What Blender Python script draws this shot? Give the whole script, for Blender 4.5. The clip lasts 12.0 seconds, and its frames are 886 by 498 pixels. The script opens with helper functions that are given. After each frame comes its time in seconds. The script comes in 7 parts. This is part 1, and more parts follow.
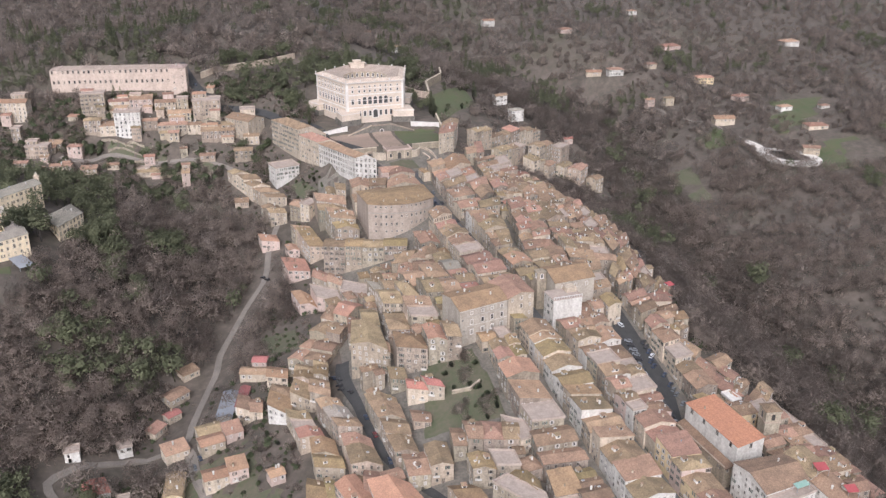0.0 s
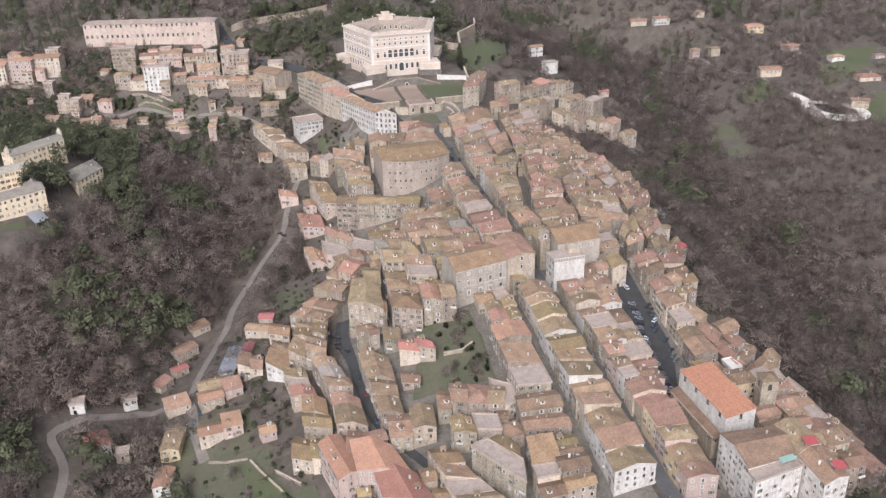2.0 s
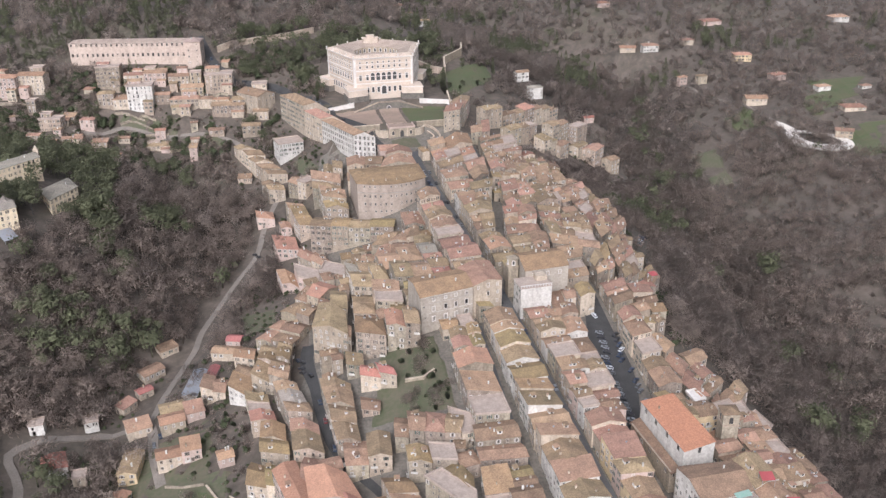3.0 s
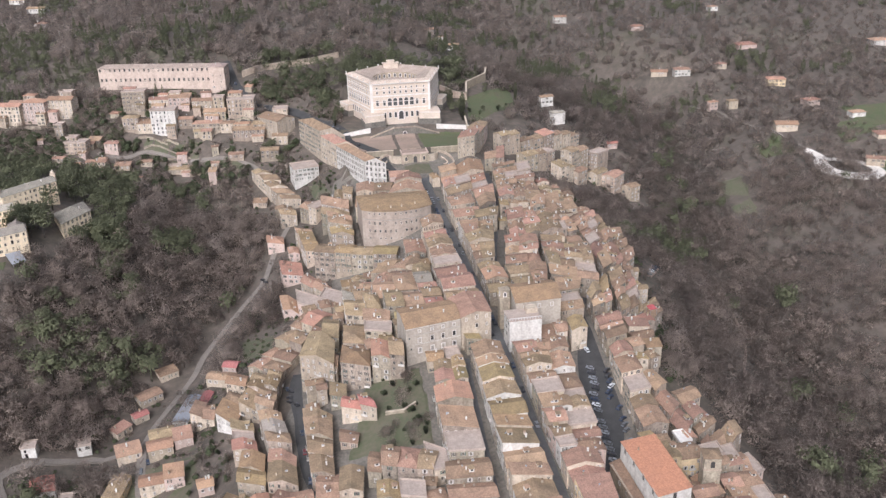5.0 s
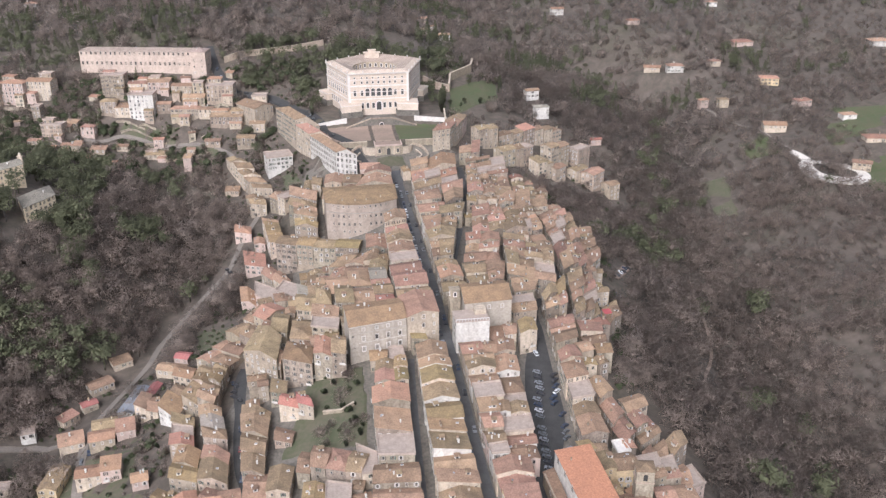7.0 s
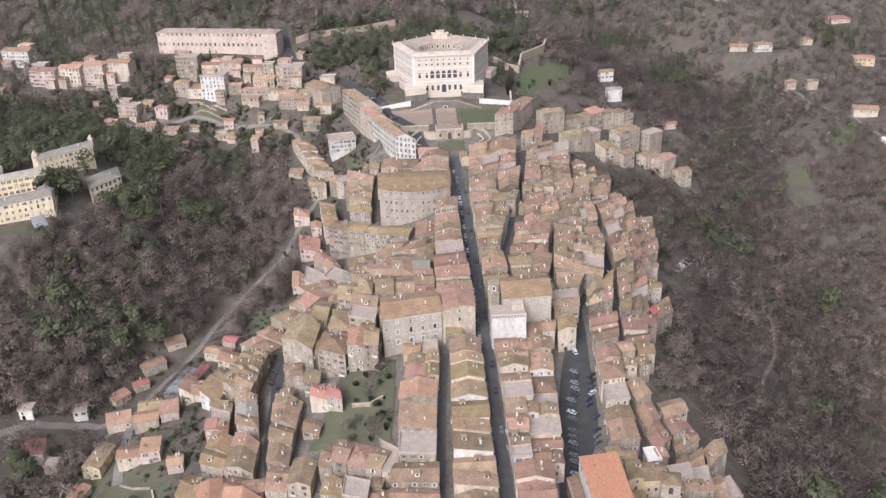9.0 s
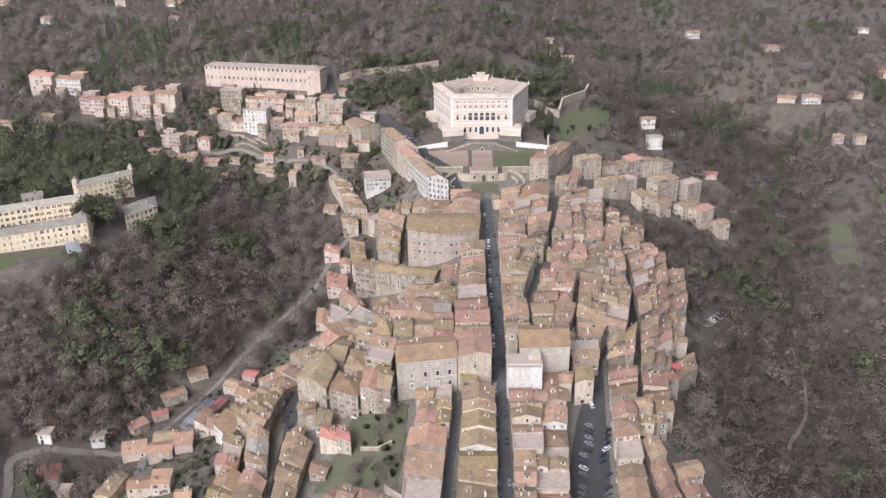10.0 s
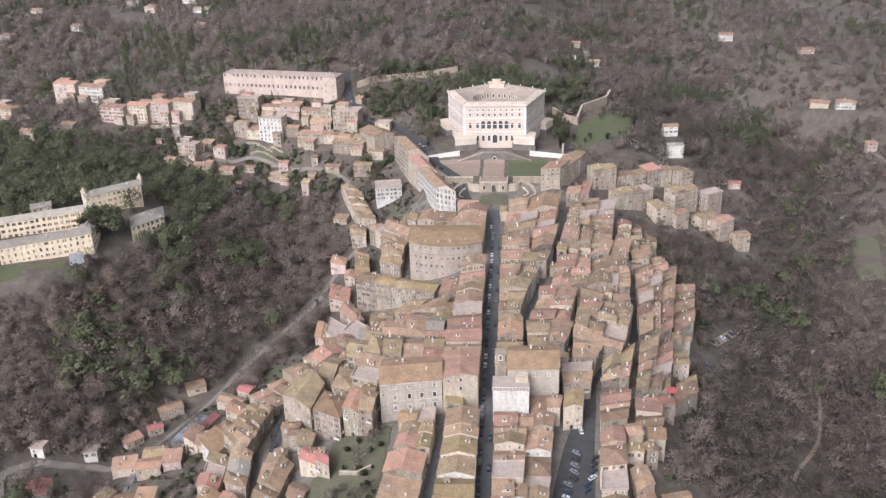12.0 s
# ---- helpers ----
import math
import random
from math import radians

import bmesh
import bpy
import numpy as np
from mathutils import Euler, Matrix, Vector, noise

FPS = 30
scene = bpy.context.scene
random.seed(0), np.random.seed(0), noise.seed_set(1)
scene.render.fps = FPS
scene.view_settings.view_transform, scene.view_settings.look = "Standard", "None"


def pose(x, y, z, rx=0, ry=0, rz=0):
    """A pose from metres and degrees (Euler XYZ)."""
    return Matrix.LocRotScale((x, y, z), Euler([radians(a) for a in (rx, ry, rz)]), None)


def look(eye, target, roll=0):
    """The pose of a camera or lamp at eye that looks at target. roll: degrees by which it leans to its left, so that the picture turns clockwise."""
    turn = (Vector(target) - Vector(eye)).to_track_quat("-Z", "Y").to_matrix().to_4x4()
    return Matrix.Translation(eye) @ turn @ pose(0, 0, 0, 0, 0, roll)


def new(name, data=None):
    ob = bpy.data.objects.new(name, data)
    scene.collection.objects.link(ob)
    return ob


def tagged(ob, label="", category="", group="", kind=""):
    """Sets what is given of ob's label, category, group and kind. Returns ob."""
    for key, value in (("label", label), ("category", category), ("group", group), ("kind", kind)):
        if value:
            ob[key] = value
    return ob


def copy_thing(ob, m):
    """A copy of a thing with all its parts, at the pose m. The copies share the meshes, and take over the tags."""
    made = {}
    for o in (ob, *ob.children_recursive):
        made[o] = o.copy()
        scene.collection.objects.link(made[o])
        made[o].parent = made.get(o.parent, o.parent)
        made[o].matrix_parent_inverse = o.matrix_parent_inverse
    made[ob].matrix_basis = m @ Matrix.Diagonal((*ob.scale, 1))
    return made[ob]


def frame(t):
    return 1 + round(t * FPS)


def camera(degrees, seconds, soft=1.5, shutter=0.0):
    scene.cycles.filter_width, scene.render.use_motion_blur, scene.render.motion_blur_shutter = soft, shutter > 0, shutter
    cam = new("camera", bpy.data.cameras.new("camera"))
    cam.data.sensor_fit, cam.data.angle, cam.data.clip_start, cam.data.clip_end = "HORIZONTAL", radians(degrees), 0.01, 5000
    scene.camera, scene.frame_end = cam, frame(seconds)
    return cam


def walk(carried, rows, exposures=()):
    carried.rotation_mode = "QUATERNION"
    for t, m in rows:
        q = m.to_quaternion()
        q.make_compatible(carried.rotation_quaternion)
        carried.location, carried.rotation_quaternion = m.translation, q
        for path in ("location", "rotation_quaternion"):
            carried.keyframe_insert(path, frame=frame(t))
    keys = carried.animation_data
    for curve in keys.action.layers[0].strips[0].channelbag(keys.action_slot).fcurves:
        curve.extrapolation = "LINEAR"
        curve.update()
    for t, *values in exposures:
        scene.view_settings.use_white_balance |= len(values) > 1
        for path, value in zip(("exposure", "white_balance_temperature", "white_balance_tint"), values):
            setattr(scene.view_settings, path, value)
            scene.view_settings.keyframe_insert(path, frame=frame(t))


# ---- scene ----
# ---- camera ----
cam = camera(51.41, 12.0, soft=1.4)
PATH = [
    (0.0, (-182.94, -201.44, 215.73), (-153.00, -114.03, 177.48), 0.12),
    (0.5, (-173.82, -202.47, 216.43), (-148.33, -114.06, 177.27), -2.00),
    (1.0, (-163.78, -203.37, 217.31), (-140.32, -114.17, 178.68), -1.90),
    (1.5, (-154.74, -203.95, 217.14), (-132.24, -114.91, 177.56), -1.78),
    (2.0, (-145.21, -203.62, 216.62), (-123.40, -116.07, 173.50), -1.39),
    (2.5, (-136.06, -203.43, 216.09), (-114.51, -116.08, 172.43), -0.58),
    (3.0, (-126.45, -204.05, 216.31), (-104.69, -115.46, 175.35), -0.56),
    (4.8, (-94.49, -204.68, 218.76), (-79.40, -114.19, 178.97), -1.66),
    (5.0, (-90.98, -204.34, 218.99), (-75.31, -113.61, 179.99), -1.41),
    (5.5, (-82.65, -203.36, 218.72), (-66.37, -112.76, 179.65), -0.63),
    (6.0, (-74.27, -202.03, 218.82), (-58.42, -111.67, 179.04), -1.43),
    (6.5, (-66.28, -201.09, 219.34), (-51.17, -110.22, 180.41), -0.75),
    (6.7, (-62.71, -200.63, 219.57), (-48.04, -110.03, 179.85), -0.32),
    (8.3, (-36.15, -194.64, 222.09), (-29.27, -103.79, 180.89), -2.77),
    (8.5, (-33.66, -193.85, 223.21), (-28.28, -103.37, 180.96), -2.79),
    (9.0, (-25.53, -190.80, 224.35), (-22.84, -100.43, 181.62), -1.92),
    (9.5, (-18.67, -188.51, 225.18), (-18.84, -97.22, 184.36), -0.91),
    (10.0, (-11.00, -186.12, 226.33), (-13.67, -94.10, 187.28), -0.78),
    (10.5, (-3.88, -183.83, 226.89), (-10.60, -91.86, 188.21), -1.10),
    (11.0, (3.73, -179.48, 227.35), (-3.87, -88.01, 187.67), -0.92),
    (11.5, (10.92, -174.91, 227.40), (3.70, -83.58, 187.32), -0.97),
    (12.0, (18.37, -170.40, 229.36), (10.13, -78.71, 190.31), -1.83),
]
walk(cam, [(t, look(eye, to, roll)) for t, eye, to, roll in PATH], [(0, 0.22, 5650, 13), (12, 0.38, 5590, 13)])
# ---- end of camera ----

# ---- light ----
world = bpy.data.worlds.new("overcast_sky")
scene.world = world
world.use_nodes = True
wn, wl = world.node_tree.nodes, world.node_tree.links
sky = wn.new("ShaderNodeTexSky")
sky.sky_type, sky.sun_disc = "NISHITA", False
sky.sun_elevation, sky.sun_rotation = radians(38), radians(205)
sky.air_density, sky.dust_density, sky.ozone_density = 1.0, 6.0, 0.6
grey = wn.new("ShaderNodeHueSaturation")
grey.inputs["Saturation"].default_value = 0.28
wl.new(sky.outputs[0], grey.inputs["Color"])
wl.new(grey.outputs[0], wn["Background"].inputs[0])
wn["Background"].inputs[1].default_value = 0.15
sun = new("sun", bpy.data.lights.new("sun", "SUN"))
sun.data.energy, sun.data.angle, sun.data.color = 1.3, radians(34), (1.0, 0.95, 0.92)
sun.matrix_world = look((-90, -190, 170), (0, 0, 0))


# ---- materials ----
def material(name, colour, second=None, rough=0.9, big=0.08, fine=1.5, mix=0.5, bump=0.3, random_value=0.0, random_hue=0.0, metal=0.0, island=0.0, third=None, streak=1.0, crown=False):
    """A weathered surface: two colours mixed by large stains and fine grain, with relief; each object may differ a little."""
    m = bpy.data.materials.new(name)
    m.use_nodes = True
    n, l = m.node_tree.nodes, m.node_tree.links
    bsdf = n["Principled BSDF"]
    bsdf.inputs["Roughness"].default_value, bsdf.inputs["Metallic"].default_value = rough, metal
    geo = n.new("ShaderNodeNewGeometry")
    stain, grain = n.new("ShaderNodeTexNoise"), n.new("ShaderNodeTexNoise")
    stain.inputs["Scale"].default_value, stain.inputs["Detail"].default_value = big, 5
    grain.inputs["Scale"].default_value, grain.inputs["Detail"].default_value = fine, 4
    if streak != 1.0:
        stretch = n.new("ShaderNodeMapping")
        stretch.inputs["Scale"].default_value = (1, 1, streak)
        l.new(geo.outputs["Position"], stretch.inputs["Vector"])
        l.new(stretch.outputs[0], stain.inputs["Vector"])
    else:
        l.new(geo.outputs["Position"], stain.inputs["Vector"])
    l.new(geo.outputs["Position"], grain.inputs["Vector"])
    both = n.new("ShaderNodeMath")
    both.operation = "ADD"
    l.new(stain.outputs["Fac"], both.inputs[0])
    l.new(grain.outputs["Fac"], both.inputs[1])
    span = n.new("ShaderNodeMapRange")
    span.inputs["From Min"].default_value, span.inputs["From Max"].default_value = 0.75, 1.25
    l.new(both.outputs[0], span.inputs["Value"])
    ramp = n.new("ShaderNodeValToRGB")
    second = second or tuple(c * (1 - mix) for c in colour)
    ramp.color_ramp.elements[0].color, ramp.color_ramp.elements[1].color = (*second, 1), (*colour, 1)
    if third:
        ramp.color_ramp.elements.new(0.5).color = (*third, 1)
    l.new(span.outputs[0], ramp.inputs["Fac"])
    colour_out = ramp.outputs["Color"]
    if random_value or random_hue or island:
        vary = n.new("ShaderNodeHueSaturation")
        source = geo.outputs["Random Per Island"]
        if not island:
            source = n.new("ShaderNodeObjectInfo").outputs["Random"]
        value = n.new("ShaderNodeMapRange")
        spread = island or random_value
        value.inputs["To Min"].default_value, value.inputs["To Max"].default_value = 1 - spread, 1 + spread
        l.new(source, value.inputs["Value"])
        l.new(value.outputs[0], vary.inputs["Value"])
        if random_hue:
            hue = n.new("ShaderNodeMapRange")
            hue.inputs["To Min"].default_value, hue.inputs["To Max"].default_value = 0.5 - random_hue, 0.5 + random_hue
            other = n.new("ShaderNodeMath")
            other.operation = "FRACT"
            many = n.new("ShaderNodeMath")
            many.operation = "MULTIPLY"
            many.inputs[1].default_value = 7.31
            l.new(source, many.inputs[0])
            l.new(many.outputs[0], other.inputs[0])
            l.new(other.outputs[0], hue.inputs["Value"])
            l.new(hue.outputs[0], vary.inputs["Hue"])
        l.new(colour_out, vary.inputs["Color"])
        colour_out = vary.outputs[0]
    l.new(colour_out, bsdf.inputs["Base Color"])
    if bump:
        b = n.new("ShaderNodeBump")
        b.inputs["Strength"].default_value, b.inputs["Distance"].default_value = bump, 0.1
        l.new(grain.outputs["Fac"], b.inputs["Height"])
        l.new(b.outputs[0], bsdf.inputs["Normal"])
    if crown:
        leaning = n.new("ShaderNodeAttribute")
        leaning.attribute_name = "crown"
        unit = n.new("ShaderNodeVectorMath")
        unit.operation = "NORMALIZE"
        l.new(leaning.outputs["Vector"], unit.inputs[0])
        l.new(unit.outputs[0], bsdf.inputs["Normal"])
        through_light = n.new("ShaderNodeBsdfTranslucent")
        l.new(colour_out, through_light.inputs["Color"])
        inward = n.new("ShaderNodeVectorMath")
        inward.operation = "SCALE"
        inward.inputs["Scale"].default_value = -1.0
        l.new(unit.outputs[0], inward.inputs[0])
        l.new(inward.outputs[0], through_light.inputs["Normal"])
        both_ways = n.new("ShaderNodeMixShader")
        both_ways.inputs[0].default_value = 0.5
        l.new(bsdf.outputs[0], both_ways.inputs[1])
        l.new(through_light.outputs[0], both_ways.inputs[2])
        l.new(both_ways.outputs[0], n["Material Output"].inputs["Surface"])
    return m


def tile_material(name, colour, second, third):
    """Clay roof tiles: courses running down the slope, patches of lichen and newer tiles."""
    m = material(name, colour, second, rough=0.95, big=0.22, fine=2.6, bump=0.0, random_value=0.26, random_hue=0.016, third=third)
    n, l = m.node_tree.nodes, m.node_tree.links
    uv = n.new("ShaderNodeUVMap")
    wave = n.new("ShaderNodeTexWave")
    wave.inputs["Scale"].default_value, wave.inputs["Distortion"].default_value = 0.62, 0.6
    l.new(uv.outputs[0], wave.inputs["Vector"])
    b = n.new("ShaderNodeBump")
    b.inputs["Strength"].default_value, b.inputs["Distance"].default_value = 0.7, 0.12
    l.new(wave.outputs["Fac"], b.inputs["Height"])
    l.new(b.outputs[0], n["Principled BSDF"].inputs["Normal"])
    bsdf = n["Principled BSDF"]
    before = bsdf.inputs["Base Color"].links[0].from_socket
    cells = n.new("ShaderNodeTexVoronoi")
    cells.inputs["Scale"].default_value = 1.9
    l.new(uv.outputs[0], cells.inputs["Vector"])
    one = n.new("ShaderNodeSeparateColor")
    l.new(cells.outputs["Color"], one.inputs[0])
    amount = n.new("ShaderNodeMapRange")
    amount.inputs["To Min"].default_value, amount.inputs["To Max"].default_value = 0.87, 1.15
    l.new(one.outputs[0], amount.inputs["Value"])
    mottle = n.new("ShaderNodeHueSaturation")
    l.new(before, mottle.inputs["Color"])
    l.new(amount.outputs[0], mottle.inputs["Value"])
    l.new(mottle.outputs[0], bsdf.inputs["Base Color"])
    return m


TILE = [
    tile_material("old_tiles", (0.352, 0.237, 0.142), (0.182, 0.125, 0.078), (0.270, 0.183, 0.112)),
    tile_material("ochre_tiles", (0.360, 0.250, 0.125), (0.212, 0.150, 0.082), (0.288, 0.199, 0.104)),
    tile_material("pinkish_tiles", (0.410, 0.250, 0.162), (0.245, 0.153, 0.104), (0.328, 0.203, 0.133)),
    tile_material("orange_tiles", (0.43, 0.235, 0.150), (0.29, 0.170, 0.115), (0.37, 0.207, 0.136)),
    tile_material("red_tiles", (0.40, 0.165, 0.125), (0.29, 0.130, 0.100), (0.35, 0.150, 0.115)),
    tile_material("grey_tiles", (0.385, 0.325, 0.260), (0.262, 0.220, 0.175), (0.325, 0.273, 0.218)),
    tile_material("salmon_tiles", (0.50, 0.255, 0.17), (0.40, 0.205, 0.14), (0.46, 0.23, 0.155)),
    tile_material("pale_palace_tiles", (0.52, 0.395, 0.315), (0.37, 0.275, 0.22), (0.45, 0.34, 0.27)),
    tile_material("fresh_orange_tiles", (0.49, 0.235, 0.125), (0.40, 0.195, 0.11), (0.45, 0.215, 0.118)),
]
WALL = [
    material("grey_tuff_wall", (0.388, 0.315, 0.236), (0.194, 0.153, 0.113), big=0.35, fine=1.1, random_value=0.27, random_hue=0.012, streak=0.3),
    material("tan_plaster_wall", (0.436, 0.344, 0.251), (0.242, 0.191, 0.139), big=0.35, fine=1.1, random_value=0.25, random_hue=0.012, streak=0.3),
    material("cream_plaster_wall", (0.563, 0.456, 0.339), (0.339, 0.270, 0.201), big=0.35, fine=1.0, random_value=0.22, streak=0.3),
    material("white_plaster_wall", (0.68, 0.63, 0.56), (0.45, 0.40, 0.34), big=0.3, fine=0.9, random_value=0.08, streak=0.3),
    material("pink_plaster_wall", (0.56, 0.415, 0.34), (0.41, 0.31, 0.255), big=0.3, fine=0.9, random_value=0.1, streak=0.3),
    material("ochre_plaster_wall", (0.68, 0.51, 0.30), (0.46, 0.355, 0.22), big=0.3, fine=0.9, random_value=0.1, streak=0.3),
    material("pale_yellow_wall", (0.84, 0.68, 0.455), (0.66, 0.53, 0.37), big=0.2, fine=0.7, random_value=0.05, streak=0.4),
    material("pinkish_cream_wall", (0.56, 0.435, 0.345), (0.41, 0.315, 0.25), big=0.2, fine=0.7, random_value=0.05, streak=0.4),
    material("weathered_grey_plaster_wall", (0.455, 0.388, 0.312), (0.305, 0.257, 0.205), big=0.3, fine=0.9, random_value=0.04, streak=0.3),
    material("worn_pinkish_plaster_wall", (0.425, 0.340, 0.270), (0.295, 0.233, 0.185), big=0.25, fine=0.8, random_value=0.04, streak=0.25),
]
PALE_STONE = material("pale_travertine", (0.65, 0.525, 0.41), (0.50, 0.40, 0.31), big=0.1, fine=0.8, bump=0.15)
WHITE_STONE = material("white_stone_trim", (0.72, 0.65, 0.58), (0.57, 0.51, 0.45), big=0.2, fine=1.0, bump=0.1)
DARK_STONE = material("mossy_rampart_stone", (0.20, 0.172, 0.142), (0.10, 0.088, 0.070), big=0.15, fine=0.9)
WINDOW_STONE = material("worn_window_stone", (0.50, 0.44, 0.37), (0.34, 0.30, 0.25), big=0.3, fine=1.0, bump=0.1, random_value=0.3)
# Window glass; the same dark tone paints the shade inside arches and niches.
GLASS_AND_HOLLOW = material("dark_glass_and_shaded_hollow", (0.07, 0.063, 0.057), (0.045, 0.041, 0.038), rough=0.5, bump=0)
PALE_SHUTTER = material("pale_shutter_paint", (0.47, 0.43, 0.37), (0.36, 0.32, 0.28), rough=0.6, bump=0.1, random_value=0.2)
GREEN_SHUTTER = material("green_shutter_paint", (0.10, 0.13, 0.10), (0.07, 0.09, 0.07), rough=0.6, bump=0.1, random_value=0.3)
SHUTTER = material("brown_shutter_paint", (0.14, 0.11, 0.085), (0.09, 0.075, 0.06), rough=0.6, bump=0.1, random_value=0.3)
ASPHALT = material("asphalt", (0.066, 0.061, 0.056), (0.042, 0.039, 0.036), big=0.2, fine=3.0, bump=0.15)
COBBLE = material("grey_basalt_paving", (0.13, 0.125, 0.12), (0.085, 0.08, 0.078), big=0.2, fine=3.0, bump=0.2)
ALLEY = material("worn_grey_alley_paving", (0.205, 0.175, 0.140), (0.112, 0.096, 0.076), big=0.15, fine=0.8)
LANE = material("pale_gravel_road", (0.25, 0.208, 0.168), (0.165, 0.138, 0.112), big=0.1, fine=1.5)
GRAVEL = material("white_gravel", (0.74, 0.66, 0.57), (0.60, 0.53, 0.45), big=0.1, fine=1.0)
GRASS = material("winter_grass", (0.085, 0.092, 0.046), (0.13, 0.108, 0.07), big=0.1, fine=0.5, bump=0.4)
LAWN = material("green_lawn_grass", (0.082, 0.10, 0.04), (0.105, 0.096, 0.05), big=0.1, fine=0.6, bump=0.4)
TERRACE = material("terracotta_terrace_floor", (0.46, 0.36, 0.29), (0.33, 0.26, 0.21), big=0.4, fine=1.2)
EARTH = material("bare_earth_path", (0.32, 0.225, 0.17), (0.24, 0.18, 0.13), big=0.1, fine=1.0)
METAL = material("grey_sheet_metal", (0.36, 0.36, 0.37), (0.27, 0.27, 0.28), rough=0.5, bump=0.05, metal=0.2)
TWIGS = material("bare_winter_twigs", (0.390, 0.302, 0.240), (0.275, 0.213, 0.170), big=0.07, fine=0.3, bump=0, island=0.11, crown=True)
# TWIGS at about 0.7 brightness: the ravine's shade put into the colour.
SHADED_TWIGS = material("dark_and_shaded_twigs", (0.270, 0.210, 0.168), (0.180, 0.140, 0.112), big=0.07, fine=0.3, bump=0, island=0.11, crown=True)
# Pale tree tone; it also carries the painted haze of the far woods.
PALE_TWIGS = material("pale_twigs_with_haze", (0.410, 0.326, 0.266), (0.285, 0.226, 0.185), big=0.07, fine=0.3, bump=0, island=0.11, crown=True)
BARK = material("tree_bark", (0.12, 0.10, 0.085), (0.07, 0.058, 0.05), big=0.5, fine=4, bump=0.4)
EVERGREEN = material("dark_evergreen_leaves", (0.188, 0.190, 0.104), (0.140, 0.141, 0.080), big=0.1, fine=0.6, bump=0, island=0.15, crown=True)
SHRUB = material("olive_shrub_leaves", (0.125, 0.140, 0.070), (0.085, 0.096, 0.050), big=0.1, fine=0.6, bump=0, island=0.22, crown=True)


def land_material():
    """Winter ground: leaf litter, brown scrub, patches of grass."""
    m = material("winter_ground", (0.135, 0.104, 0.080), (0.080, 0.062, 0.048), big=0.03, fine=0.35, bump=0.5, third=(0.112, 0.088, 0.070))
    n, l = m.node_tree.nodes, m.node_tree.links
    bsdf = n["Principled BSDF"]
    before = bsdf.inputs["Base Color"].links[0].from_socket
    patch = n.new("ShaderNodeTexNoise")
    patch.inputs["Scale"].default_value, patch.inputs["Detail"].default_value = 0.014, 5
    geo = n.new("ShaderNodeNewGeometry")
    l.new(geo.outputs["Position"], patch.inputs["Vector"])
    edge = n.new("ShaderNodeMapRange")
    edge.inputs["From Min"].default_value, edge.inputs["From Max"].default_value = 0.55, 0.68
    l.new(patch.outputs["Fac"], edge.inputs["Value"])
    blend = n.new("ShaderNodeMix")
    blend.data_type = "RGBA"
    l.new(edge.outputs[0], blend.inputs["Factor"])
    l.new(before, blend.inputs["A"])
    blend.inputs["B"].default_value = (0.112, 0.100, 0.062, 1)
    clumps = n.new("ShaderNodeTexNoise")
    clumps.inputs["Scale"].default_value, clumps.inputs["Detail"].default_value = 0.16, 8
    clumps.inputs["Roughness"].default_value = 0.65
    l.new(geo.outputs["Position"], clumps.inputs["Vector"])
    tones = n.new("ShaderNodeValToRGB")
    tones.color_ramp.elements[0].position, tones.color_ramp.elements[1].position = 0.36, 0.66
    tones.color_ramp.elements[0].color, tones.color_ramp.elements[1].color = (0.062, 0.052, 0.037, 1), (0.165, 0.128, 0.098, 1)
    tones.color_ramp.elements.new(0.46).color = (0.092, 0.074, 0.053, 1)
    tones.color_ramp.elements.new(0.55).color = (0.120, 0.092, 0.070, 1)
    l.new(clumps.outputs["Fac"], tones.inputs["Fac"])
    litter = n.new("ShaderNodeMix")
    litter.data_type = "RGBA"
    litter.inputs["Factor"].default_value = 0.65
    l.new(blend.outputs["Result"], litter.inputs["A"])
    l.new(tones.outputs["Color"], litter.inputs["B"])
    l.new(litter.outputs["Result"], bsdf.inputs["Base Color"])
    return m


LAND = land_material()


# ---- land: a spur between two valleys, given by the long lines that shape it (y, x, z) ----
FAR_WEST = [(-300, -520, -40), (100, -470, -15), (300, -440, 18), (415, -420, 20), (600, -430, 20), (700, -430, 28), (900, -420, 72), (1300, -430, 110), (1800, -450, 160)]
WEST_SLOPE = [(-300, -320, -90), (100, -270, -58), (200, -262, -48), (240, -258, -36), (300, -255, 4), (415, -250, 12), (530, -270, 0), (600, -285, 24), (690, -270, 60), (800, -260, 68), (1000, -250, 90), (1300, -250, 120), (1800, -250, 170)]
WEST_VALLEY = [(-300, -240, -115), (100, -205, -74), (200, -197, -63), (225, -200, -65), (270, -172, -63), (300, -158, -58), (376, -135, -46), (450, -140, -34), (530, -178, -16), (577, -190, 24), (620, -190, 42), (700, -180, 72), (800, -160, 74), (1000, -150, 85), (1300, -150, 115), (1800, -150, 165)]
TOWN_WEST = [(-300, -160, -90), (60, -150, -50), (140, -140, -45), (200, -118, -36), (250, -112, -33), (310, -92, -34), (340, -90, -31), (420, -86, -20), (480, -72, -3), (540, -82, 15), (600, -105, 40), (700, -90, 72), (800, -80, 74), (1300, -80, 112), (1800, -80, 165)]
MID_WEST = [(-300, -60, -75), (60, -50, -26), (120, -50, -15), (142, -50, -10), (182, -46, -5), (230, -46, -4), (255, -46, -6), (282, -46, -11), (310, -46, -17), (326, -46, -14), (348, -46, -4), (372, -46, 1), (420, -46, 4), (480, -46, 17), (540, -52, 26), (600, -60, 40), (700, -50, 70), (1300, -40, 111), (1800, -40, 165)]
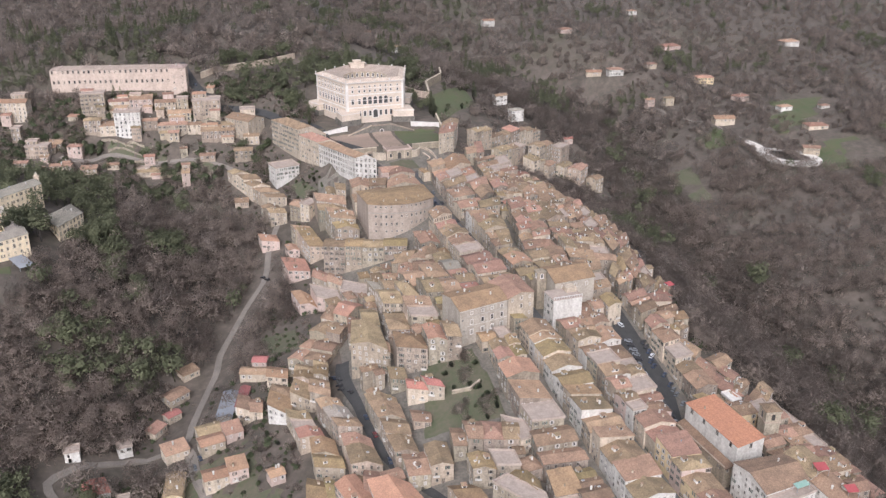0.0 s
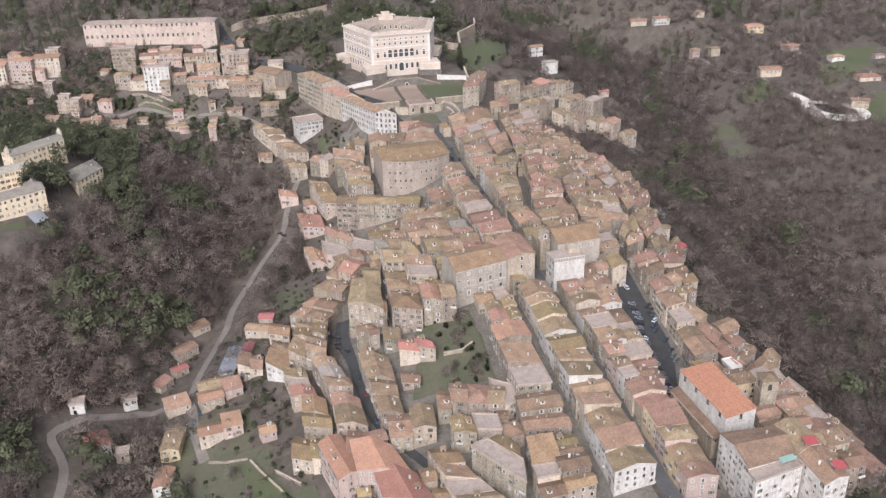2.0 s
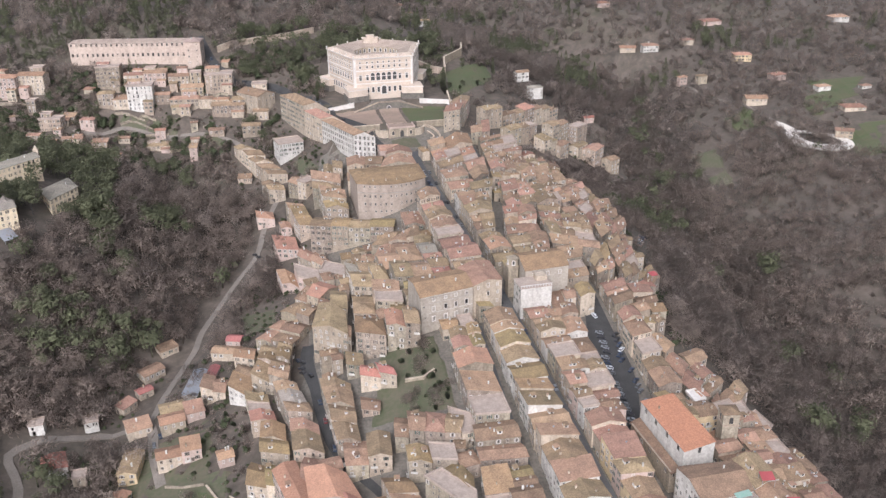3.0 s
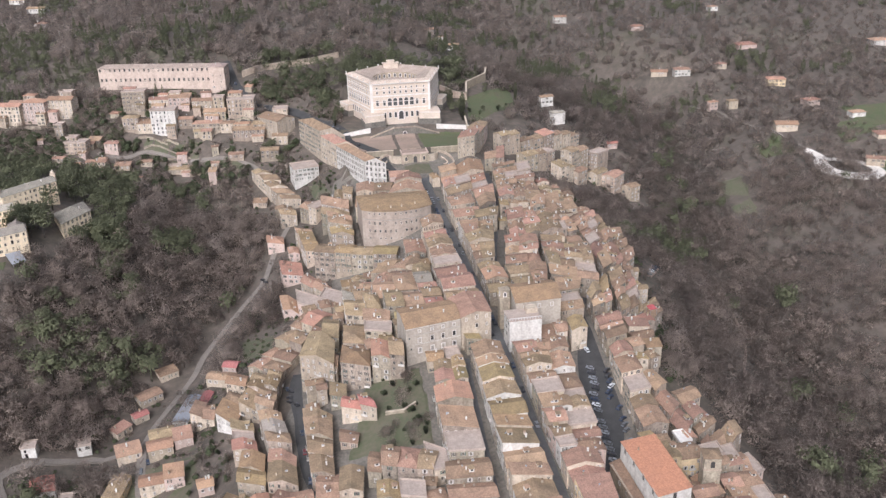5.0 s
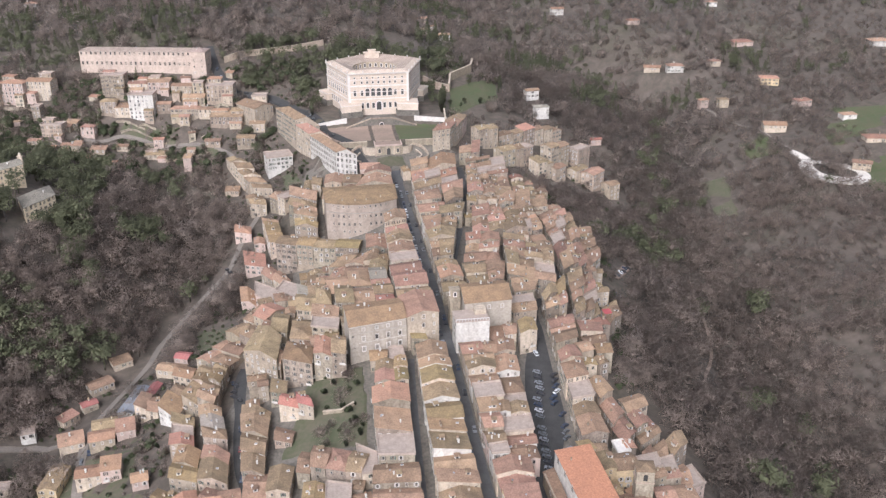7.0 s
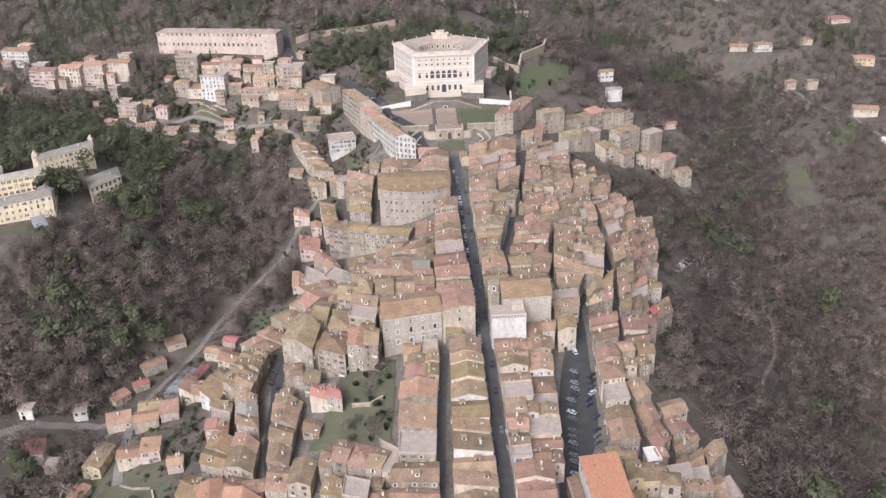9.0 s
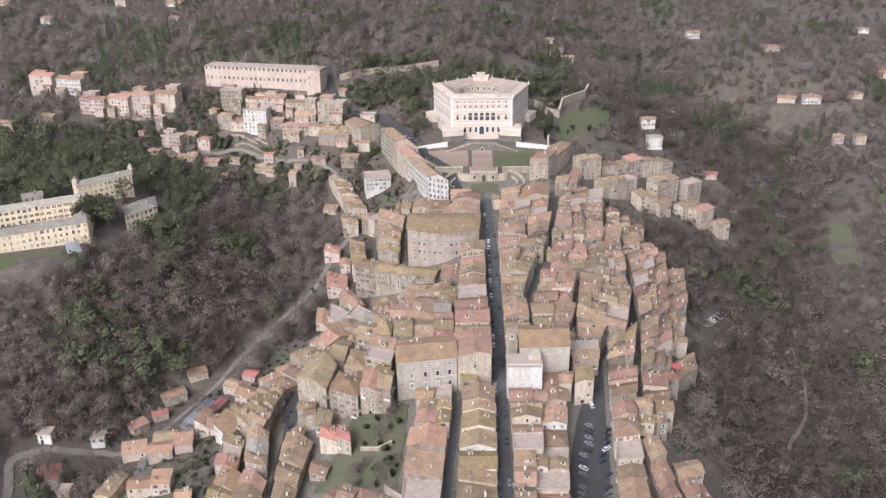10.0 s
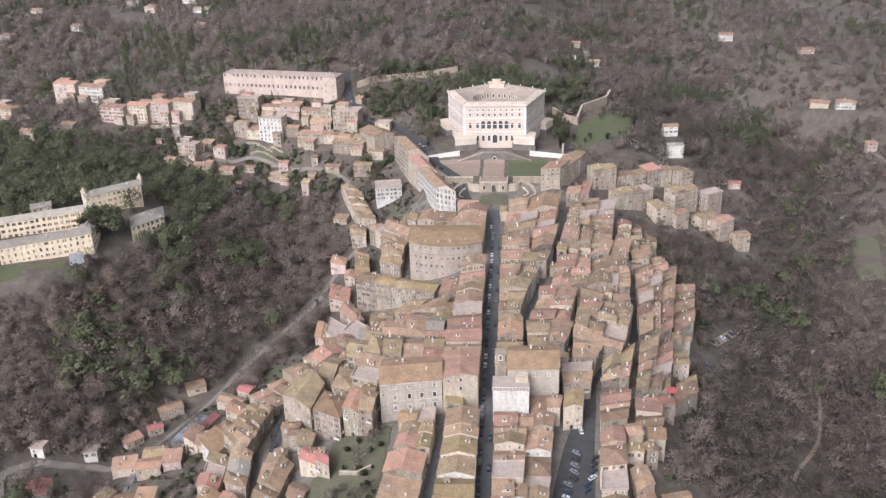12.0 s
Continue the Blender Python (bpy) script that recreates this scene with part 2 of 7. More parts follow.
STREET = [(-300, 0, -70), (-50, 0, -34), (60, 0, -19), (120, 0, -11), (181, 2, -3), (300, 2, 4), (400, 1, 10), (440, 0, 16), (470, 0, 24), (500, 0, 27), (570, 0, 30), (640, 0, 48), (700, 0, 68), (800, 0, 72), (1000, 0, 80), (1300, 0, 110), (1800, 0, 165)]
MID_EAST = [(-300, 45, -75), (60, 40, -24), (126, 38, -17), (168, 46, -9.5), (190, 50, -5), (227, 58, -3), (300, 60, 0), (400, 50, 6), (440, 60, 8), (482, 100, 4), (530, 90, 22), (575, 60, 29), (640, 50, 44), (800, 45, 55), (1300, 45, 106), (1800, 45, 162)]
UPPER_EAST = [(-300, 66, -80), (60, 60, -25), (126, 56, -18), (168, 64, -9), (200, 72, -4), (240, 84, -6), (287, 88, -5), (330, 94, -8), (400, 84, -5), (434, 100, -9), (482, 125, -7), (530, 110, 15), (575, 78, 28), (640, 70, 41), (800, 64, 44), (1300, 68, 103), (1800, 68, 161)]
TOWN_EAST = [(-300, 90, -85), (60, 76, -28), (126, 70, -20), (168, 82, -16), (220, 98, -21), (270, 110, -22), (330, 115, -18), (400, 108, -14), (434, 140, -24), (500, 150, -16), (530, 132, 8), (575, 95, 27), (640, 90, 38), (800, 82, 32), (1000, 80, 55), (1300, 90, 100), (1800, 90, 160)]
EAST_VALLEY = [(-300, 200, -120), (60, 178, -84), (176, 186, -77), (250, 190, -76), (294, 191, -69), (370, 192, -64), (434, 208, -53), (488, 222, -41), (560, 262, -35), (640, 272, -30), (700, 250, -13), (800, 190, 8), (1000, 160, 42), (1300, 160, 90), (1800, 160, 150)]
EAST_SLOPE = [(-300, 300, -60), (60, 270, -46), (250, 262, -40), (350, 300, -28), (434, 330, -12), (570, 340, 1), (655, 330, 12), (740, 310, 36), (860, 280, 40), (1100, 280, 75), (1800, 280, 145)]
FAR_EAST = [(-300, 620, -30), (300, 560, 0), (430, 540, 16), (600, 540, 26), (800, 540, 60), (1100, 540, 90), (1800, 560, 150)]
LINES = (FAR_WEST, WEST_SLOPE, WEST_VALLEY, TOWN_WEST, MID_WEST, STREET, MID_EAST, UPPER_EAST, TOWN_EAST, EAST_VALLEY, EAST_SLOPE, FAR_EAST)
GX0, GX1, GY0, GY1, STEP = -900.0, 900.0, -300.0, 1800.0, 6.0
gxs, gys = np.arange(GX0, GX1 + 1, STEP), np.arange(GY0, GY1 + 1, STEP)
HEIGHTS = np.zeros((len(gys), len(gxs)))
for row_index, gy in enumerate(gys):
    across = [np.interp(gy, [p[0] for p in line], [p[1] for p in line]) for line in LINES]
    upward = [np.interp(gy, [p[0] for p in line], [p[2] for p in line]) for line in LINES]
    HEIGHTS[row_index] = np.interp(gxs, across, upward)
for _ in range(3):
    padded = np.pad(HEIGHTS, 1, mode="edge")
    HEIGHTS = (padded[:-2, 1:-1] + padded[2:, 1:-1] + padded[1:-1, :-2] + padded[1:-1, 2:] + 2 * HEIGHTS) / 6


def flatten(x0, x1, y0, y1, z, soft=8.0):
    """A level terrace cut into the land."""
    dx = np.maximum(np.maximum(x0 - gxs, gxs - x1), 0)[None, :]
    dy = np.maximum(np.maximum(y0 - gys, gys - y1), 0)[:, None]
    w = np.clip(1 - np.hypot(dx, dy) / soft, 0, 1)
    HEIGHTS[:] = HEIGHTS * (1 - w) + z * w


flatten(-52, 52, 492, 580, 27)
flatten(-46, 44, 448, 478, 21, 7)


def ground(x, y):
    u, v = (x - GX0) / STEP, (y - GY0) / STEP
    u, v = min(max(u, 0), len(gxs) - 1.001), min(max(v, 0), len(gys) - 1.001)
    i, j = int(u), int(v)
    a, b = u - i, v - j
    return float((HEIGHTS[j, i] * (1 - a) + HEIGHTS[j, i + 1] * a) * (1 - b) + (HEIGHTS[j + 1, i] * (1 - a) + HEIGHTS[j + 1, i + 1] * a) * b)


# ---- building helpers ----
def mesh_object(name, bm, materials, parent=None, label=""):
    data = bpy.data.meshes.new(name)
    bm.to_mesh(data)
    bm.free()
    for m in materials if isinstance(materials, (list, tuple)) else [materials]:
        data.materials.append(m)
    ob = new(name, data)
    if parent:
        ob.parent = parent
    if label:
        ob["label"] = label
    return ob


def part(name, bm, mat, parent, label=""):
    return mesh_object(name, bm, mat, parent, label)


def shared(name, data, parent, place, turn=0.0, size=(1, 1, 1)):
    """One more piece on a mesh that exists already."""
    ob = new(name, data)
    ob.parent = parent
    ob.matrix_basis = Matrix.LocRotScale(place, Euler((0, 0, turn)), size)
    return ob


def empty(name, at, turn=0.0):
    ob = new(name)
    ob.matrix_basis = Matrix.LocRotScale(at, Euler((0, 0, turn)), None)
    return ob


def box(bm, x0, x1, y0, y1, z0, z1, slot=0):
    v = [bm.verts.new(p) for p in ((x0, y0, z0), (x1, y0, z0), (x1, y1, z0), (x0, y1, z0), (x0, y0, z1), (x1, y0, z1), (x1, y1, z1), (x0, y1, z1))]
    for f in ((3, 2, 1, 0), (4, 5, 6, 7), (0, 1, 5, 4), (1, 2, 6, 5), (2, 3, 7, 6), (3, 0, 4, 7)):
        bm.faces.new([v[i] for i in f]).material_index = slot


def prism(bm, ring, z0, z1, slot=0, cap=True):
    """A closed upright solid over a ring of (x, y), counter-clockwise; z0 and z1 may be lists."""
    n = len(ring)
    z0 = z0 if isinstance(z0, (list, tuple)) else [z0] * n
    z1 = z1 if isinstance(z1, (list, tuple)) else [z1] * n
    low = [bm.verts.new((*p, z)) for p, z in zip(ring, z0)]
    top = [bm.verts.new((*p, z)) for p, z in zip(ring, z1)]
    for i in range(n):
        j = (i + 1) % n
        bm.faces.new((low[i], low[j], top[j], top[i])).material_index = slot
    if cap:
        bm.faces.new(top).material_index = slot
        bm.faces.new(low[::-1]).material_index = slot


def tri_mesh(name, verts, faces, materials, slots=None):
    """A mesh from arrays of vertices and triangles."""
    data = bpy.data.meshes.new(name)
    data.vertices.add(len(verts))
    data.vertices.foreach_set("co", np.asarray(verts, np.float32).ravel())
    data.loops.add(3 * len(faces))
    data.loops.foreach_set("vertex_index", np.asarray(faces, np.int32).ravel())
    data.polygons.add(len(faces))
    data.polygons.foreach_set("loop_start", np.arange(0, 3 * len(faces), 3, dtype=np.int32))
    for m in materials:
        data.materials.append(m)
    if slots is not None:
        data.polygons.foreach_set("material_index", np.asarray(slots, np.int32))
    data.update(calc_edges=True)
    data.validate()
    return data


def ribbon(name, points, width, mat, lift=0.12, label="", category="", kind="structure", step=5.0, depth=0.0):
    """A road or path laid on the land along a line of (x, y), with width in metres (one number or one per point)."""
    widths = width if isinstance(width, (list, tuple)) else [width] * len(points)
    knots = [Vector((*p, w)) for p, w in zip(points, widths)]
    pts = []
    for i in range(len(knots) - 1):
        a, b, c, d = knots[max(0, i - 1)], knots[i], knots[i + 1], knots[min(len(knots) - 1, i + 2)]
        count = max(2, int((c - b).length / step))
        for k in range(count):
            t = k / count
            pts.append(tuple(0.5 * (2 * b + (c - a) * t + (2 * a - 5 * b + 4 * c - d) * t * t + (3 * b - a - 3 * c + d) * t * t * t)))
    pts.append(tuple(knots[-1]))
    bm = bmesh.new()
    rows = []
    for i, (x, y, w) in enumerate(pts):
        a, b = pts[max(0, i - 1)], pts[min(len(pts) - 1, i + 1)]
        d = Vector((b[0] - a[0], b[1] - a[1])).normalized()
        n = Vector((-d.y, d.x)) * w / 2
        row = []
        for k in (-1, -0.33, 0.33, 1):
            px, py = x + n.x * k, y + n.y * k
            row.append(bm.verts.new((px, py, max(ground(px, py), ground(x, y) - 0.6) + lift)))
        skirt = [bm.verts.new((row[0].co.x - 0, row[0].co.y, row[0].co.z - 1.0)), bm.verts.new((row[-1].co.x, row[-1].co.y, row[-1].co.z - 1.0))]
        rows.append([skirt[0], *row, skirt[1]])
    for r, s in zip(rows, rows[1:]):
        for k in range(5):
            bm.faces.new((r[k], s[k], s[k + 1], r[k + 1]))
    bmesh.ops.recalc_face_normals(bm, faces=bm.faces)
    return tagged(mesh_object(name, bm, mat), label, category, kind=kind)


# ---- plots of the single houses, each on a small level of its own ----
HILL = [  # x, y, width, depth, height, wall, tile, roof
    (-407, 652, 24, 14, 20, 4, 3, "gable"), (-377, 642, 26, 14, 16, 3, 2, "gable"), (-339, 596, 24, 13, 16, 4, 2, "gable"),
    (-316, 596, 20, 13, 17, 2, 3, "gable"), (-296, 596, 20, 13, 19, 4, 3, "hip"), (-275, 597, 21, 13, 18, 2, 3, "gable"),
    (-214, 590, 19, 12, 19, 1, 0, "flat"), (-194, 588, 16, 10, 10, 2, 2, "gable"), (-177, 586, 18, 10, 11, 4, 2, "shed"), (-158, 582, 17, 10, 12, 2, 2, "gable"),
    (-126, 568, 22, 14, 16, 1, 0, "flat"), (-148, 570, 18, 12, 14, 1, 2, "gable"), (-189, 563, 20, 13, 23, 3, 5, "flat"),
    (-216, 569, 13, 10, 13, 1, 0, "hip"), (-205, 566, 12, 9, 9, 2, 2, "shed"), (-155, 560, 23, 10, 11, 2, 2, "hip"), (-121, 544, 26, 12, 10, 1, 0, "shed"),
    (-110, 548, 14, 10, 13, 1, 0, "gable"), (-231, 550, 11, 9, 10, 4, 2, "hip"), (-273, 570, 7, 7, 13, 1, 0, "flat"), (-258, 549, 17, 10, 11, 1, 0, "flat"),
    (-94, 559, 12, 9, 8, 2, 0, "flat"), (-105, 514, 14, 10, 10, 1, 0, "gable"), (-151, 510, 6, 7, 12, 4, 2, "shed"), (-176, 543, 8, 7, 5, 4, 3, "gable"),
    (-155, 552, 8, 8, 8, 1, 2, "gable"), (-178, 532, 18, 7, 4, 2, 0, "shed"), (-242, 535, 16, 8, 5, 1, 2, "gable"), (-222, 534, 12, 7, 4, 1, 0, "shed"),
    (-204, 539, 9, 7, 4, 2, 2, "gable"), (-251, 557, 12, 8, 6, 1, 2, "gable"), (-115, 462, 10, 7, 5, 1, 2, "shed"),
    (-448, 608, 24, 14, 14, 2, 3, "hip"), (-401, 560, 15, 10, 8, 1, 0, "gable"), (-483, 852, 14, 10, 6, 3, 2, "gable"),
    (-448, 936, 16, 10, 7, 3, 2, "gable"), (-416, 906, 14, 10, 7, 2, 2, "hip"), (-377, 934, 18, 10, 6, 3, 2, "gable"), (-556, 909, 16, 10, 5, 2, 0, "gable"), (-555, 828, 15, 10, 6, 3, 2, "hip"),
    (-374, 580, 14, 10, 8, 1, 0, "gable"), (-172, 566, 12, 9, 9, 1, 2, "gable"), (-138, 556, 11, 9, 9, 2, 0, "hip"), (-246, 562, 10, 8, 7, 2, 2, "shed"), (-132, 528, 12, 8, 6, 1, 0, "gable"), (-96, 530, 12, 9, 8, 2, 2, "gable"),
    (-348, 886, 20, 12, 6, 3, 2, "gable"), (-334, 836, 13, 9, 4, 3, 2, "hip"), (-270, 538, 10, 7, 5, 2, 2, "gable"),
]
VILLAS = [  # x, y, width, height, wall, tile, turn
    (144, 584, 14, 12, 3, 2, 10), (142, 541, 14, 14, 3, 5, 5), (313, 672, 19, 9, 3, 2, -10), (245, 874, 17, 10, 3, 3, 0), (313, 597, 10, 10, 4, 3, 10),
    (326, 584, 11, 10, 1, 0, 0), (294, 687, 19, 7, 2, 3, -20), (349, 661, 14, 8, 2, 2, 0), (392, 691, 24, 7, 4, 3, 0),
    (76, 829, 16, 6, 2, 2, 0), (70, 757, 10, 5, 3, 2, 0), (89, 813, 10, 6, 3, 2, 20), (92, 761, 14, 8, 3, 2, 0), (306, 783, 17, 6, 4, 3, 0), (410, 814, 13, 7, 3, 2, 0),
    (186, 526, 11, 7, 4, 4, 0), (379, 604, 20, 9, 5, 3, -15), (385, 547, 17, 7, 4, 3, 10), (337, 506, 22, 8, 2, 3, -15), (403, 504, 15, 6, 3, 2, 0), (397, 451, 22, 6, 2, 3, -10),
    (364, 418, 16, 9, 1, 2, -30), (519, 651, 23, 8, 3, 2, 0), (435, 489, 11, 5, 3, 2, 0),
]
ROADSIDE = [  # x, y, width, depth, height, wall, tile, roof, turn
    (-178, 262, 13, 9, 5, 2, 0, "gable", 35), (-170, 282, 11, 7, 4, 2, 0, "shed", 30), (-182, 246, 8, 6, 4, 2, 4, "gable", 30), (-190, 236, 10, 6, 4, 2, 2, "shed", 50),
    (-183, 205, 12, 9, 5, 2, 2, "shed", 15), (-166, 196, 12, 9, 6, 1, 3, "gable", 10), (-166, 206, 12, 9, 6, 1, 0, "gable", 10), (-155, 200, 9, 9, 5, 4, 2, "shed", 10),
    (-167, 168, 12, 9, 7, 2, 3, "gable", 5), (-157, 168, 9, 9, 7, 4, 3, "shed", 5), (-188, 172, 9, 18, 7, 5, 0, "gable", -10), (-192, 150, 8, 14, 6, 3, 3, "gable", -10),
    (-139, 246, 15, 8, 5, 2, 2, "gable", -20), (-134, 258, 8, 7, 5, 4, 4, "gable", -20),
    (-232, 212, 7, 6, 6, 3, 0, "flat", 0), (-208, 220, 7, 6, 6, 3, 0, "flat", 10), (-141, 152, 7, 7, 5, 4, 3, "gable", 10), (-210, 178, 6, 6, 5, 2, 0, "flat", 0),
]
flatten(322, 366, 398, 448, ground(342, 420), 18)
for x, y, w, *_ in VILLAS:
    flatten(x - w * 0.6, x + w * 0.6, y - 4, y + w * 0.7, ground(x, y), 12)
for x, y, w, d, *_ in HILL:
    flatten(x - w / 2, x + w / 2, y - 2, y + d, ground(x, y + 2), 5)
for x, y, w, d, *_ in ROADSIDE:
    flatten(x - w / 2, x + w / 2, y - 2, y + d, ground(x, y + 2), 5)


# ---- the land ----
land_xs = np.r_[-6000, -3500, -2000, -1300, gxs[::1], 1300, 2000, 3500, 6000]
land_ys = np.r_[-5000, -2500, -1200, -600, gys[::1], 2300, 3200, 5000, 8000]
ix = np.clip(np.searchsorted(gxs, land_xs), 0, len(gxs) - 1)
iy = np.clip(np.searchsorted(gys, land_ys), 0, len(gys) - 1)
land_z = HEIGHTS[np.ix_(iy, ix)].copy()
lx, ly = np.meshgrid(land_xs, land_ys)
land_z += 1.1 * np.sin(lx * 0.071 + 2 * np.sin(ly * 0.043)) * np.cos(ly * 0.063) * (np.abs(lx) > 200) * (np.hypot(lx - 343, ly - 425) > 50)
nx, ny = len(land_xs), len(land_ys)
corner = (np.arange(ny - 1)[:, None] * nx + np.arange(nx - 1)[None, :]).ravel()
land_tris = np.concatenate([np.stack([corner, corner + 1, corner + nx + 1], 1), np.stack([corner, corner + nx + 1, corner + nx], 1)])
land_data = tri_mesh("ground", np.stack([lx.ravel(), ly.ravel(), land_z.ravel()], 1), land_tris, [LAND])
land_data.polygons.foreach_set("use_smooth", np.ones(len(land_tris), bool))
tagged(new("ground", land_data), "brown winter hillsides with leaf litter and grass", "ground", kind="structure")


# ---- windows and houses ----
def opening_mesh(name, w, h, s=0.1, shutters=False, fill=1, frame_mat=None, leaf_mat=None):
    """An opening facing -y, its sill at z = 0: one piece with a stone surround, a sunken pane and, where wanted, shutters folded back."""
    bm = bmesh.new()
    xs, zs = (-w / 2 - s, -w / 2, w / 2, w / 2 + s), (-s, 0, h, h + s)
    grid = [[bm.verts.new((x, -0.12, z)) for x in xs] for z in zs]
    for j in range(3):
        for i in range(3):
            if (i, j) != (1, 1):
                bm.faces.new((grid[j][i], grid[j][i + 1], grid[j + 1][i + 1], grid[j + 1][i]))
    rim = [grid[1][1], grid[1][2], grid[2][2], grid[2][1]]
    sunk = [bm.verts.new((v.co.x, 0.0, v.co.z)) for v in rim]
    outer = [grid[0][0], grid[0][3], grid[3][3], grid[3][0]]
    back = [bm.verts.new((v.co.x, 0.06, v.co.z)) for v in outer]
    for i in range(4):
        j = (i + 1) % 4
        bm.faces.new((rim[i], rim[j], sunk[j], sunk[i]))
        bm.faces.new((outer[j], outer[i], back[i], back[j]))
    bm.faces.new(sunk).material_index = fill
    if shutters:
        for a, b, x in ((grid[1][0], grid[2][0], -w - s), (grid[1][3], grid[2][3], w + s)):
            p, q = bm.verts.new((x, -0.16, 0)), bm.verts.new((x, -0.16, h))
            face = bm.faces.new((p, a, b, q) if x < 0 else (a, p, q, b))
            face.material_index = 2
            p2, q2 = bm.verts.new((x, -0.06, 0)), bm.verts.new((x, -0.06, h))
            bm.faces.new((p2, p, q, q2) if x < 0 else (p, p2, q2, q)).material_index = 2
    data = bpy.data.meshes.new(name)
    bm.to_mesh(data)
    bm.free()
    for m in (frame_mat or WINDOW_STONE, GLASS_AND_HOLLOW, leaf_mat or SHUTTER):
        data.materials.append(m)
    return data


WINDOWS = [opening_mesh("window", 1.0, 1.6), opening_mesh("window", 1.0, 1.7, shutters=True), opening_mesh("window", 1.0, 1.6, fill=2), opening_mesh("window", 0.8, 1.1), opening_mesh("window", 1.5, 2.5, 0.18), opening_mesh("window", 1.3, 2.2, 0.16)]
WINDOWS.append(opening_mesh("window", 1.2, 2.0, 0.2, frame_mat=WHITE_STONE))
WINDOWS.append(opening_mesh("window", 1.0, 1.7, 0.14, shutters=True, frame_mat=WHITE_STONE, leaf_mat=PALE_SHUTTER))
WINDOWS.append(opening_mesh("window", 1.0, 1.6, 0.14, fill=2, frame_mat=WHITE_STONE, leaf_mat=PALE_SHUTTER))
WINDOWS.append(opening_mesh("window", 1.0, 1.6, shutters=True, leaf_mat=GREEN_SHUTTER))
USUAL = (0, 1, 2, 3, 7, 8, 9)
DOOR = opening_mesh("door", 1.5, 2.5, fill=2)


def chimney_mesh(stack=2):
    bm = bmesh.new()
    box(bm, -0.35, 0.35, -0.3, 0.3, -1.2, 1.1, 0)
    box(bm, -0.45, 0.45, -0.4, 0.4, 1.1, 1.22, 1)
    for x in (-0.25, 0.25):
        box(bm, x - 0.08, x + 0.08, -0.25, 0.25, 1.22, 1.5, 0)
    box(bm, -0.42, 0.42, -0.36, 0.36, 1.5, 1.62, 1)
    data = bpy.data.meshes.new("chimney")
    bm.to_mesh(data)
    bm.free()
    data.materials.append(WALL[stack])
    data.materials.append(TILE[0] if stack == 2 else WALL[3])
    return data


def dish_mesh():
    bm = bmesh.new()
    ring0 = [bm.verts.new((0.42 * math.cos(a), -0.05 - 0.0 * a, 0.8 + 0.42 * math.sin(a))) for a in np.linspace(0, 2 * math.pi, 11)[:-1]]
    hub = bm.verts.new((0, 0.12, 0.8))
    back = bm.verts.new((0, 0.15, 0.8))
    for i in range(10):
        bm.faces.new((ring0[i], ring0[(i + 1) % 10], hub))
        bm.faces.new((ring0[(i + 1) % 10], ring0[i], back))
    box(bm, -0.03, 0.03, 0.1, 0.16, -0.6, 0.8)
    data = bpy.data.meshes.new("satellite_dish")
    bm.to_mesh(data)
    bm.free()
    data.materials.append(METAL)
    return data


CHIMNEY, WHITE_CHIMNEY, DISH = chimney_mesh(), chimney_mesh(3), dish_mesh()


def dormer_mesh():
    """A small pale dormer with a tiled cap and a dark window."""
    bm = bmesh.new()
    box(bm, -1.0, 1.0, -0.9, 1.4, -1.0, 1.2, 0)
    box(bm, -1.2, 1.2, -1.15, 1.5, 1.2, 1.38, 1)
    box(bm, -0.5, 0.5, -0.93, -0.85, 0.1, 1.0, 2)
    data = bpy.data.meshes.new("dormer")
    bm.to_mesh(data)
    bm.free()
    for m in (WALL[3], TILE[0], GLASS_AND_HOLLOW):
        data.materials.append(m)
    return data


def balcony_mesh():
    """A balcony facing -y: slab and solid parapet in one piece."""
    bm = bmesh.new()
    side = [(0.05, -0.2), (-1.0, -0.2), (-1.0, 0.95), (-0.92, 0.95), (-0.92, -0.02), (0.05, -0.02)]
    left = [bm.verts.new((-1.4, y, z)) for y, z in side]
    right = [bm.verts.new((1.4, y, z)) for y, z in side]
    bm.faces.new(left)
    bm.faces.new(right[::-1])
    for i in range(6):
        k = (i + 1) % 6
        bm.faces.new((left[k], left[i], right[i], right[k]))
    bmesh.ops.recalc_face_normals(bm, faces=bm.faces)
    data = bpy.data.meshes.new("balcony")
    bm.to_mesh(data)
    bm.free()
    data.materials.append(WALL[3])
    return data


def skylight_mesh():
    """A low pale roof hatch."""
    bm = bmesh.new()
    box(bm, -0.6, 0.6, -0.5, 0.5, -0.4, 0.22, 0)
    box(bm, -0.48, 0.48, -0.38, 0.38, 0.22, 0.25, 1)
    data = bpy.data.meshes.new("roof_hatch")
    bm.to_mesh(data)
    bm.free()
    for m in (WHITE_STONE, METAL):
        data.materials.append(m)
    return data


DORMER, BALCONY, HATCH = dormer_mesh(), balcony_mesh(), skylight_mesh()
ROOF_WORDS = ["weathered brown tile roof", "lichened ochre tile roof", "faded pinkish tile roof", "orange tile roof", "red tile roof", "grey tile roof", "salmon tile roof", "pale tile roof", "fresh orange tile roof"]
WALL_WORDS = ["grey tuff stone", "tan plastered", "cream plastered", "white plastered", "pink plastered", "ochre plastered", "pale yellow plastered", "pinkish cream plastered", "weathered grey plastered", "worn pinkish plastered"]


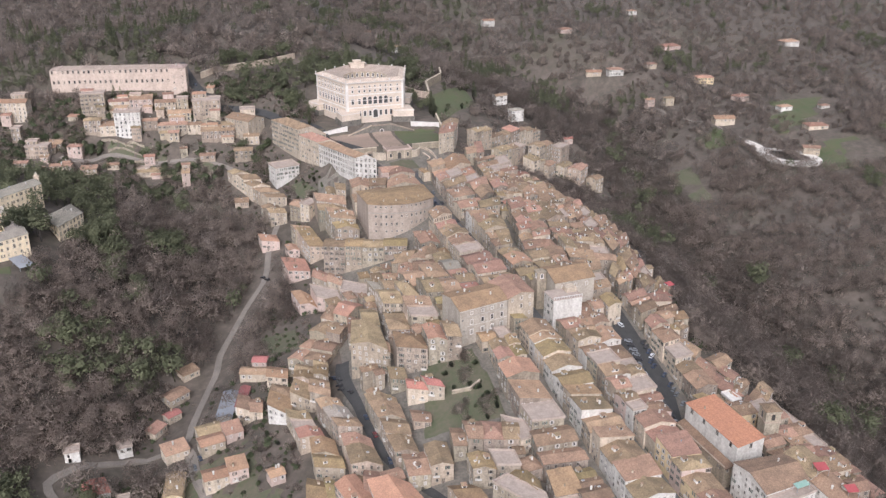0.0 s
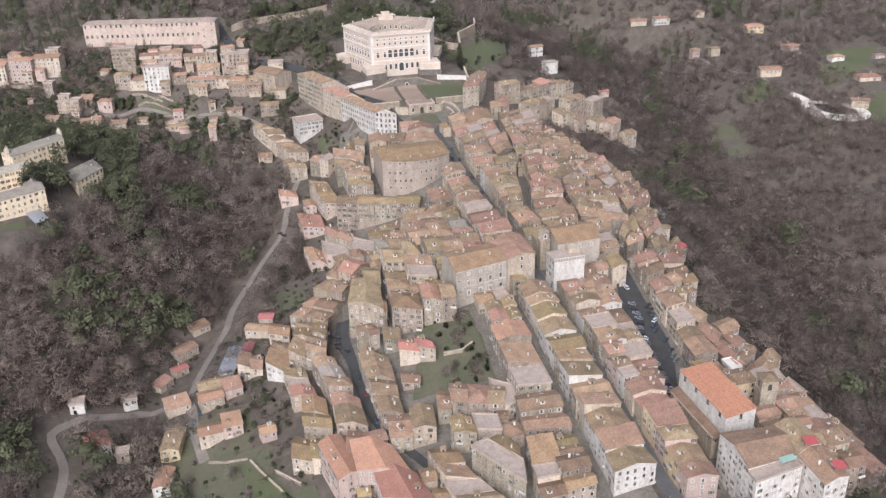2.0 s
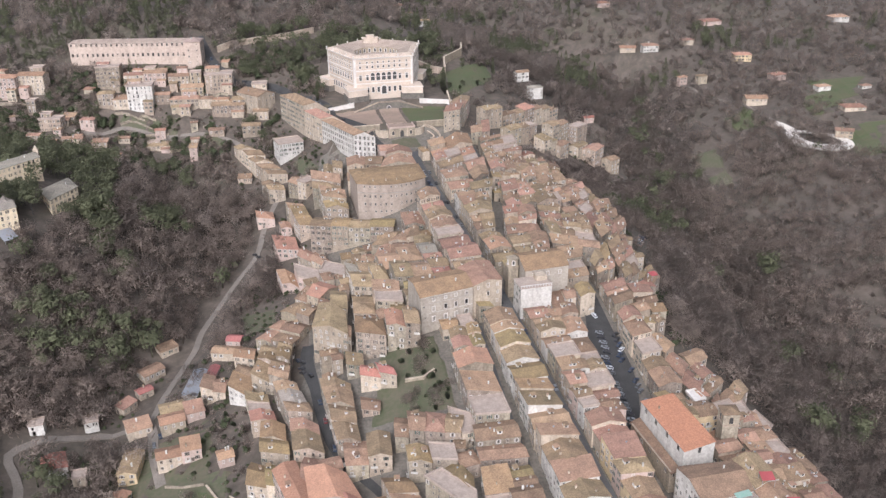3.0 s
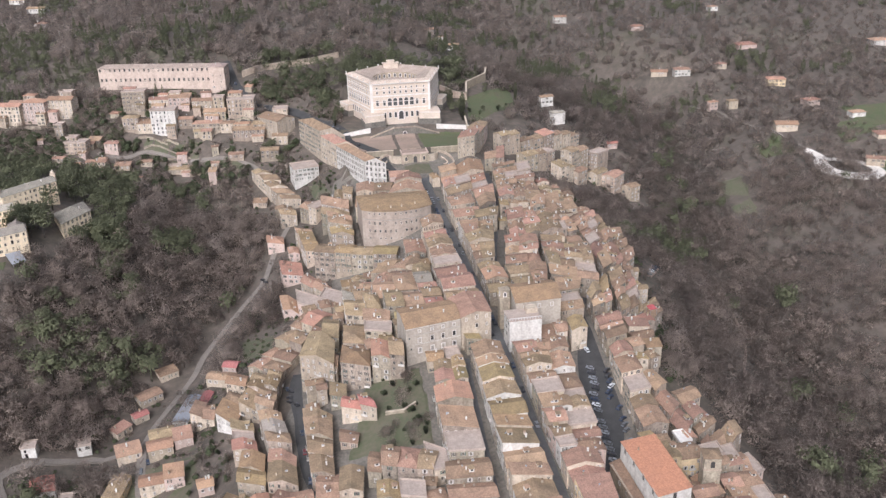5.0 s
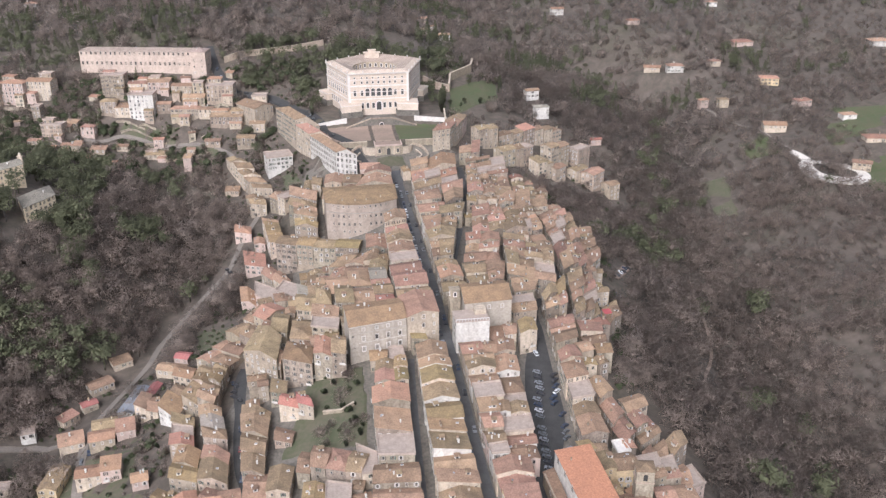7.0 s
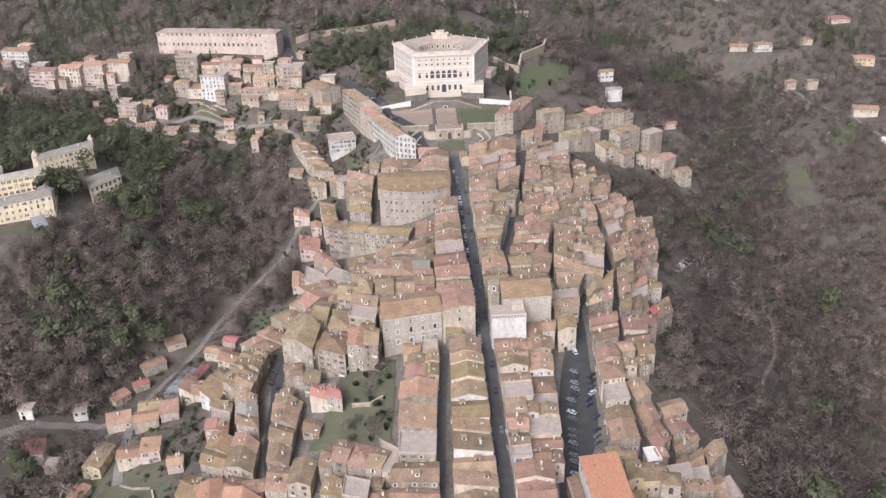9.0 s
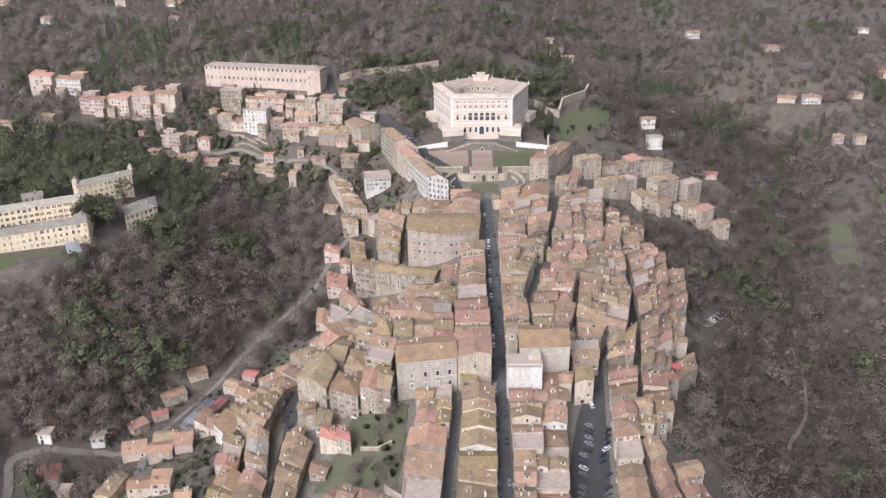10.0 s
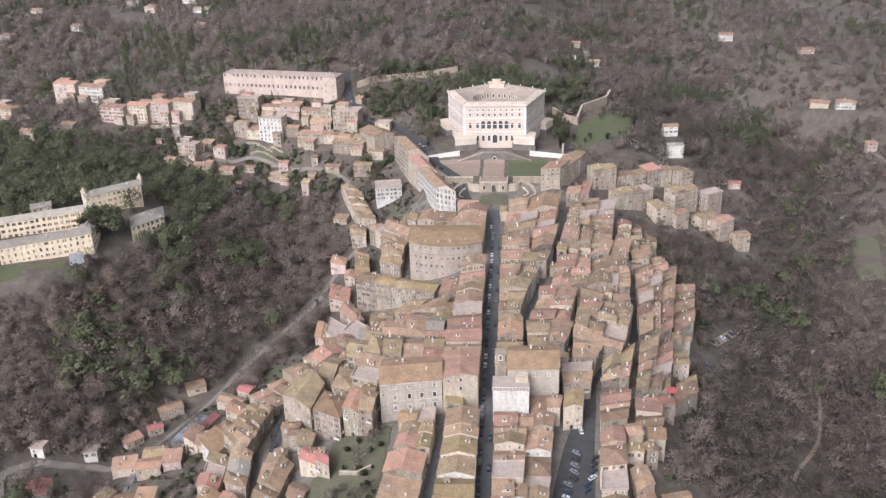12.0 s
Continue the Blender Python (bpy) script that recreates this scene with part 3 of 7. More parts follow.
def add_windows(house, a, b, base, top, rng, keep=0.85, floor=3.1, pitch=3.0, door=True, kinds=USUAL, low=0.6, rows=9, sink=None):
    """Rows of windows on the wall that runs from a to b (its outer side to the right), below top and above the ground."""
    d = Vector((b[0] - a[0], b[1] - a[1], 0))
    length = d.length
    if length < 2.2:
        return
    d.normalize()
    turn = math.atan2(d.y, d.x)
    count = max(1, int((length - 0.8) / pitch))
    level = top - 2.5
    style = rng.choice(kinds)
    while level > base + low and rows > 0:
        rows -= 1
        for i in range(count):
            if rng.random() < keep:
                s = (i + 0.5) / count * length + rng.uniform(-0.3, 0.3)
                mesh = WINDOWS[style if rng.random() < 0.6 else rng.choice(kinds)]
                spot = (a[0] + d.x * s, a[1] + d.y * s, level + rng.uniform(-0.15, 0.15))
                if sink is None:
                    shared("window", mesh, house, spot, turn)
                    if kinds == USUAL and len(house.children) % 11 == 5 and level < top - 3:
                        shared("balcony", BALCONY, house, spot, turn)
                else:
                    sink.append((mesh, Matrix.LocRotScale(spot, Euler((0, 0, turn)), None)))
        level -= floor
    if door and length > 4:
        s = rng.uniform(0.25, 0.75) * length
        if int(s * 100) % 2:
            return
        shared("door", DOOR, house, (a[0] + d.x * s, a[1] + d.y * s, base), turn)


def slab(bm, uv, pts, thick, slot=0):
    """A roof plane as a thick slab; pts counter-clockwise from above, its first edge along the eave."""
    a, b = Vector(pts[0]), Vector(pts[1])
    along = (b - a).normalized()
    normal = (b - a).cross(Vector(pts[2]) - b).normalized()
    up = normal.cross(along)
    top = [bm.verts.new(p) for p in pts]
    low = [bm.verts.new(Vector(p) - Vector((0, 0, thick))) for p in pts]
    faces = [bm.faces.new(top), bm.faces.new(low[::-1])]
    n = len(pts)
    for i in range(n):
        j = (i + 1) % n
        faces.append(bm.faces.new((low[i], low[j], top[j], top[i])))
    for f in faces:
        f.material_index = slot
        for loop in f.loops:
            r = loop.vert.co - a
            loop[uv].uv = (r.dot(along), r.dot(up))


PLOTS = []


def house(quad, eave, rng, ridge="u", roof="gable", tile=0, wall=0, exposed=(True, True, True, True), pitch=0.29, keep=0.85, name="house", floor=3.1, group="town houses", label="", base_drop=1.5, over=0.4, dishes=True, step=3.0, windows_far=True, kinds=USUAL, category="house", joined=False):
    """A house over four corners (near left, near right, far right, far left) with walls down to the land and a tiled roof."""
    cx, cy = sum(p[0] for p in quad) / 4, sum(p[1] for p in quad) / 4
    cz = min(ground(*p) for p in quad)
    PLOTS.append((tuple(quad), eave))
    top = empty(name, (cx, cy, cz))
    q = [(p[0] - cx, p[1] - cy) for p in quad]
    e = eave - cz
    order = (0, 1, 2, 3) if ridge == "u" else (1, 2, 3, 0)
    A, B, C, D = (Vector((*q[i], 0)) for i in order)
    span = ((D - A).length + (C - B).length) / 2
    rise = span / 2 * pitch if roof != "shed" else span * pitch * 0.6
    bm = bmesh.new()
    low = [bm.verts.new((p.x, p.y, -base_drop)) for p in (A, B, C, D)]
    high = [bm.verts.new((p.x, p.y, e)) for p in (A, B, C, D)]
    bm.faces.new(low[::-1])
    if roof == "gable":
        m1, m2 = (A + D) / 2, (B + C) / 2
        ends = [bm.verts.new((m1.x, m1.y, e + rise)), bm.verts.new((m2.x, m2.y, e + rise))]
        bm.faces.new((low[0], low[1], high[1], high[0]))
        bm.faces.new((low[1], low[2], high[2], ends[1], high[1]))
        bm.faces.new((low[2], low[3], high[3], high[2]))
        bm.faces.new((low[3], low[0], high[0], ends[0], high[3]))
        bm.faces.new((high[0], high[1], ends[1], ends[0]))
        bm.faces.new((high[2], high[3], ends[0], ends[1]))
    else:
        if roof == "shed":
            for v in high[2:]:
                v.co.z = e + rise - 0.05
        for i in range(4):
            j = (i + 1) % 4
            bm.faces.new((low[i], low[j], high[j], high[i]))
        bm.faces.new(high)
    part("wall", bm, WALL[wall], top)
    bm = bmesh.new()
    uv = bm.loops.layers.uv.new("UVMap")
    c = (A + B + C + D) / 4

    def out(p, z):
        v = p - c
        v = v * (1 + over / max(v.length, 1) * 1.3)
        return (c.x + v.x, c.y + v.y, z)

    drop = over * pitch
    if roof == "gable":
        r1, r2 = out((A + D) / 2, e + rise + 0.15), out((B + C) / 2, e + rise + 0.15)
        slab(bm, uv, [out(A, e - drop + 0.15), out(B, e - drop + 0.15), r2, r1], 0.2)
        slab(bm, uv, [out(C, e - drop + 0.15), out(D, e - drop + 0.15), r1, r2], 0.2)
    elif roof == "hip":
        k = min(0.5, span / 2 / max((B - A).length, 0.1))
        m1, m2 = (A + D) / 2, (B + C) / 2
        r1, r2 = m1.lerp(m2, k * 0.9), m2.lerp(m1, k * 0.9)
        r1, r2 = (r1.x, r1.y, e + rise + 0.15), (r2.x, r2.y, e + rise + 0.15)
        z = e - drop + 0.15
        slab(bm, uv, [out(A, z), out(B, z), r2, r1], 0.2)
        slab(bm, uv, [out(C, z), out(D, z), r1, r2], 0.2)
        slab(bm, uv, [out(B, z), out(C, z), r2], 0.2)
        slab(bm, uv, [out(D, z), out(A, z), r1], 0.2)
    elif roof == "shed":
        slab(bm, uv, [out(A, e - drop + 0.15), out(B, e - drop + 0.15), out(C, e + rise + drop + 0.15), out(D, e + rise + drop + 0.15)], 0.2)
    else:
        ring = [out(p, 0)[:2] for p in (A, B, C, D)]
        prism(bm, ring, e - 0.1, e + 0.25)
        inner = [((x - c.x) * 0.94 + c.x, (y - c.y) * 0.94 + c.y) for x, y in ring]
        for i in range(4):
            j = (i + 1) % 4
            prism(bm, [ring[i], ring[j], inner[j], inner[i]], e + 0.25, e + 1.0)
    bmesh.ops.remove_doubles(bm, verts=bm.verts, dist=0.002)
    part("roof", bm, TILE[tile] if roof != "flat" else TERRACE, top)
    sink = [] if (cy > 238 or joined) and windows_far else None
    for i in range(4):
        if not exposed[i]:
            continue
        a, b = q[i], q[(i + 1) % 4]
        normal = Vector((b[1] - a[1], -(b[0] - a[0]))).normalized()
        seen = max(normal.dot(Vector((vx - cx, -195 - cy)).normalized()) for vx in (-160, 10))
        if seen < 0.12:
            continue
        low = (ground(a[0] + cx, a[1] + cy) + ground(b[0] + cx, b[1] + cy)) / 2 - cz
        add_windows(top, a, b, low, e, rng, keep, floor=floor, pitch=step, rows=exposed[i] if exposed[i] is not True else 9, door=exposed[i] is True and cy < 480, sink=sink, kinds=kinds)
    if sink:
        bm = bmesh.new()
        looks = [WINDOW_STONE, GLASS_AND_HOLLOW, SHUTTER]
        for data, m in sink:
            before, faces_before = len(bm.verts), len(bm.faces)
            bm.from_mesh(data)
            bm.faces.ensure_lookup_table()
            slots = []
            for look_ in data.materials:
                if look_ not in looks:
                    looks.append(look_)
                slots.append(looks.index(look_))
            for face in bm.faces[faces_before:]:
                face.material_index = slots[face.material_index]
            bm.verts.ensure_lookup_table()
            bmesh.ops.transform(bm, matrix=m, verts=bm.verts[before:])
        tagged(part("fenestration", bm, looks, top), kind="stuff")
    if roof in ("gable", "hip", "shed") and over < 1:
        for _ in range(rng.choice((0, 1, 1, 2, 2)) if cy < 430 else rng.choice((0, 1))):
            u, v = rng.uniform(0.2, 0.8), rng.choice((0.3, 0.7))
            p = A.lerp(B, u).lerp(D.lerp(C, u), v)
            z = e + rise * (0.6 if roof != "shed" else v)
            shared("chimney", CHIMNEY if rng.random() < 0.65 else WHITE_CHIMNEY, top, (p.x, p.y, z + 0.3), rng.uniform(0, 0.3), [rng.uniform(0.7, 1.1)] * 3)
        own = random.Random(int(cx * 7 + cy * 13))
        if cy < 400 and dishes and own.random() < 0.36:
            u, v = own.uniform(0.25, 0.75), own.choice((0.25, 0.72))
            p = A.lerp(B, u).lerp(D.lerp(C, u), v)
            shared("dormer", DORMER, top, (p.x, p.y, e + rise * 2 * min(v, 1 - v) + 0.2 if roof != "shed" else e + rise * v + 0.2), own.uniform(-0.15, 0.15))
        if cy < 400 and dishes and own.random() < 0.3:
            u, v = own.uniform(0.15, 0.85), own.choice((0.2, 0.35, 0.8))
            p = A.lerp(B, u).lerp(D.lerp(C, u), v)
            shared("roof_hatch", HATCH, top, (p.x, p.y, e + rise * 2 * min(v, 1 - v) + 0.2 if roof != "shed" else e + rise * v + 0.2), own.uniform(-0.3, 0.3))
        if dishes and rng.random() < 0.45:
            p = A.lerp(B, rng.uniform(0.2, 0.8)).lerp(D.lerp(C, 0.5), rng.uniform(0.4, 0.9))
            shared("satellite_dish", DISH, top, (p.x, p.y, e + rise * 0.8), rng.uniform(-0.5, 0.5))
    text = label or f"{WALL_WORDS[wall]} old house with {ROOF_WORDS[tile] if roof != 'flat' else 'flat roof terrace'}"
    tagged(top, text, category, group)
    return top


def block(quad, nu, nv, height, seed, ridge="u", walls=(0, 0, 0, 1, 1, 2), tiles=(0, 0, 0, 1, 2, 2, 3), vary=1.8, jitter=0.12, roofs=("gable", "gable", "gable", "gable", "shed", "hip", "gable", "gable", "gable", "gable", "flat"), ridge_mix=0.25, gap=0.0):
    """A row or block of houses wall to wall: the quad cut into nu by nv plots of uneven size."""
    rng = random.Random(seed)
    A, B, C, D = (Vector(p) for p in quad)

    def at(u, v):
        return A.lerp(B, u).lerp(D.lerp(C, u), v)

    wide, deep = ((B - A).length + (C - D).length) / 2, ((D - A).length + (C - B).length) / 2
    plots = []

    def cut(u0, u1, v0, v1):
        """Splits a plot across its longer side until the pieces are house-sized."""
        w, d = (u1 - u0) * wide, (v1 - v0) * deep
        most = math.sqrt(wide / nu * deep / nv) * rng.uniform(1.15, 1.7)
        if max(w, d) < most or max(w, d) < 8:
            plots.append((u0, u1, v0, v1))
            return
        f = rng.uniform(0.36, 0.64)
        if w > d:
            cut(u0, u0 + (u1 - u0) * f, v0, v1)
            cut(u0 + (u1 - u0) * f, u1, v0, v1)
        else:
            cut(u0, u1, v0, v0 + (v1 - v0) * f)
            cut(u0, u1, v0 + (v1 - v0) * f, v1)

    if nu > 1 and nv > 1:
        cut(0, 1, 0, 1)
    else:
        us = [0] + sorted((i + rng.uniform(-1, 1) * jitter * 2) / nu for i in range(1, nu)) + [1]
        for i in range(nu):
            vs = [0] + sorted((j + rng.uniform(-1, 1) * jitter * 2) / nv for j in range(1, nv)) + [1]
            plots += [(us[i], us[i + 1], vs[j], vs[j + 1]) for j in range(nv)]
    for u0, u1, v0, v1 in plots:
        pts = [at(u0, v0), at(u1, v0), at(u1, v1), at(u0, v1)]
        mid = (pts[0] + pts[1] + pts[2] + pts[3]) / 4
        pts = [p + (mid - p) * (0.012 + gap) + Vector((rng.uniform(-0.4, 0.4), rng.uniform(-0.4, 0.4))) for p in pts]
        eave = ground(mid.x, mid.y) + height + rng.uniform(-vary, vary)
        shape = rng.choice(roofs)
        way = ridge
        if nu > 1 and nv > 1:
            way = "u" if (u1 - u0) * wide > (v1 - v0) * deep else "v"
        if rng.random() < ridge_mix:
            way = "v" if way == "u" else "u"
        sides = (True if v0 == 0 else (1 if rng.random() < 0.7 else False), u1 == 1 or (1 if rng.random() < 0.3 else False), False, u0 == 0 or (1 if rng.random() < 0.5 else False))
        house([tuple(p) for p in pts], eave, rng, way, shape, rng.choice(tiles), rng.choice(walls), sides, keep=0.8, name='row_house' if nv > 2 else 'house', category='row house' if nv > 2 else 'house')


def lone_house(x, y, w, d, h, seed, turn=0.0, tile=2, wall=2, roof="gable", ridge="u", label="", group="hillside houses", name="hillside_house", category="house", **more):
    """A house by itself: its front edge centred on (x, y), w wide, d deep, turned by degrees, eaves h over the land."""
    rng = random.Random(seed)
    c, s = math.cos(radians(turn)), math.sin(radians(turn))
    quad = [(x + u * c - v * s, y + u * s + v * c) for u, v in ((-w / 2, 0), (w / 2, 0), (w / 2, d), (-w / 2, d))]
    return house(quad, max(ground(x, y) + h, ground(x, y + d) + 2.6), rng, ridge, roof, tile, wall, (True, True, False, True), label=label, group=group, base_drop=3.0, name=name, category=category, **more)


# ---- the pentagonal palace ----
def arch_mesh(name, w, h, deep=0.5, frame_w=0.35, round_top=True, mats=None, sill=0.0):
    """A tall opening facing -y within a stone surround with a round or straight head: the sunken dark pane is glass in
    windows and painted shade in open arches and niches.
    """
    bm = bmesh.new()
    steps = 8 if round_top else 0
    r = w / 2
    spring = h - r if round_top else h

    def outline(extra):
        pts = [(-r - extra, 0)]
        if round_top:
            pts += [(-(r + extra) * math.cos(math.pi * i / steps), spring + (r + extra) * math.sin(math.pi * i / steps)) for i in range(steps + 1)]
        else:
            pts += [(-r - extra, h + extra), (r + extra, h + extra)]
        pts.append((r + extra, 0))
        return pts

    inner, outer = outline(0), outline(frame_w)
    fi = [bm.verts.new((x, -0.18, z)) for x, z in inner]
    fo = [bm.verts.new((x, -0.18, z)) for x, z in outer]
    bo = [bm.verts.new((x, 0.1, z)) for x, z in outer]
    gi = [bm.verts.new((x, 0.0, z)) for x, z in inner]
    for i in range(len(inner) - 1):
        bm.faces.new((fo[i], fo[i + 1], fi[i + 1], fi[i]))
        bm.faces.new((bo[i], bo[i + 1], fo[i + 1], fo[i]))
        bm.faces.new((fi[i], fi[i + 1], gi[i + 1], gi[i]))
    pane = [bm.verts.new((x, -0.02, z)) for x, z in inner]
    bm.faces.new(pane).material_index = 1
    box(bm, -r - frame_w, r + frame_w, -0.3, 0.1, -0.35, -0.02)
    bmesh.ops.recalc_face_normals(bm, faces=bm.faces)
    data = bpy.data.meshes.new(name)
    bm.to_mesh(data)
    bm.free()
    for m in mats or (WHITE_STONE, GLASS_AND_HOLLOW):
        data.materials.append(m)
    return data


S5 = 46.6
PAL_BASE, PAL_TOP = 27.0, 60.0
PENTA = [(-S5 / 2, 500.0), (S5 / 2, 500.0), (S5 * 0.809, 500 + S5 * 0.951), (0.0, 500 + S5 * 1.539), (-S5 * 0.809, 500 + S5 * 0.951)]
PCX, PCY = 0.0, 500 + S5 * 0.688


def palace():
    top = empty("palace", (PCX, PCY, PAL_BASE))
    ring = [(x - PCX, y - PCY) for x, y in PENTA]
    H = PAL_TOP - PAL_BASE
    court = [(13 * math.cos(a), 13 * math.sin(a)) for a in np.linspace(-math.pi / 2, 1.5 * math.pi, 41)[:-1]]

    def grown(k):
        n = len(ring)
        out = []
        for i in range(n):
            p, q, r = Vector(ring[i - 1]), Vector(ring[i]), Vector(ring[(i + 1) % n])
            out.append(tuple(q + q.normalized() * k / math.cos(math.pi / 5)))
        return out

    bm = bmesh.new()
    prism(bm, ring, -6, H - 0.6, cap=False)
    part("wall", bm, PALE_STONE, top, "pale pinkish stone walls")
    for z0, z1, k in ((H - 1.1, H - 0.55, 0.6), (H - 0.55, H, 1.1), (H - 10.6, H - 9.6, 0.45), (H - 20.6, H - 19.8, 0.4), (H - 5.4, H - 5.0, 0.25), (H - 14.9, H - 14.5, 0.2)):
        bm = bmesh.new()
        o, i = grown(k), grown(-0.3)
        for a in range(5):
            b = (a + 1) % 5
            prism(bm, [o[a], o[b], i[b], i[a]], z0, z1)
        part("cornice", bm, WHITE_STONE, top, "pale stone string course")
    # corner quoins
    for a in range(5):
        v = Vector(ring[a])
        for other in (ring[a - 1], ring[(a + 1) % 5]):
            d = (Vector(other) - v).normalized()
            n = Vector((d.y, -d.x))
            n = n if n.dot(v) > 0 else -n
            bm = bmesh.new()
            p0, p1 = v + n * 0.15, v + d * 1.6 + n * 0.15
            p2, p3 = v + d * 1.6 - n * 0.3, v - n * 0.3
            prism(bm, [tuple(p0), tuple(p1), tuple(p2), tuple(p3)] if d.cross(n) < 0 else [tuple(p3), tuple(p2), tuple(p1), tuple(p0)], 6, H - 1.2)
            bmesh.ops.recalc_face_normals(bm, faces=bm.faces)
            part("quoin", bm, WHITE_STONE, top)
    # roof: outer slope up to a ridge, inner slope down to the round court
    bm = bmesh.new()
    uv = bm.loops.layers.uv.new("UVMap")
    outer, crest = grown(0.9), grown(-4.0)
    for a in range(5):
        b = (a + 1) % 5
        slab(bm, uv, [(*outer[a], H + 0.1), (*outer[b], H + 0.1), (*crest[b], H + 1.7), (*crest[a], H + 1.7)], 0.25)
    part("roof", bm, TILE[7], top, "faded pale tile roof")
    bm = bmesh.new()
    uv = bm.loops.layers.uv.new("UVMap")
    attic = [(18.0 * math.cos(a), 18.0 * math.sin(a)) for a in np.linspace(-math.pi / 2, 1.5 * math.pi, 41)[:-1]]
    dense = []
    for k in range(40):
        a = -math.pi / 2 + 2 * math.pi * k / 40
        d = Vector((math.cos(a), math.sin(a)))
        best = 1e9
        for i in range(5):
            p, e = Vector(crest[i]), Vector(crest[(i + 1) % 5]) - Vector(crest[i])
            den = d.x * e.y - d.y * e.x
            if abs(den) > 1e-9:
                t = (p.x * e.y - p.y * e.x) / den
                s = (p.x * d.y - p.y * d.x) / den
                if t > 0 and -1e-6 <= s <= 1 + 1e-6:
                    best = min(best, t)
        dense.append(tuple(d * best))
    for k in range(40):
        j = (k + 1) % 40
        slab(bm, uv, [(*attic[k], H - 2.2), (*attic[j], H - 2.2), (*dense[j], H + 1.65), (*dense[k], H + 1.65)][::1], 0.25)
    bmesh.ops.remove_doubles(bm, verts=bm.verts, dist=0.002)
    bmesh.ops.recalc_face_normals(bm, faces=bm.faces)
    part("inner_roof", bm, TILE[7], top, "faded pale tile roof sloping to the court")
    bm = bmesh.new()
    wide = [(17.6 * math.cos(a), 17.6 * math.sin(a)) for a in np.linspace(-math.pi / 2, 1.5 * math.pi, 41)[:-1]]
    for k in range(40):
        j = (k + 1) % 40
        prism(bm, [wide[k], wide[j], (wide[j][0] * 1.03, wide[j][1] * 1.03), (wide[k][0] * 1.03, wide[k][1] * 1.03)], H - 7.4, H - 2.3)
    bmesh.ops.remove_doubles(bm, verts=bm.verts, dist=0.002)
    bmesh.ops.recalc_face_normals(bm, faces=bm.faces)
    part("court_wall", bm, WALL[1], top, "round inner court wall of worn plaster")
    bm = bmesh.new()
    for k in range(40):
        j = (k + 1) % 40
        prism(bm, [(wide[k][0] * 0.55, wide[k][1] * 0.55), (wide[j][0] * 0.55, wide[j][1] * 0.55), (wide[j][0] * 0.995, wide[j][1] * 0.995), (wide[k][0] * 0.995, wide[k][1] * 0.995)], H - 7.3, H - 6.7)
    bmesh.ops.remove_doubles(bm, verts=bm.verts, dist=0.002)
    bmesh.ops.recalc_face_normals(bm, faces=bm.faces)
    part("court_terrace", bm, TERRACE, top, "terracotta roof terrace round the court")
    bm = bmesh.new()
    prism(bm, [(x * 0.58, y * 0.58) for x, y in wide], -1, 0.2)
    bmesh.ops.recalc_face_normals(bm, faces=bm.faces)
    part("court_floor", bm, LANE, top)
    arch = arch_mesh("court_arch", 1.6, 2.8)
    for k in range(24):
        a = 2 * math.pi * (k + 0.5) / 24
        shared("court_arch", arch, top, (17.55 * math.cos(a), 17.55 * math.sin(a), H - 6.2), a - math.pi / 2)
    # belvedere on the rear ridge
    bm = bmesh.new()
    box(bm, -6, 6, 24, 29, H - 1, H + 3.6)
    box(bm, -7, 7, 23.6, 29.4, H + 3.4, H + 3.9)
    box(bm, -3, 3, 24.5, 28.5, H + 3.9, H + 5.6)
    box(bm, -3.5, 3.5, 24.2, 28.8, H + 5.6, H + 6.0)
    part("belvedere", bm, PALE_STONE, top, "pale stone belvedere on the roof")
    for k in range(5):
        v = Vector(ring[k]) * 1.01
        for f in (0.0, 0.25, 0.5, 0.75):
            p = v.lerp(Vector(ring[(k + 1) % 5]) * 1.01, f)
            bm = bmesh.new()
            box(bm, p.x - 0.35, p.x + 0.35, p.y - 0.35, p.y + 0.35, H + 0.1, H + 1.5)
            box(bm, p.x - 0.5, p.x + 0.5, p.y - 0.5, p.y + 0.5, H + 1.5, H + 1.75)
            part("chimney", bm, WHITE_STONE, top)
    # bastions at the five corners
    for a in range(5):
        v = Vector(ring[a])
        prev, nxt = Vector(ring[a - 1]), Vector(ring[(a + 1) % 5])
        d1, d2 = (prev - v).normalized(), (nxt - v).normalized()
        n1 = Vector((-d1.y, d1.x)) if Vector((-d1.y, d1.x)).dot(v) > 0 else Vector((d1.y, -d1.x))
        n2 = Vector((-d2.y, d2.x)) if Vector((-d2.y, d2.x)).dot(v) > 0 else Vector((d2.y, -d2.x))
        tip = v + v.normalized() * (10.5 if a < 2 else 7.5)
        kite = [tuple(v + d1 * 9.5), tuple(v + d1 * 9.5 + n1 * 4.5), tuple(tip), tuple(v + d2 * 9.5 + n2 * 4.5), tuple(v + d2 * 9.5), tuple(v * 0.9)]
        bm = bmesh.new()
        prism(bm, kite, -0.2, 10.2)
        bmesh.ops.recalc_face_normals(bm, faces=bm.faces)
        body = part("bastion", bm, PALE_STONE, top, "pale stone corner bastion")
        mid = Vector((sum(p[0] for p in kite) / 6, sum(p[1] for p in kite) / 6))
        wide_kite = [tuple(mid + (Vector(p) - mid) * 1.05) for p in kite]
        bm = bmesh.new()
        prism(bm, wide_kite, 9.3, 9.8)
        bmesh.ops.recalc_face_normals(bm, faces=bm.faces)
        part("moulding", bm, WHITE_STONE, body)
        foot = [tuple(mid + (Vector(p) - mid) * 1.09) for p in kite]
        bm = bmesh.new()
        prism(bm, foot, -8, 4.4)
        bmesh.ops.recalc_face_normals(bm, faces=bm.faces)
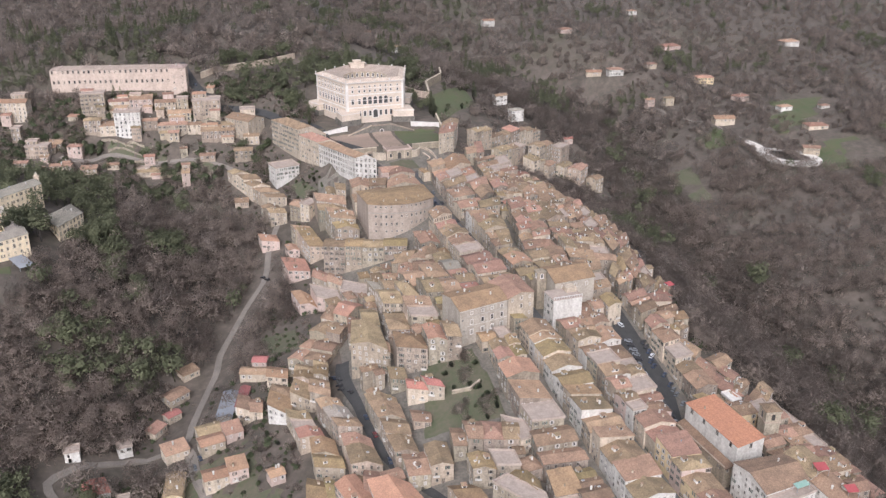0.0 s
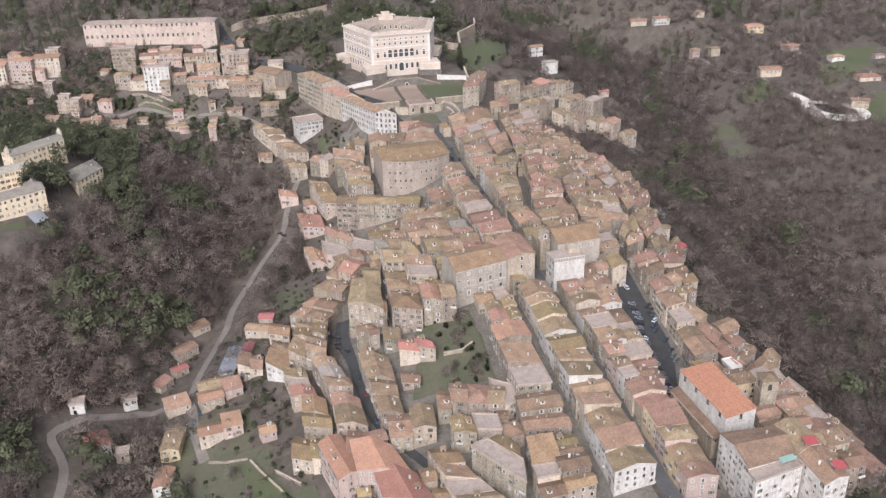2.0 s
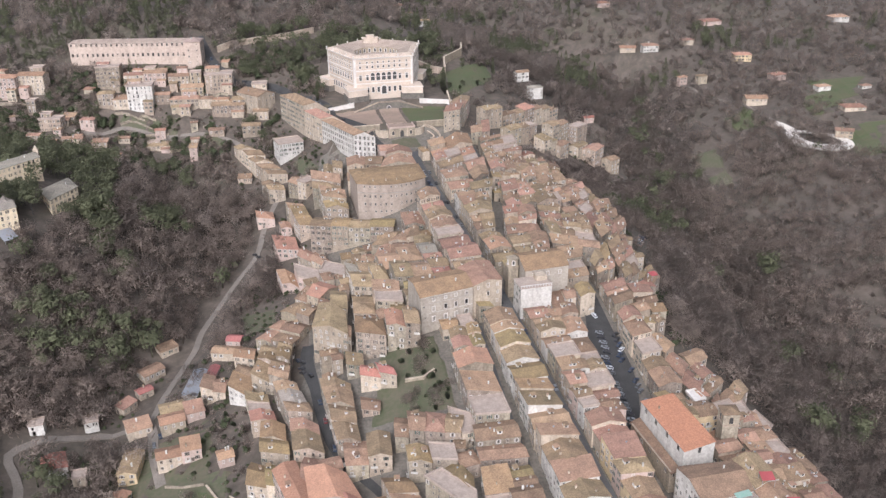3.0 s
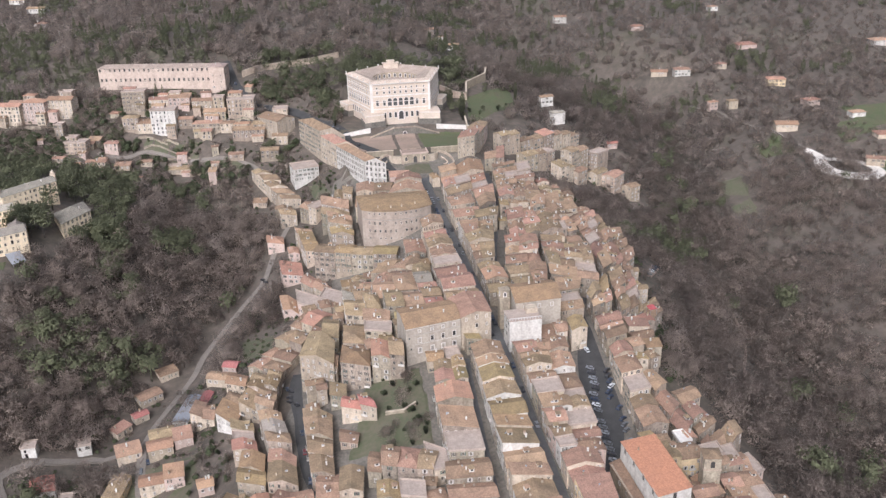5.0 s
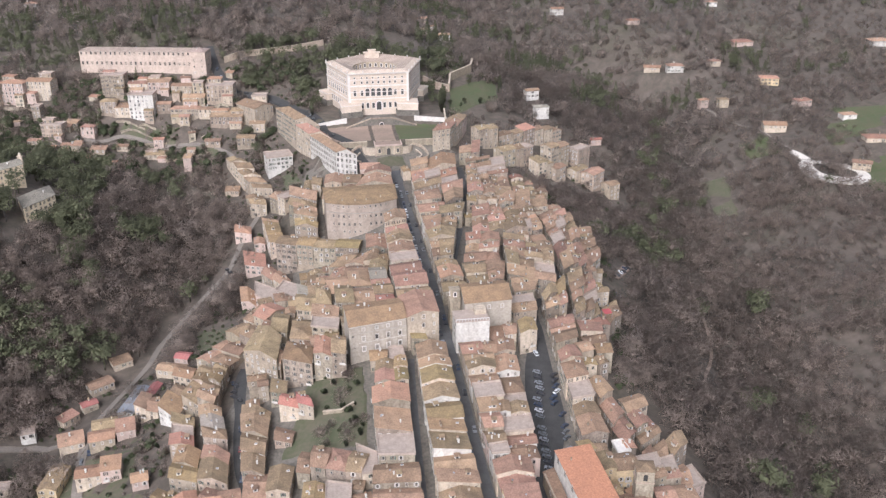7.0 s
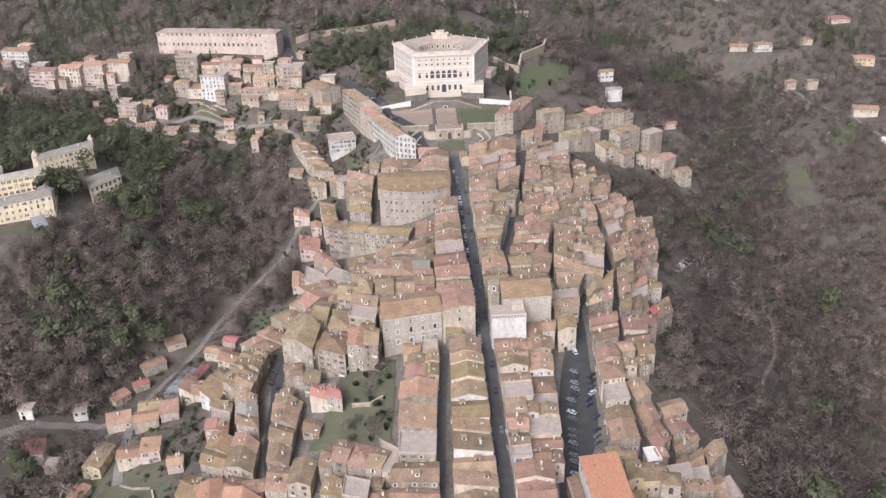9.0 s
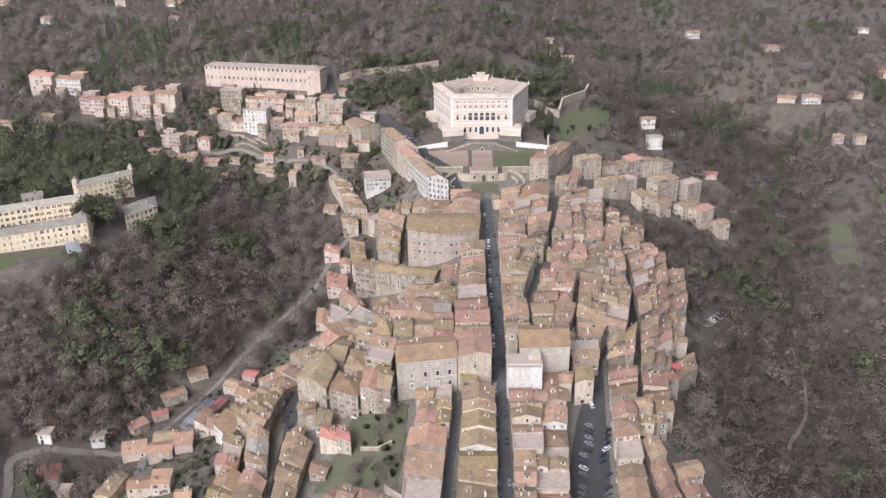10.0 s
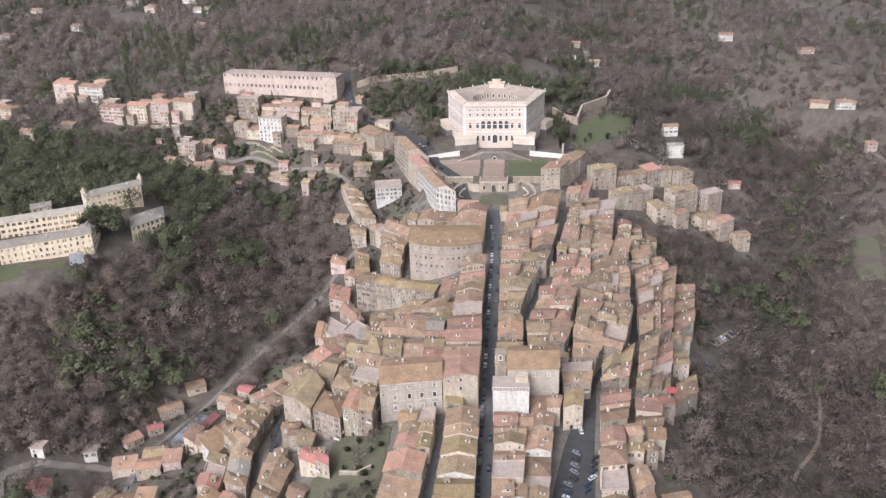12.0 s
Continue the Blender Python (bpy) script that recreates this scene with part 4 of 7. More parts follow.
        part("rampart", bm, DARK_STONE, body, "dark mossy rampart base")
    # openings
    loggia = arch_mesh("loggia_arch", 3.0, 6.0)
    tall = arch_mesh("window", 1.9, 4.0, round_top=False)
    small = arch_mesh("window", 1.3, 1.7, round_top=False)
    tiny = arch_mesh("window", 1.1, 1.2, round_top=False, frame_w=0.25)
    portal = arch_mesh("portal", 3.6, 6.4, frame_w=0.9)
    for a in (0, 1, 2, 3, 4):
        p, q = Vector(ring[a]), Vector(ring[(a + 1) % 5])
        d = (q - p).normalized()
        turn = math.atan2(d.y, d.x)

        def put(mesh, name, s, z):
            at = p + d * (S5 / 2 + s)
            shared(name, mesh, top, (at.x, at.y, z), turn)

        cols = [-18.4, -12.9, -8.7, -4.35, 0, 4.35, 8.7, 12.9, 18.4]
        for s in cols:
            put(small, "window", s, H - 8.2)
            put(tiny, "window", s, H - 4.4)
        for s in cols:
            if a == 0 and abs(s) < 9:
                put(loggia, "loggia_arch", s, H - 18.0)
            else:
                put(tall, "window", s, H - 17.6)
            if a != 0:
                put(tiny, "window", s, H - 12.8)
        for s in cols[1:-1]:
            if a == 0 and s == 0:
                put(portal, "portal", s, 4.0)
            else:
                put(tall, "window", s, 5.6)
    tagged(top, "pale pentagonal Renaissance palace with loggia, bastions and round court", "palace")
    return top


palace()


# ---- woods ----
def bare_tree(rng, slivers, limbs=7, tall=9.0, wide=4.2, thick=1.0):
    """A leafless tree: tapered trunk and limbs, and a haze of thin twigs with gaps. Returns vertices and triangles."""
    verts, tris = [], []

    def spike(a, b, r0, r1, sides=3):
        a, b = Vector(a), Vector(b)
        d = (b - a).normalized()
        u = d.orthogonal().normalized()
        w = d.cross(u)
        start = len(verts)
        for r, c in ((r0, a), (r1, b)):
            for k in range(sides):
                t = 2 * math.pi * k / sides
                verts.append(tuple(c + (u * math.cos(t) + w * math.sin(t)) * r))
        for k in range(sides):
            j = (k + 1) % sides
            tris.append((start + k, start + j, start + sides + j))
            tris.append((start + k, start + sides + j, start + sides + k))

    spike((0, 0, -0.5), (rng.uniform(-0.3, 0.3), rng.uniform(-0.3, 0.3), tall * 0.45), 0.2, 0.12, 3)
    tips = []
    for k in range(limbs):
        t = 2 * math.pi * (k + rng.random() * 0.6) / limbs
        z0 = tall * rng.uniform(0.25, 0.45)
        r = wide * rng.uniform(0.45, 0.85)
        z1 = tall * rng.uniform(0.5, 0.95)
        spike((0, 0, z0), (math.cos(t) * r, math.sin(t) * r, z1), 0.13, 0.04)
        tips.append(Vector((math.cos(t) * r * 0.75, math.sin(t) * r * 0.75, z0 + (z1 - z0) * 0.75)))
    tips.append(Vector((0, 0, tall * 0.85)))
    centre = Vector((0, 0, tall * 0.62))
    lumps = [(t, wide * rng.uniform(0.3, 0.48)) for t in tips]
    for _ in range(limbs + 4):
        t, r = rng.uniform(0, 6.28), wide * rng.uniform(0.2, 0.8)
        lumps.append((Vector((math.cos(t) * r, math.sin(t) * r, tall * rng.uniform(0.25, 0.8))), wide * rng.uniform(0.24, 0.4)))
    for k in range(slivers):
        c, r = rng.choice(lumps)
        d = Vector((rng.gauss(0, 1), rng.gauss(0, 1), rng.gauss(0.35, 1))).normalized()
        base = c + d * r * rng.uniform(0.6, 1.05)
        base.z = max(base.z, tall * 0.06)
        way = (d * 1.1 + (base - centre).normalized() * 0.5 + Vector((rng.gauss(0, 0.4), rng.gauss(0, 0.4), rng.uniform(0, 0.6)))).normalized()
        start = len(verts)
        u = way.orthogonal().normalized()
        w = way.cross(u)
        t = rng.uniform(0, 6.28)
        along = (u * math.cos(t) + w * math.sin(t)) * 0.8 + way * rng.uniform(0.1, 1.0)
        across = along.cross(way + Vector((rng.gauss(0, 0.3), rng.gauss(0, 0.3), 0.2))).normalized() * rng.uniform(0.09, 0.19) * thick
        along = along.normalized() * rng.uniform(0.8, 1.7) * thick
        verts.extend([tuple(base - across), tuple(base + across), tuple(base + along)])
        tris.append((start, start + 1, start + 2))
    return np.array(verts), np.array(tris)


def leafy_tree(rng, leaves, tall=10.0, wide=3.5, shape="round", grain=1.0):
    """An evergreen: trunk, and a crown of many small leaf clumps with an uneven outline."""
    verts, tris = [], []
    for k in range(4):
        t = math.pi / 2 * k
        verts.append((0.25 * math.cos(t), 0.25 * math.sin(t), -0.5))
    verts.append((0, 0, tall * 0.7))
    for k in range(4):
        tris.append((k, (k + 1) % 4, 4))
    lumps = [(rng.uniform(0, 2 * math.pi), rng.uniform(0.25, 0.95), rng.uniform(0.3, 0.75)) for _ in range(9)]
    for _ in range(leaves):
        if shape == "cone":
            f = rng.random() ** 0.8
            r = wide * (1 - f) * rng.uniform(0.6, 1.05)
            t = rng.uniform(0, 2 * math.pi)
            c = Vector((r * math.cos(t), r * math.sin(t), tall * (0.1 + 0.9 * f)))
        elif shape == "cypress":
            f = rng.random()
            r = wide * math.sin(math.pi * min(1, 0.12 + 0.88 * f)) ** 0.6 * rng.uniform(0.7, 1.0)
            t = rng.uniform(0, 2 * math.pi)
            c = Vector((r * math.cos(t), r * math.sin(t), tall * (0.05 + 0.95 * f)))
        else:
            lt, lz, lr = rng.choice(lumps)
            centre = Vector((math.cos(lt) * wide * 0.45, math.sin(lt) * wide * 0.45, tall * (0.35 + 0.5 * lz)))
            d = Vector((rng.gauss(0, 1), rng.gauss(0, 1), rng.gauss(0, 0.8))).normalized()
            c = centre + d * wide * lr * 0.75 * rng.uniform(0.75, 1.0)
        size = rng.uniform(0.35, 0.8) * grain
        n = Vector((c.x, c.y, (c.z - tall * 0.4) * 0.7 + rng.uniform(0, 1.5)))
        n = (n.normalized() + Vector((rng.gauss(0, 0.5), rng.gauss(0, 0.5), rng.gauss(0, 0.5)))).normalized()
        u = n.orthogonal().normalized()
        w = n.cross(u)
        t = rng.uniform(0, 6.28)
        u, w = u * math.cos(t) + w * math.sin(t), w * math.cos(t) - u * math.sin(t)
        start = len(verts)
        verts.extend([tuple(c - u * size), tuple(c + w * size * 0.9), tuple(c + u * size * 0.8 - w * size * 0.5)])
        tris.append((start, start + 1, start + 2))
    return np.array(verts), np.array(tris)


def crown_lean(v, rng):
    """For each point of a tree the way it faces out of the crown, a little ragged."""
    tall = float(v[:, 2].max())
    n = v - np.array((0, 0, tall * 0.42))
    n /= np.maximum(np.linalg.norm(n, axis=1, keepdims=True), 1e-6)
    return n + np.array((0, 0, 0.45)) + rng.normal(0, 0.16, n.shape)


def scatter(name, protos, places, mats, label, category="woodland"):
    """Many trees of a wood as one mesh; places are rows of x, y, size, turn."""
    vs, fs, ns, count = [], [], [], 0
    leans = [crown_lean(v, np.random.default_rng(5 + k)) for k, (v, _) in enumerate(protos)]
    for k, (x, y, size, turn) in enumerate(places):
        v, f = protos[k % len(protos)]
        c, s = math.cos(turn) * size, math.sin(turn) * size
        moved = np.stack([v[:, 0] * c - v[:, 1] * s + x, v[:, 0] * s + v[:, 1] * c + y, v[:, 2] * size + ground(x, y) - 0.3], 1)
        vs.append(moved)
        lean, ct, st = leans[k % len(protos)], math.cos(turn), math.sin(turn)
        ns.append(np.stack([lean[:, 0] * ct - lean[:, 1] * st, lean[:, 0] * st + lean[:, 1] * ct, lean[:, 2]], 1))
        fs.append(f + count)
        count += len(v)
    data = tri_mesh(name, np.concatenate(vs), np.concatenate(fs), mats)
    data.attributes.new("crown", "FLOAT_VECTOR", "POINT").data.foreach_set("vector", np.concatenate(ns).astype(np.float32).ravel())
    return tagged(new(name, data), label, category, kind="stuff")


CLEAR = []


def clear(points, reach):
    """Keeps trees off a line or a spot."""
    for p, q in zip(points, points[1:] if len(points) > 1 else points):
        CLEAR.append((p[0], p[1], q[0], q[1], reach))


def is_clear(x, y):
    for x0, y0, x1, y1, reach in CLEAR:
        dx, dy = x1 - x0, y1 - y0
        t = ((x - x0) * dx + (y - y0) * dy) / max(dx * dx + dy * dy, 1e-9)
        t = min(max(t, 0), 1)
        if (x - x0 - t * dx) ** 2 + (y - y0 - t * dy) ** 2 < reach * reach:
            return True
    return False


# ---- streets ----
def edge_x(line, y):
    return float(np.interp(y, [p[0] for p in line], [p[1] for p in line]))


MAIN = [(4, 40), (4, 104), (4, 158), (4, 200), (4.5, 232), (4, 281), (3.5, 324), (2, 386), (1, 410)]
ribbon("main_street", MAIN, [6.5, 6.5, 6.5, 6.5, 6.5, 6.5, 6.5, 7, 12], COBBLE, label="straight dark paved main street between old houses", category="street", lift=0.2)
PIAZZA = [(23.5, 44), (26, 70), (30.5, 97), (40, 134), (45, 168), (51, 195), (55, 218), (74, 244), (81, 280), (82, 306)]
ribbon("market_street", PIAZZA, [4, 4.5, 9, 17, 13, 6, 4.5, 4, 4, 4], ASPHALT, label="broad asphalt street with parked cars", category="street", lift=0.2)
LOWER = [(-75, 83), (-82, 100), (-89, 115), (-95, 134), (-97, 160), (-97, 180), (-98, 205), (-95, 218)]
ribbon("lower_street", LOWER, [3.6, 3.6, 3.8, 4, 4.4, 5, 7, 7], ASPHALT, label="narrow grey asphalt street below the town", category="street", lift=0.2)
LANE_M = [(-22, 60), (-20, 110), (-17, 156), (-15, 178)]
ribbon("back_lane", LANE_M, 3.2, COBBLE, label="narrow dark paved lane", category="lane", lift=0.2)
UP_LANE = [(16, 240), (22, 277), (35, 328), (46, 378), (50, 420)]
ribbon("upper_lane", UP_LANE, 4, COBBLE, label="narrow winding lane between roofs", category="lane", lift=0.2)
VALLEY_ROAD = [(-92, 430), (-105, 400), (-114, 366), (-128, 345), (-142, 320), (-152, 300), (-156, 283), (-162, 268), (-168, 250), (-174, 232), (-180, 216), (-204, 216), (-220, 212), (-234, 206), (-243, 197), (-240, 187), (-236, 176), (-236, 160), (-240, 140)]
ribbon("valley_road", VALLEY_ROAD, 4.2, LANE, lift=0.3, label="pale country road along the valley", category="road")
SIDE_ROAD = [(-180, 216), (-177, 202), (-176, 185), (-172, 160)]
ribbon("side_road", SIDE_ROAD, 5, LANE, lift=0.3, label="pale side road past small houses", category="road")
HILL_ROAD = [(-139, 650), (-128, 604), (-111, 577), (-86, 566), (-62, 535), (-47, 490), (-35, 464), (-22, 440), (-14, 412)]
ribbon("palace_road", HILL_ROAD, 8, ASPHALT, lift=0.4, label="grey asphalt road rising to the palace", category="road")

# ---- blocks of houses, from the lower town up to the palace ----
OLD = (0, 0, 0, 0, 1, 1, 2)
block([(-17, 50), (0, 50), (1, 176), (-13, 176)], 1, 12, 10, 11, "v", walls=(3, 3, 2, 2, 4), tiles=(0, 0, 1, 2, 0), ridge_mix=0.1, vary=1.0, roofs=("gable", "gable", "shed"))
block([(-37, 106), (-22, 104), (-20, 148), (-36, 148)], 1, 3, 10, 12, "v", walls=OLD)
block([(-34, 152), (-19, 152), (-18, 170), (-32, 170)], 2, 2, 8, 60, "v", walls=(2, 1), tiles=(0, 1, 2), roofs=("gable",))
block([(-35, 171), (-27, 171), (-26, 180.5), (-34, 180.5)], 1, 1, 6.5, 150, "u", walls=(2,), tiles=(1,), roofs=("gable",))
block([(-26, 170.5), (-19, 170.5), (-18.5, 181), (-25.5, 181)], 1, 1, 6, 151, "u", walls=(7,), tiles=(0,), roofs=("flat",))
block([(-80, 141), (-72, 137), (-71, 145), (-79, 150)], 1, 1, 5, 152, "u", walls=(1,), tiles=(0,), roofs=("gable",))
block([(-82, 172), (-74, 168), (-74, 176), (-81, 180)], 1, 1, 6, 153, "u", walls=(0,), tiles=(0,), roofs=("shed",))
block([(-41, 84), (-22, 82), (-21.5, 103), (-39, 104)], 1, 2, 9, 13, "u", walls=OLD, tiles=(1, 0))
block([(-46, 50), (-24, 50), (-23, 78), (-43, 78)], 2, 3, 10, 61, "u", walls=OLD, tiles=(0, 1))
block([(-64, 82), (-50, 56), (-46, 78), (-52, 88)], 1, 2, 10, 62, "v", walls=OLD, tiles=(1, 0))
block([(-68, 94), (-50, 88), (-49, 98), (-67, 105)], 2, 1, 9, 63, "u", walls=OLD, tiles=(1, 0))
block([(-74, 56), (-58, 54), (-71, 90), (-80, 92)], 1, 4, 9, 64, "v", walls=OLD, tiles=(1, 0, 0))
block([(-93, 124), (-84, 120), (-82, 164), (-95, 172)], 1, 4, 8, 27, "v", tiles=(0, 3, 4, 0), walls=OLD)
block([(-92, 107), (-73, 104), (-71, 120), (-91, 123)], 2, 1, 9, 65, "u", tiles=(1, 0), walls=OLD)
block([(-70, 113), (-44, 102), (-40, 114), (-68, 126)], 4, 1, 8, 28, "u", tiles=(0, 0, 2), walls=OLD)
block([(-94, 200), (-78, 188), (-76, 211), (-88, 224)], 1, 1, 15, 66, "u", walls=(1,), tiles=(0,))
block([(-75, 182), (-62, 175), (-61, 190), (-73, 198)], 1, 1, 15, 67, "u", walls=(0,), tiles=(1,), roofs=("hip",))
block([(-61, 177), (-46, 170), (-45, 186), (-59, 192)], 2, 1, 14, 68, "u", walls=(0, 1), tiles=(3, 0), roofs=("gable",))
block([(-77, 158), (-62, 149), (-64, 158), (-76, 166)], 2, 1, 7, 69, "u", tiles=(2, 4), walls=(2, 1))
block([(-112, 128), (-99, 122), (-100, 144), (-111, 152)], 1, 2, 9, 70, "u", walls=OLD, tiles=(0, 2))
block([(-126, 140), (-114, 134), (-114, 156), (-124, 162)], 1, 2, 8, 71, "u", walls=OLD, tiles=(0, 1))
block([(-112, 156), (-101, 152), (-106, 180), (-116, 184)], 1, 3, 9, 72, "v", walls=(0, 2, 3, 1), tiles=(0, 5, 2))
block([(-126, 200), (-109, 184), (-104, 214), (-118, 226)], 2, 3, 9, 73, "u", walls=OLD, tiles=(0, 0, 1, 3))
block([(-138, 200), (-128, 190), (-122, 214), (-132, 222)], 1, 2, 7, 74, "v", walls=(2, 3), tiles=(0, 1, 3))
block([(-122, 232), (-104, 220), (-86, 240), (-98, 254)], 3, 2, 8, 25, "v", tiles=(0, 2, 0), walls=OLD)
block([(-98, 258), (-86, 244), (-74, 256), (-90, 272)], 2, 1, 8, 75, "u", tiles=(0, 2, 3), walls=OLD)
block([(-90, 226), (-74, 220), (-72, 238), (-86, 246)], 2, 1, 9, 76, "u", walls=OLD, tiles=(0, 0, 3))
block([(-72, 208), (-48, 200), (-47, 220), (-70, 228)], 2, 2, 10, 77, "u", walls=OLD, tiles=(0,))
block([(-68, 232), (-50, 226), (-50, 246), (-68, 250)], 2, 1, 10, 78, "u", walls=OLD, tiles=(0, 2))
block([(-67, 252), (-53, 248), (-54, 264), (-68, 268)], 2, 1, 10, 79, "u", walls=OLD, tiles=(0, 5))
block([(-48, 219), (-28, 217), (-29, 236), (-48, 238)], 2, 1, 11, 80, "u", walls=OLD, tiles=(0, 5, 0))
block([(-27, 214), (-18, 213), (-19, 246), (-29, 246)], 1, 3, 11, 81, "u", walls=OLD, tiles=(2, 0, 3))
block([(-17, 213), (0, 213), (-1, 256), (-18, 252)], 1, 3, 12, 82, "v", walls=OLD, tiles=(0, 2))
block([(-16, 257), (-1, 257), (-1, 326), (-14, 320)], 1, 6, 12, 83, "v", walls=(0, 1, 2, 2), tiles=(0, 0, 2))
block([(-51, 240), (-20, 240), (-20, 258), (-52, 260)], 3, 1, 9, 84, "u", walls=OLD, tiles=(0, 5, 2))
block([(-52, 262), (-18, 259), (-17, 274), (-46, 278)], 3, 1, 8, 85, "u", walls=OLD, tiles=(0, 0, 2))
block([(-85, 354), (-75, 350), (-81, 384), (-91, 390)], 1, 3, 11, 19, "u", walls=(0, 1), tiles=(0, 1))
block([(-68, 347), (-54, 341), (-54, 364), (-69, 378)], 1, 3, 13, 20, "u", walls=(0, 1), tiles=(0, 1))
block([(-72, 382), (-55, 366), (-52, 398), (-70, 412)], 1, 2, 12, 87, "u", walls=(0, 1), tiles=(0,))
block([(-102, 302), (-80, 282), (-80, 298), (-104, 322)], 2, 1, 8, 21, "u", walls=(4, 4, 2), tiles=(2, 3))
block([(-90, 322), (-76, 298), (-72, 306), (-86, 334)], 2, 1, 8, 88, "u", walls=(2, 2), tiles=(0, 2))
block([(-80, 284), (-68, 272), (-64, 286), (-76, 296)], 1, 1, 8, 89, "u", walls=(4,), tiles=(2,))
block([(-101, 346), (-88, 340), (-89, 354), (-103, 362)], 1, 1, 6, 90, "u", walls=(4,), tiles=(3,))
block([(-110, 398), (-99, 392), (-100, 404), (-111, 411)], 1, 1, 6, 91, "u", walls=(4,), tiles=(3,), roofs=("hip",))
block([(-96, 372), (-89, 370), (-90, 380), (-97, 382)], 1, 1, 6, 92, "u", walls=(4,), tiles=(2,))
block([(-28, 369), (-3, 369), (-3, 396), (-17, 398)], 1, 2, 10, 23, "v", tiles=(2, 0))
block([(-98, 446), (-84, 442), (-108, 497), (-120, 500)], 1, 5, 9, 32, "v", walls=(1, 0, 2), tiles=(0,), ridge_mix=0.6)
# east of the main street
block([(8, 40), (19.5, 38), (23, 96), (8, 97)], 1, 6, 11.5, 49, "v", walls=(5, 4, 2, 3), tiles=(2, 0, 2, 0))
block([(8, 99), (28, 99), (33, 166), (8, 166)], 2, 6, 10, 45, "v", walls=(1, 2, 3, 4), tiles=(2, 0, 2, 0))
block([(8, 167), (33, 168), (34, 178), (8, 177.5)], 3, 1, 8, 93, "u", walls=(1, 2, 2), tiles=(0, 2))
block([(38, 178), (47, 180), (48, 192), (39, 190)], 1, 1, 10, 94, "u", walls=(2,), tiles=(1,))
block([(24, 179), (37, 180), (38, 190), (24, 189.5)], 2, 1, 8, 95, "u", walls=(2, 3), tiles=(0, 2))
block([(39, 199), (52, 200), (53, 216), (39, 214)], 1, 2, 10, 96, "u", walls=(0, 1), tiles=(1, 0))
block([(8, 224), (20, 224), (20, 258), (8, 258)], 1, 3, 10, 40, "v", tiles=(0, 2, 3), walls=(1, 2, 0))
block([(8, 260), (19, 261), (30, 314), (8, 312)], 2, 4, 11, 97, "v", tiles=(0, 0, 2, 3), walls=(2, 1, 0, 3))
block([(8, 322), (25, 324), (24, 354), (8, 350)], 1, 2, 10, 98, "u", tiles=(0, 2), walls=(2, 3, 1))
block([(26, 330), (38, 338), (44, 374), (27, 364)], 1, 2, 10, 99, "u", tiles=(0, 2), walls=(1, 0))
block([(9, 354), (40, 372), (46, 420), (12, 404)], 2, 4, 10, 34, "u", tiles=(0, 2, 2, 3, 0))
block([(24, 228), (41, 231), (46, 252), (22, 252)], 2, 2, 10, 100, "u", tiles=(0, 0, 2), walls=OLD)
block([(24, 254), (44, 255), (50, 286), (30, 282)], 2, 3, 11, 101, "u", tiles=(0, 2, 2, 3), walls=OLD)
block([(36, 290), (57, 295), (60, 334), (42, 328)], 2, 4, 10, 102, "u", tiles=(0, 2, 0), walls=OLD)
block([(45, 238), (68, 224), (79, 274), (53, 288)], 3, 4, 11, 103, "u", tiles=(0, 0, 2, 0), walls=OLD)
block([(55, 292), (80, 300), (84, 346), (62, 332)], 3, 4, 10, 104, "u", tiles=(0, 0, 2, 3), walls=OLD)
block([(80, 250), (100, 272), (104, 300), (82, 282)], 2, 3, 9, 105, "u", tiles=(0, 0, 2), walls=OLD)
block([(84, 286), (106, 306), (116, 362), (87, 338)], 3, 4, 9, 106, "u", tiles=(0, 0, 2), walls=OLD)
block([(102, 276), (115, 290), (124, 344), (112, 344)], 1, 5, 8, 107, "u", tiles=(0,), walls=OLD)
block([(57, 201), (70, 208), (76, 238), (58, 214)], 2, 2, 9, 108, "u", tiles=(1, 0, 2), walls=OLD)
block([(72, 200), (90, 214), (99, 262), (80, 244)], 2, 5, 9, 109, "u", tiles=(0, 0, 2), walls=OLD)
block([(91, 206), (106, 224), (108, 242), (97, 232)], 1, 2, 8, 110, "u", tiles=(0,), walls=OLD)
block([(54, 172), (66, 176), (70, 200), (56, 196)], 1, 3, 9, 111, "u", tiles=(2, 0), walls=(0, 1, 2))
block([(70, 176), (82, 180), (84, 196), (72, 196)], 1, 2, 8, 112, "u", tiles=(2, 0), walls=(0, 2))
block([(50, 112), (61.5, 112), (64, 172), (54, 168)], 1, 5, 9, 46, "v", tiles=(2, 2, 0), walls=(1, 2, 0))
block([(69, 111), (77, 121), (73, 158), (65, 154)], 1, 3, 7, 47, "v", tiles=(2, 3, 0))
block([(79, 118), (91, 126), (89, 149), (77.5, 146)], 2, 2, 7, 113, "v", tiles=(2, 0), walls=(0, 1, 2))
block([(62, 36), (84, 36), (86, 64), (62, 66)], 3, 3, 13, 50, "u", walls=(3, 2, 1), tiles=(2, 0, 2))
block([(70, 66), (87, 66), (87, 84), (70, 83)], 2, 2, 12, 51, "u", tiles=(2, 0, 2))
block([(74, 99), (88, 108), (91, 122), (77, 112)], 2, 1, 7, 114, "u", tiles=(2, 0), walls=(0, 2, 1))
block([(92, 44), (106, 48), (104, 84), (93, 82)], 1, 3, 6, 115, "v", tiles=(2, 0), walls=(0, 2, 1))
block([(44, 352), (74, 354), (84, 432), (54, 420)], 3, 6, 10, 36, "u", tiles=(0, 2, 0), walls=OLD)
block([(33, 440), (47, 444), (68, 492), (52, 486)], 1, 3, 11, 35, "v", walls=(4, 2), tiles=(2, 0))
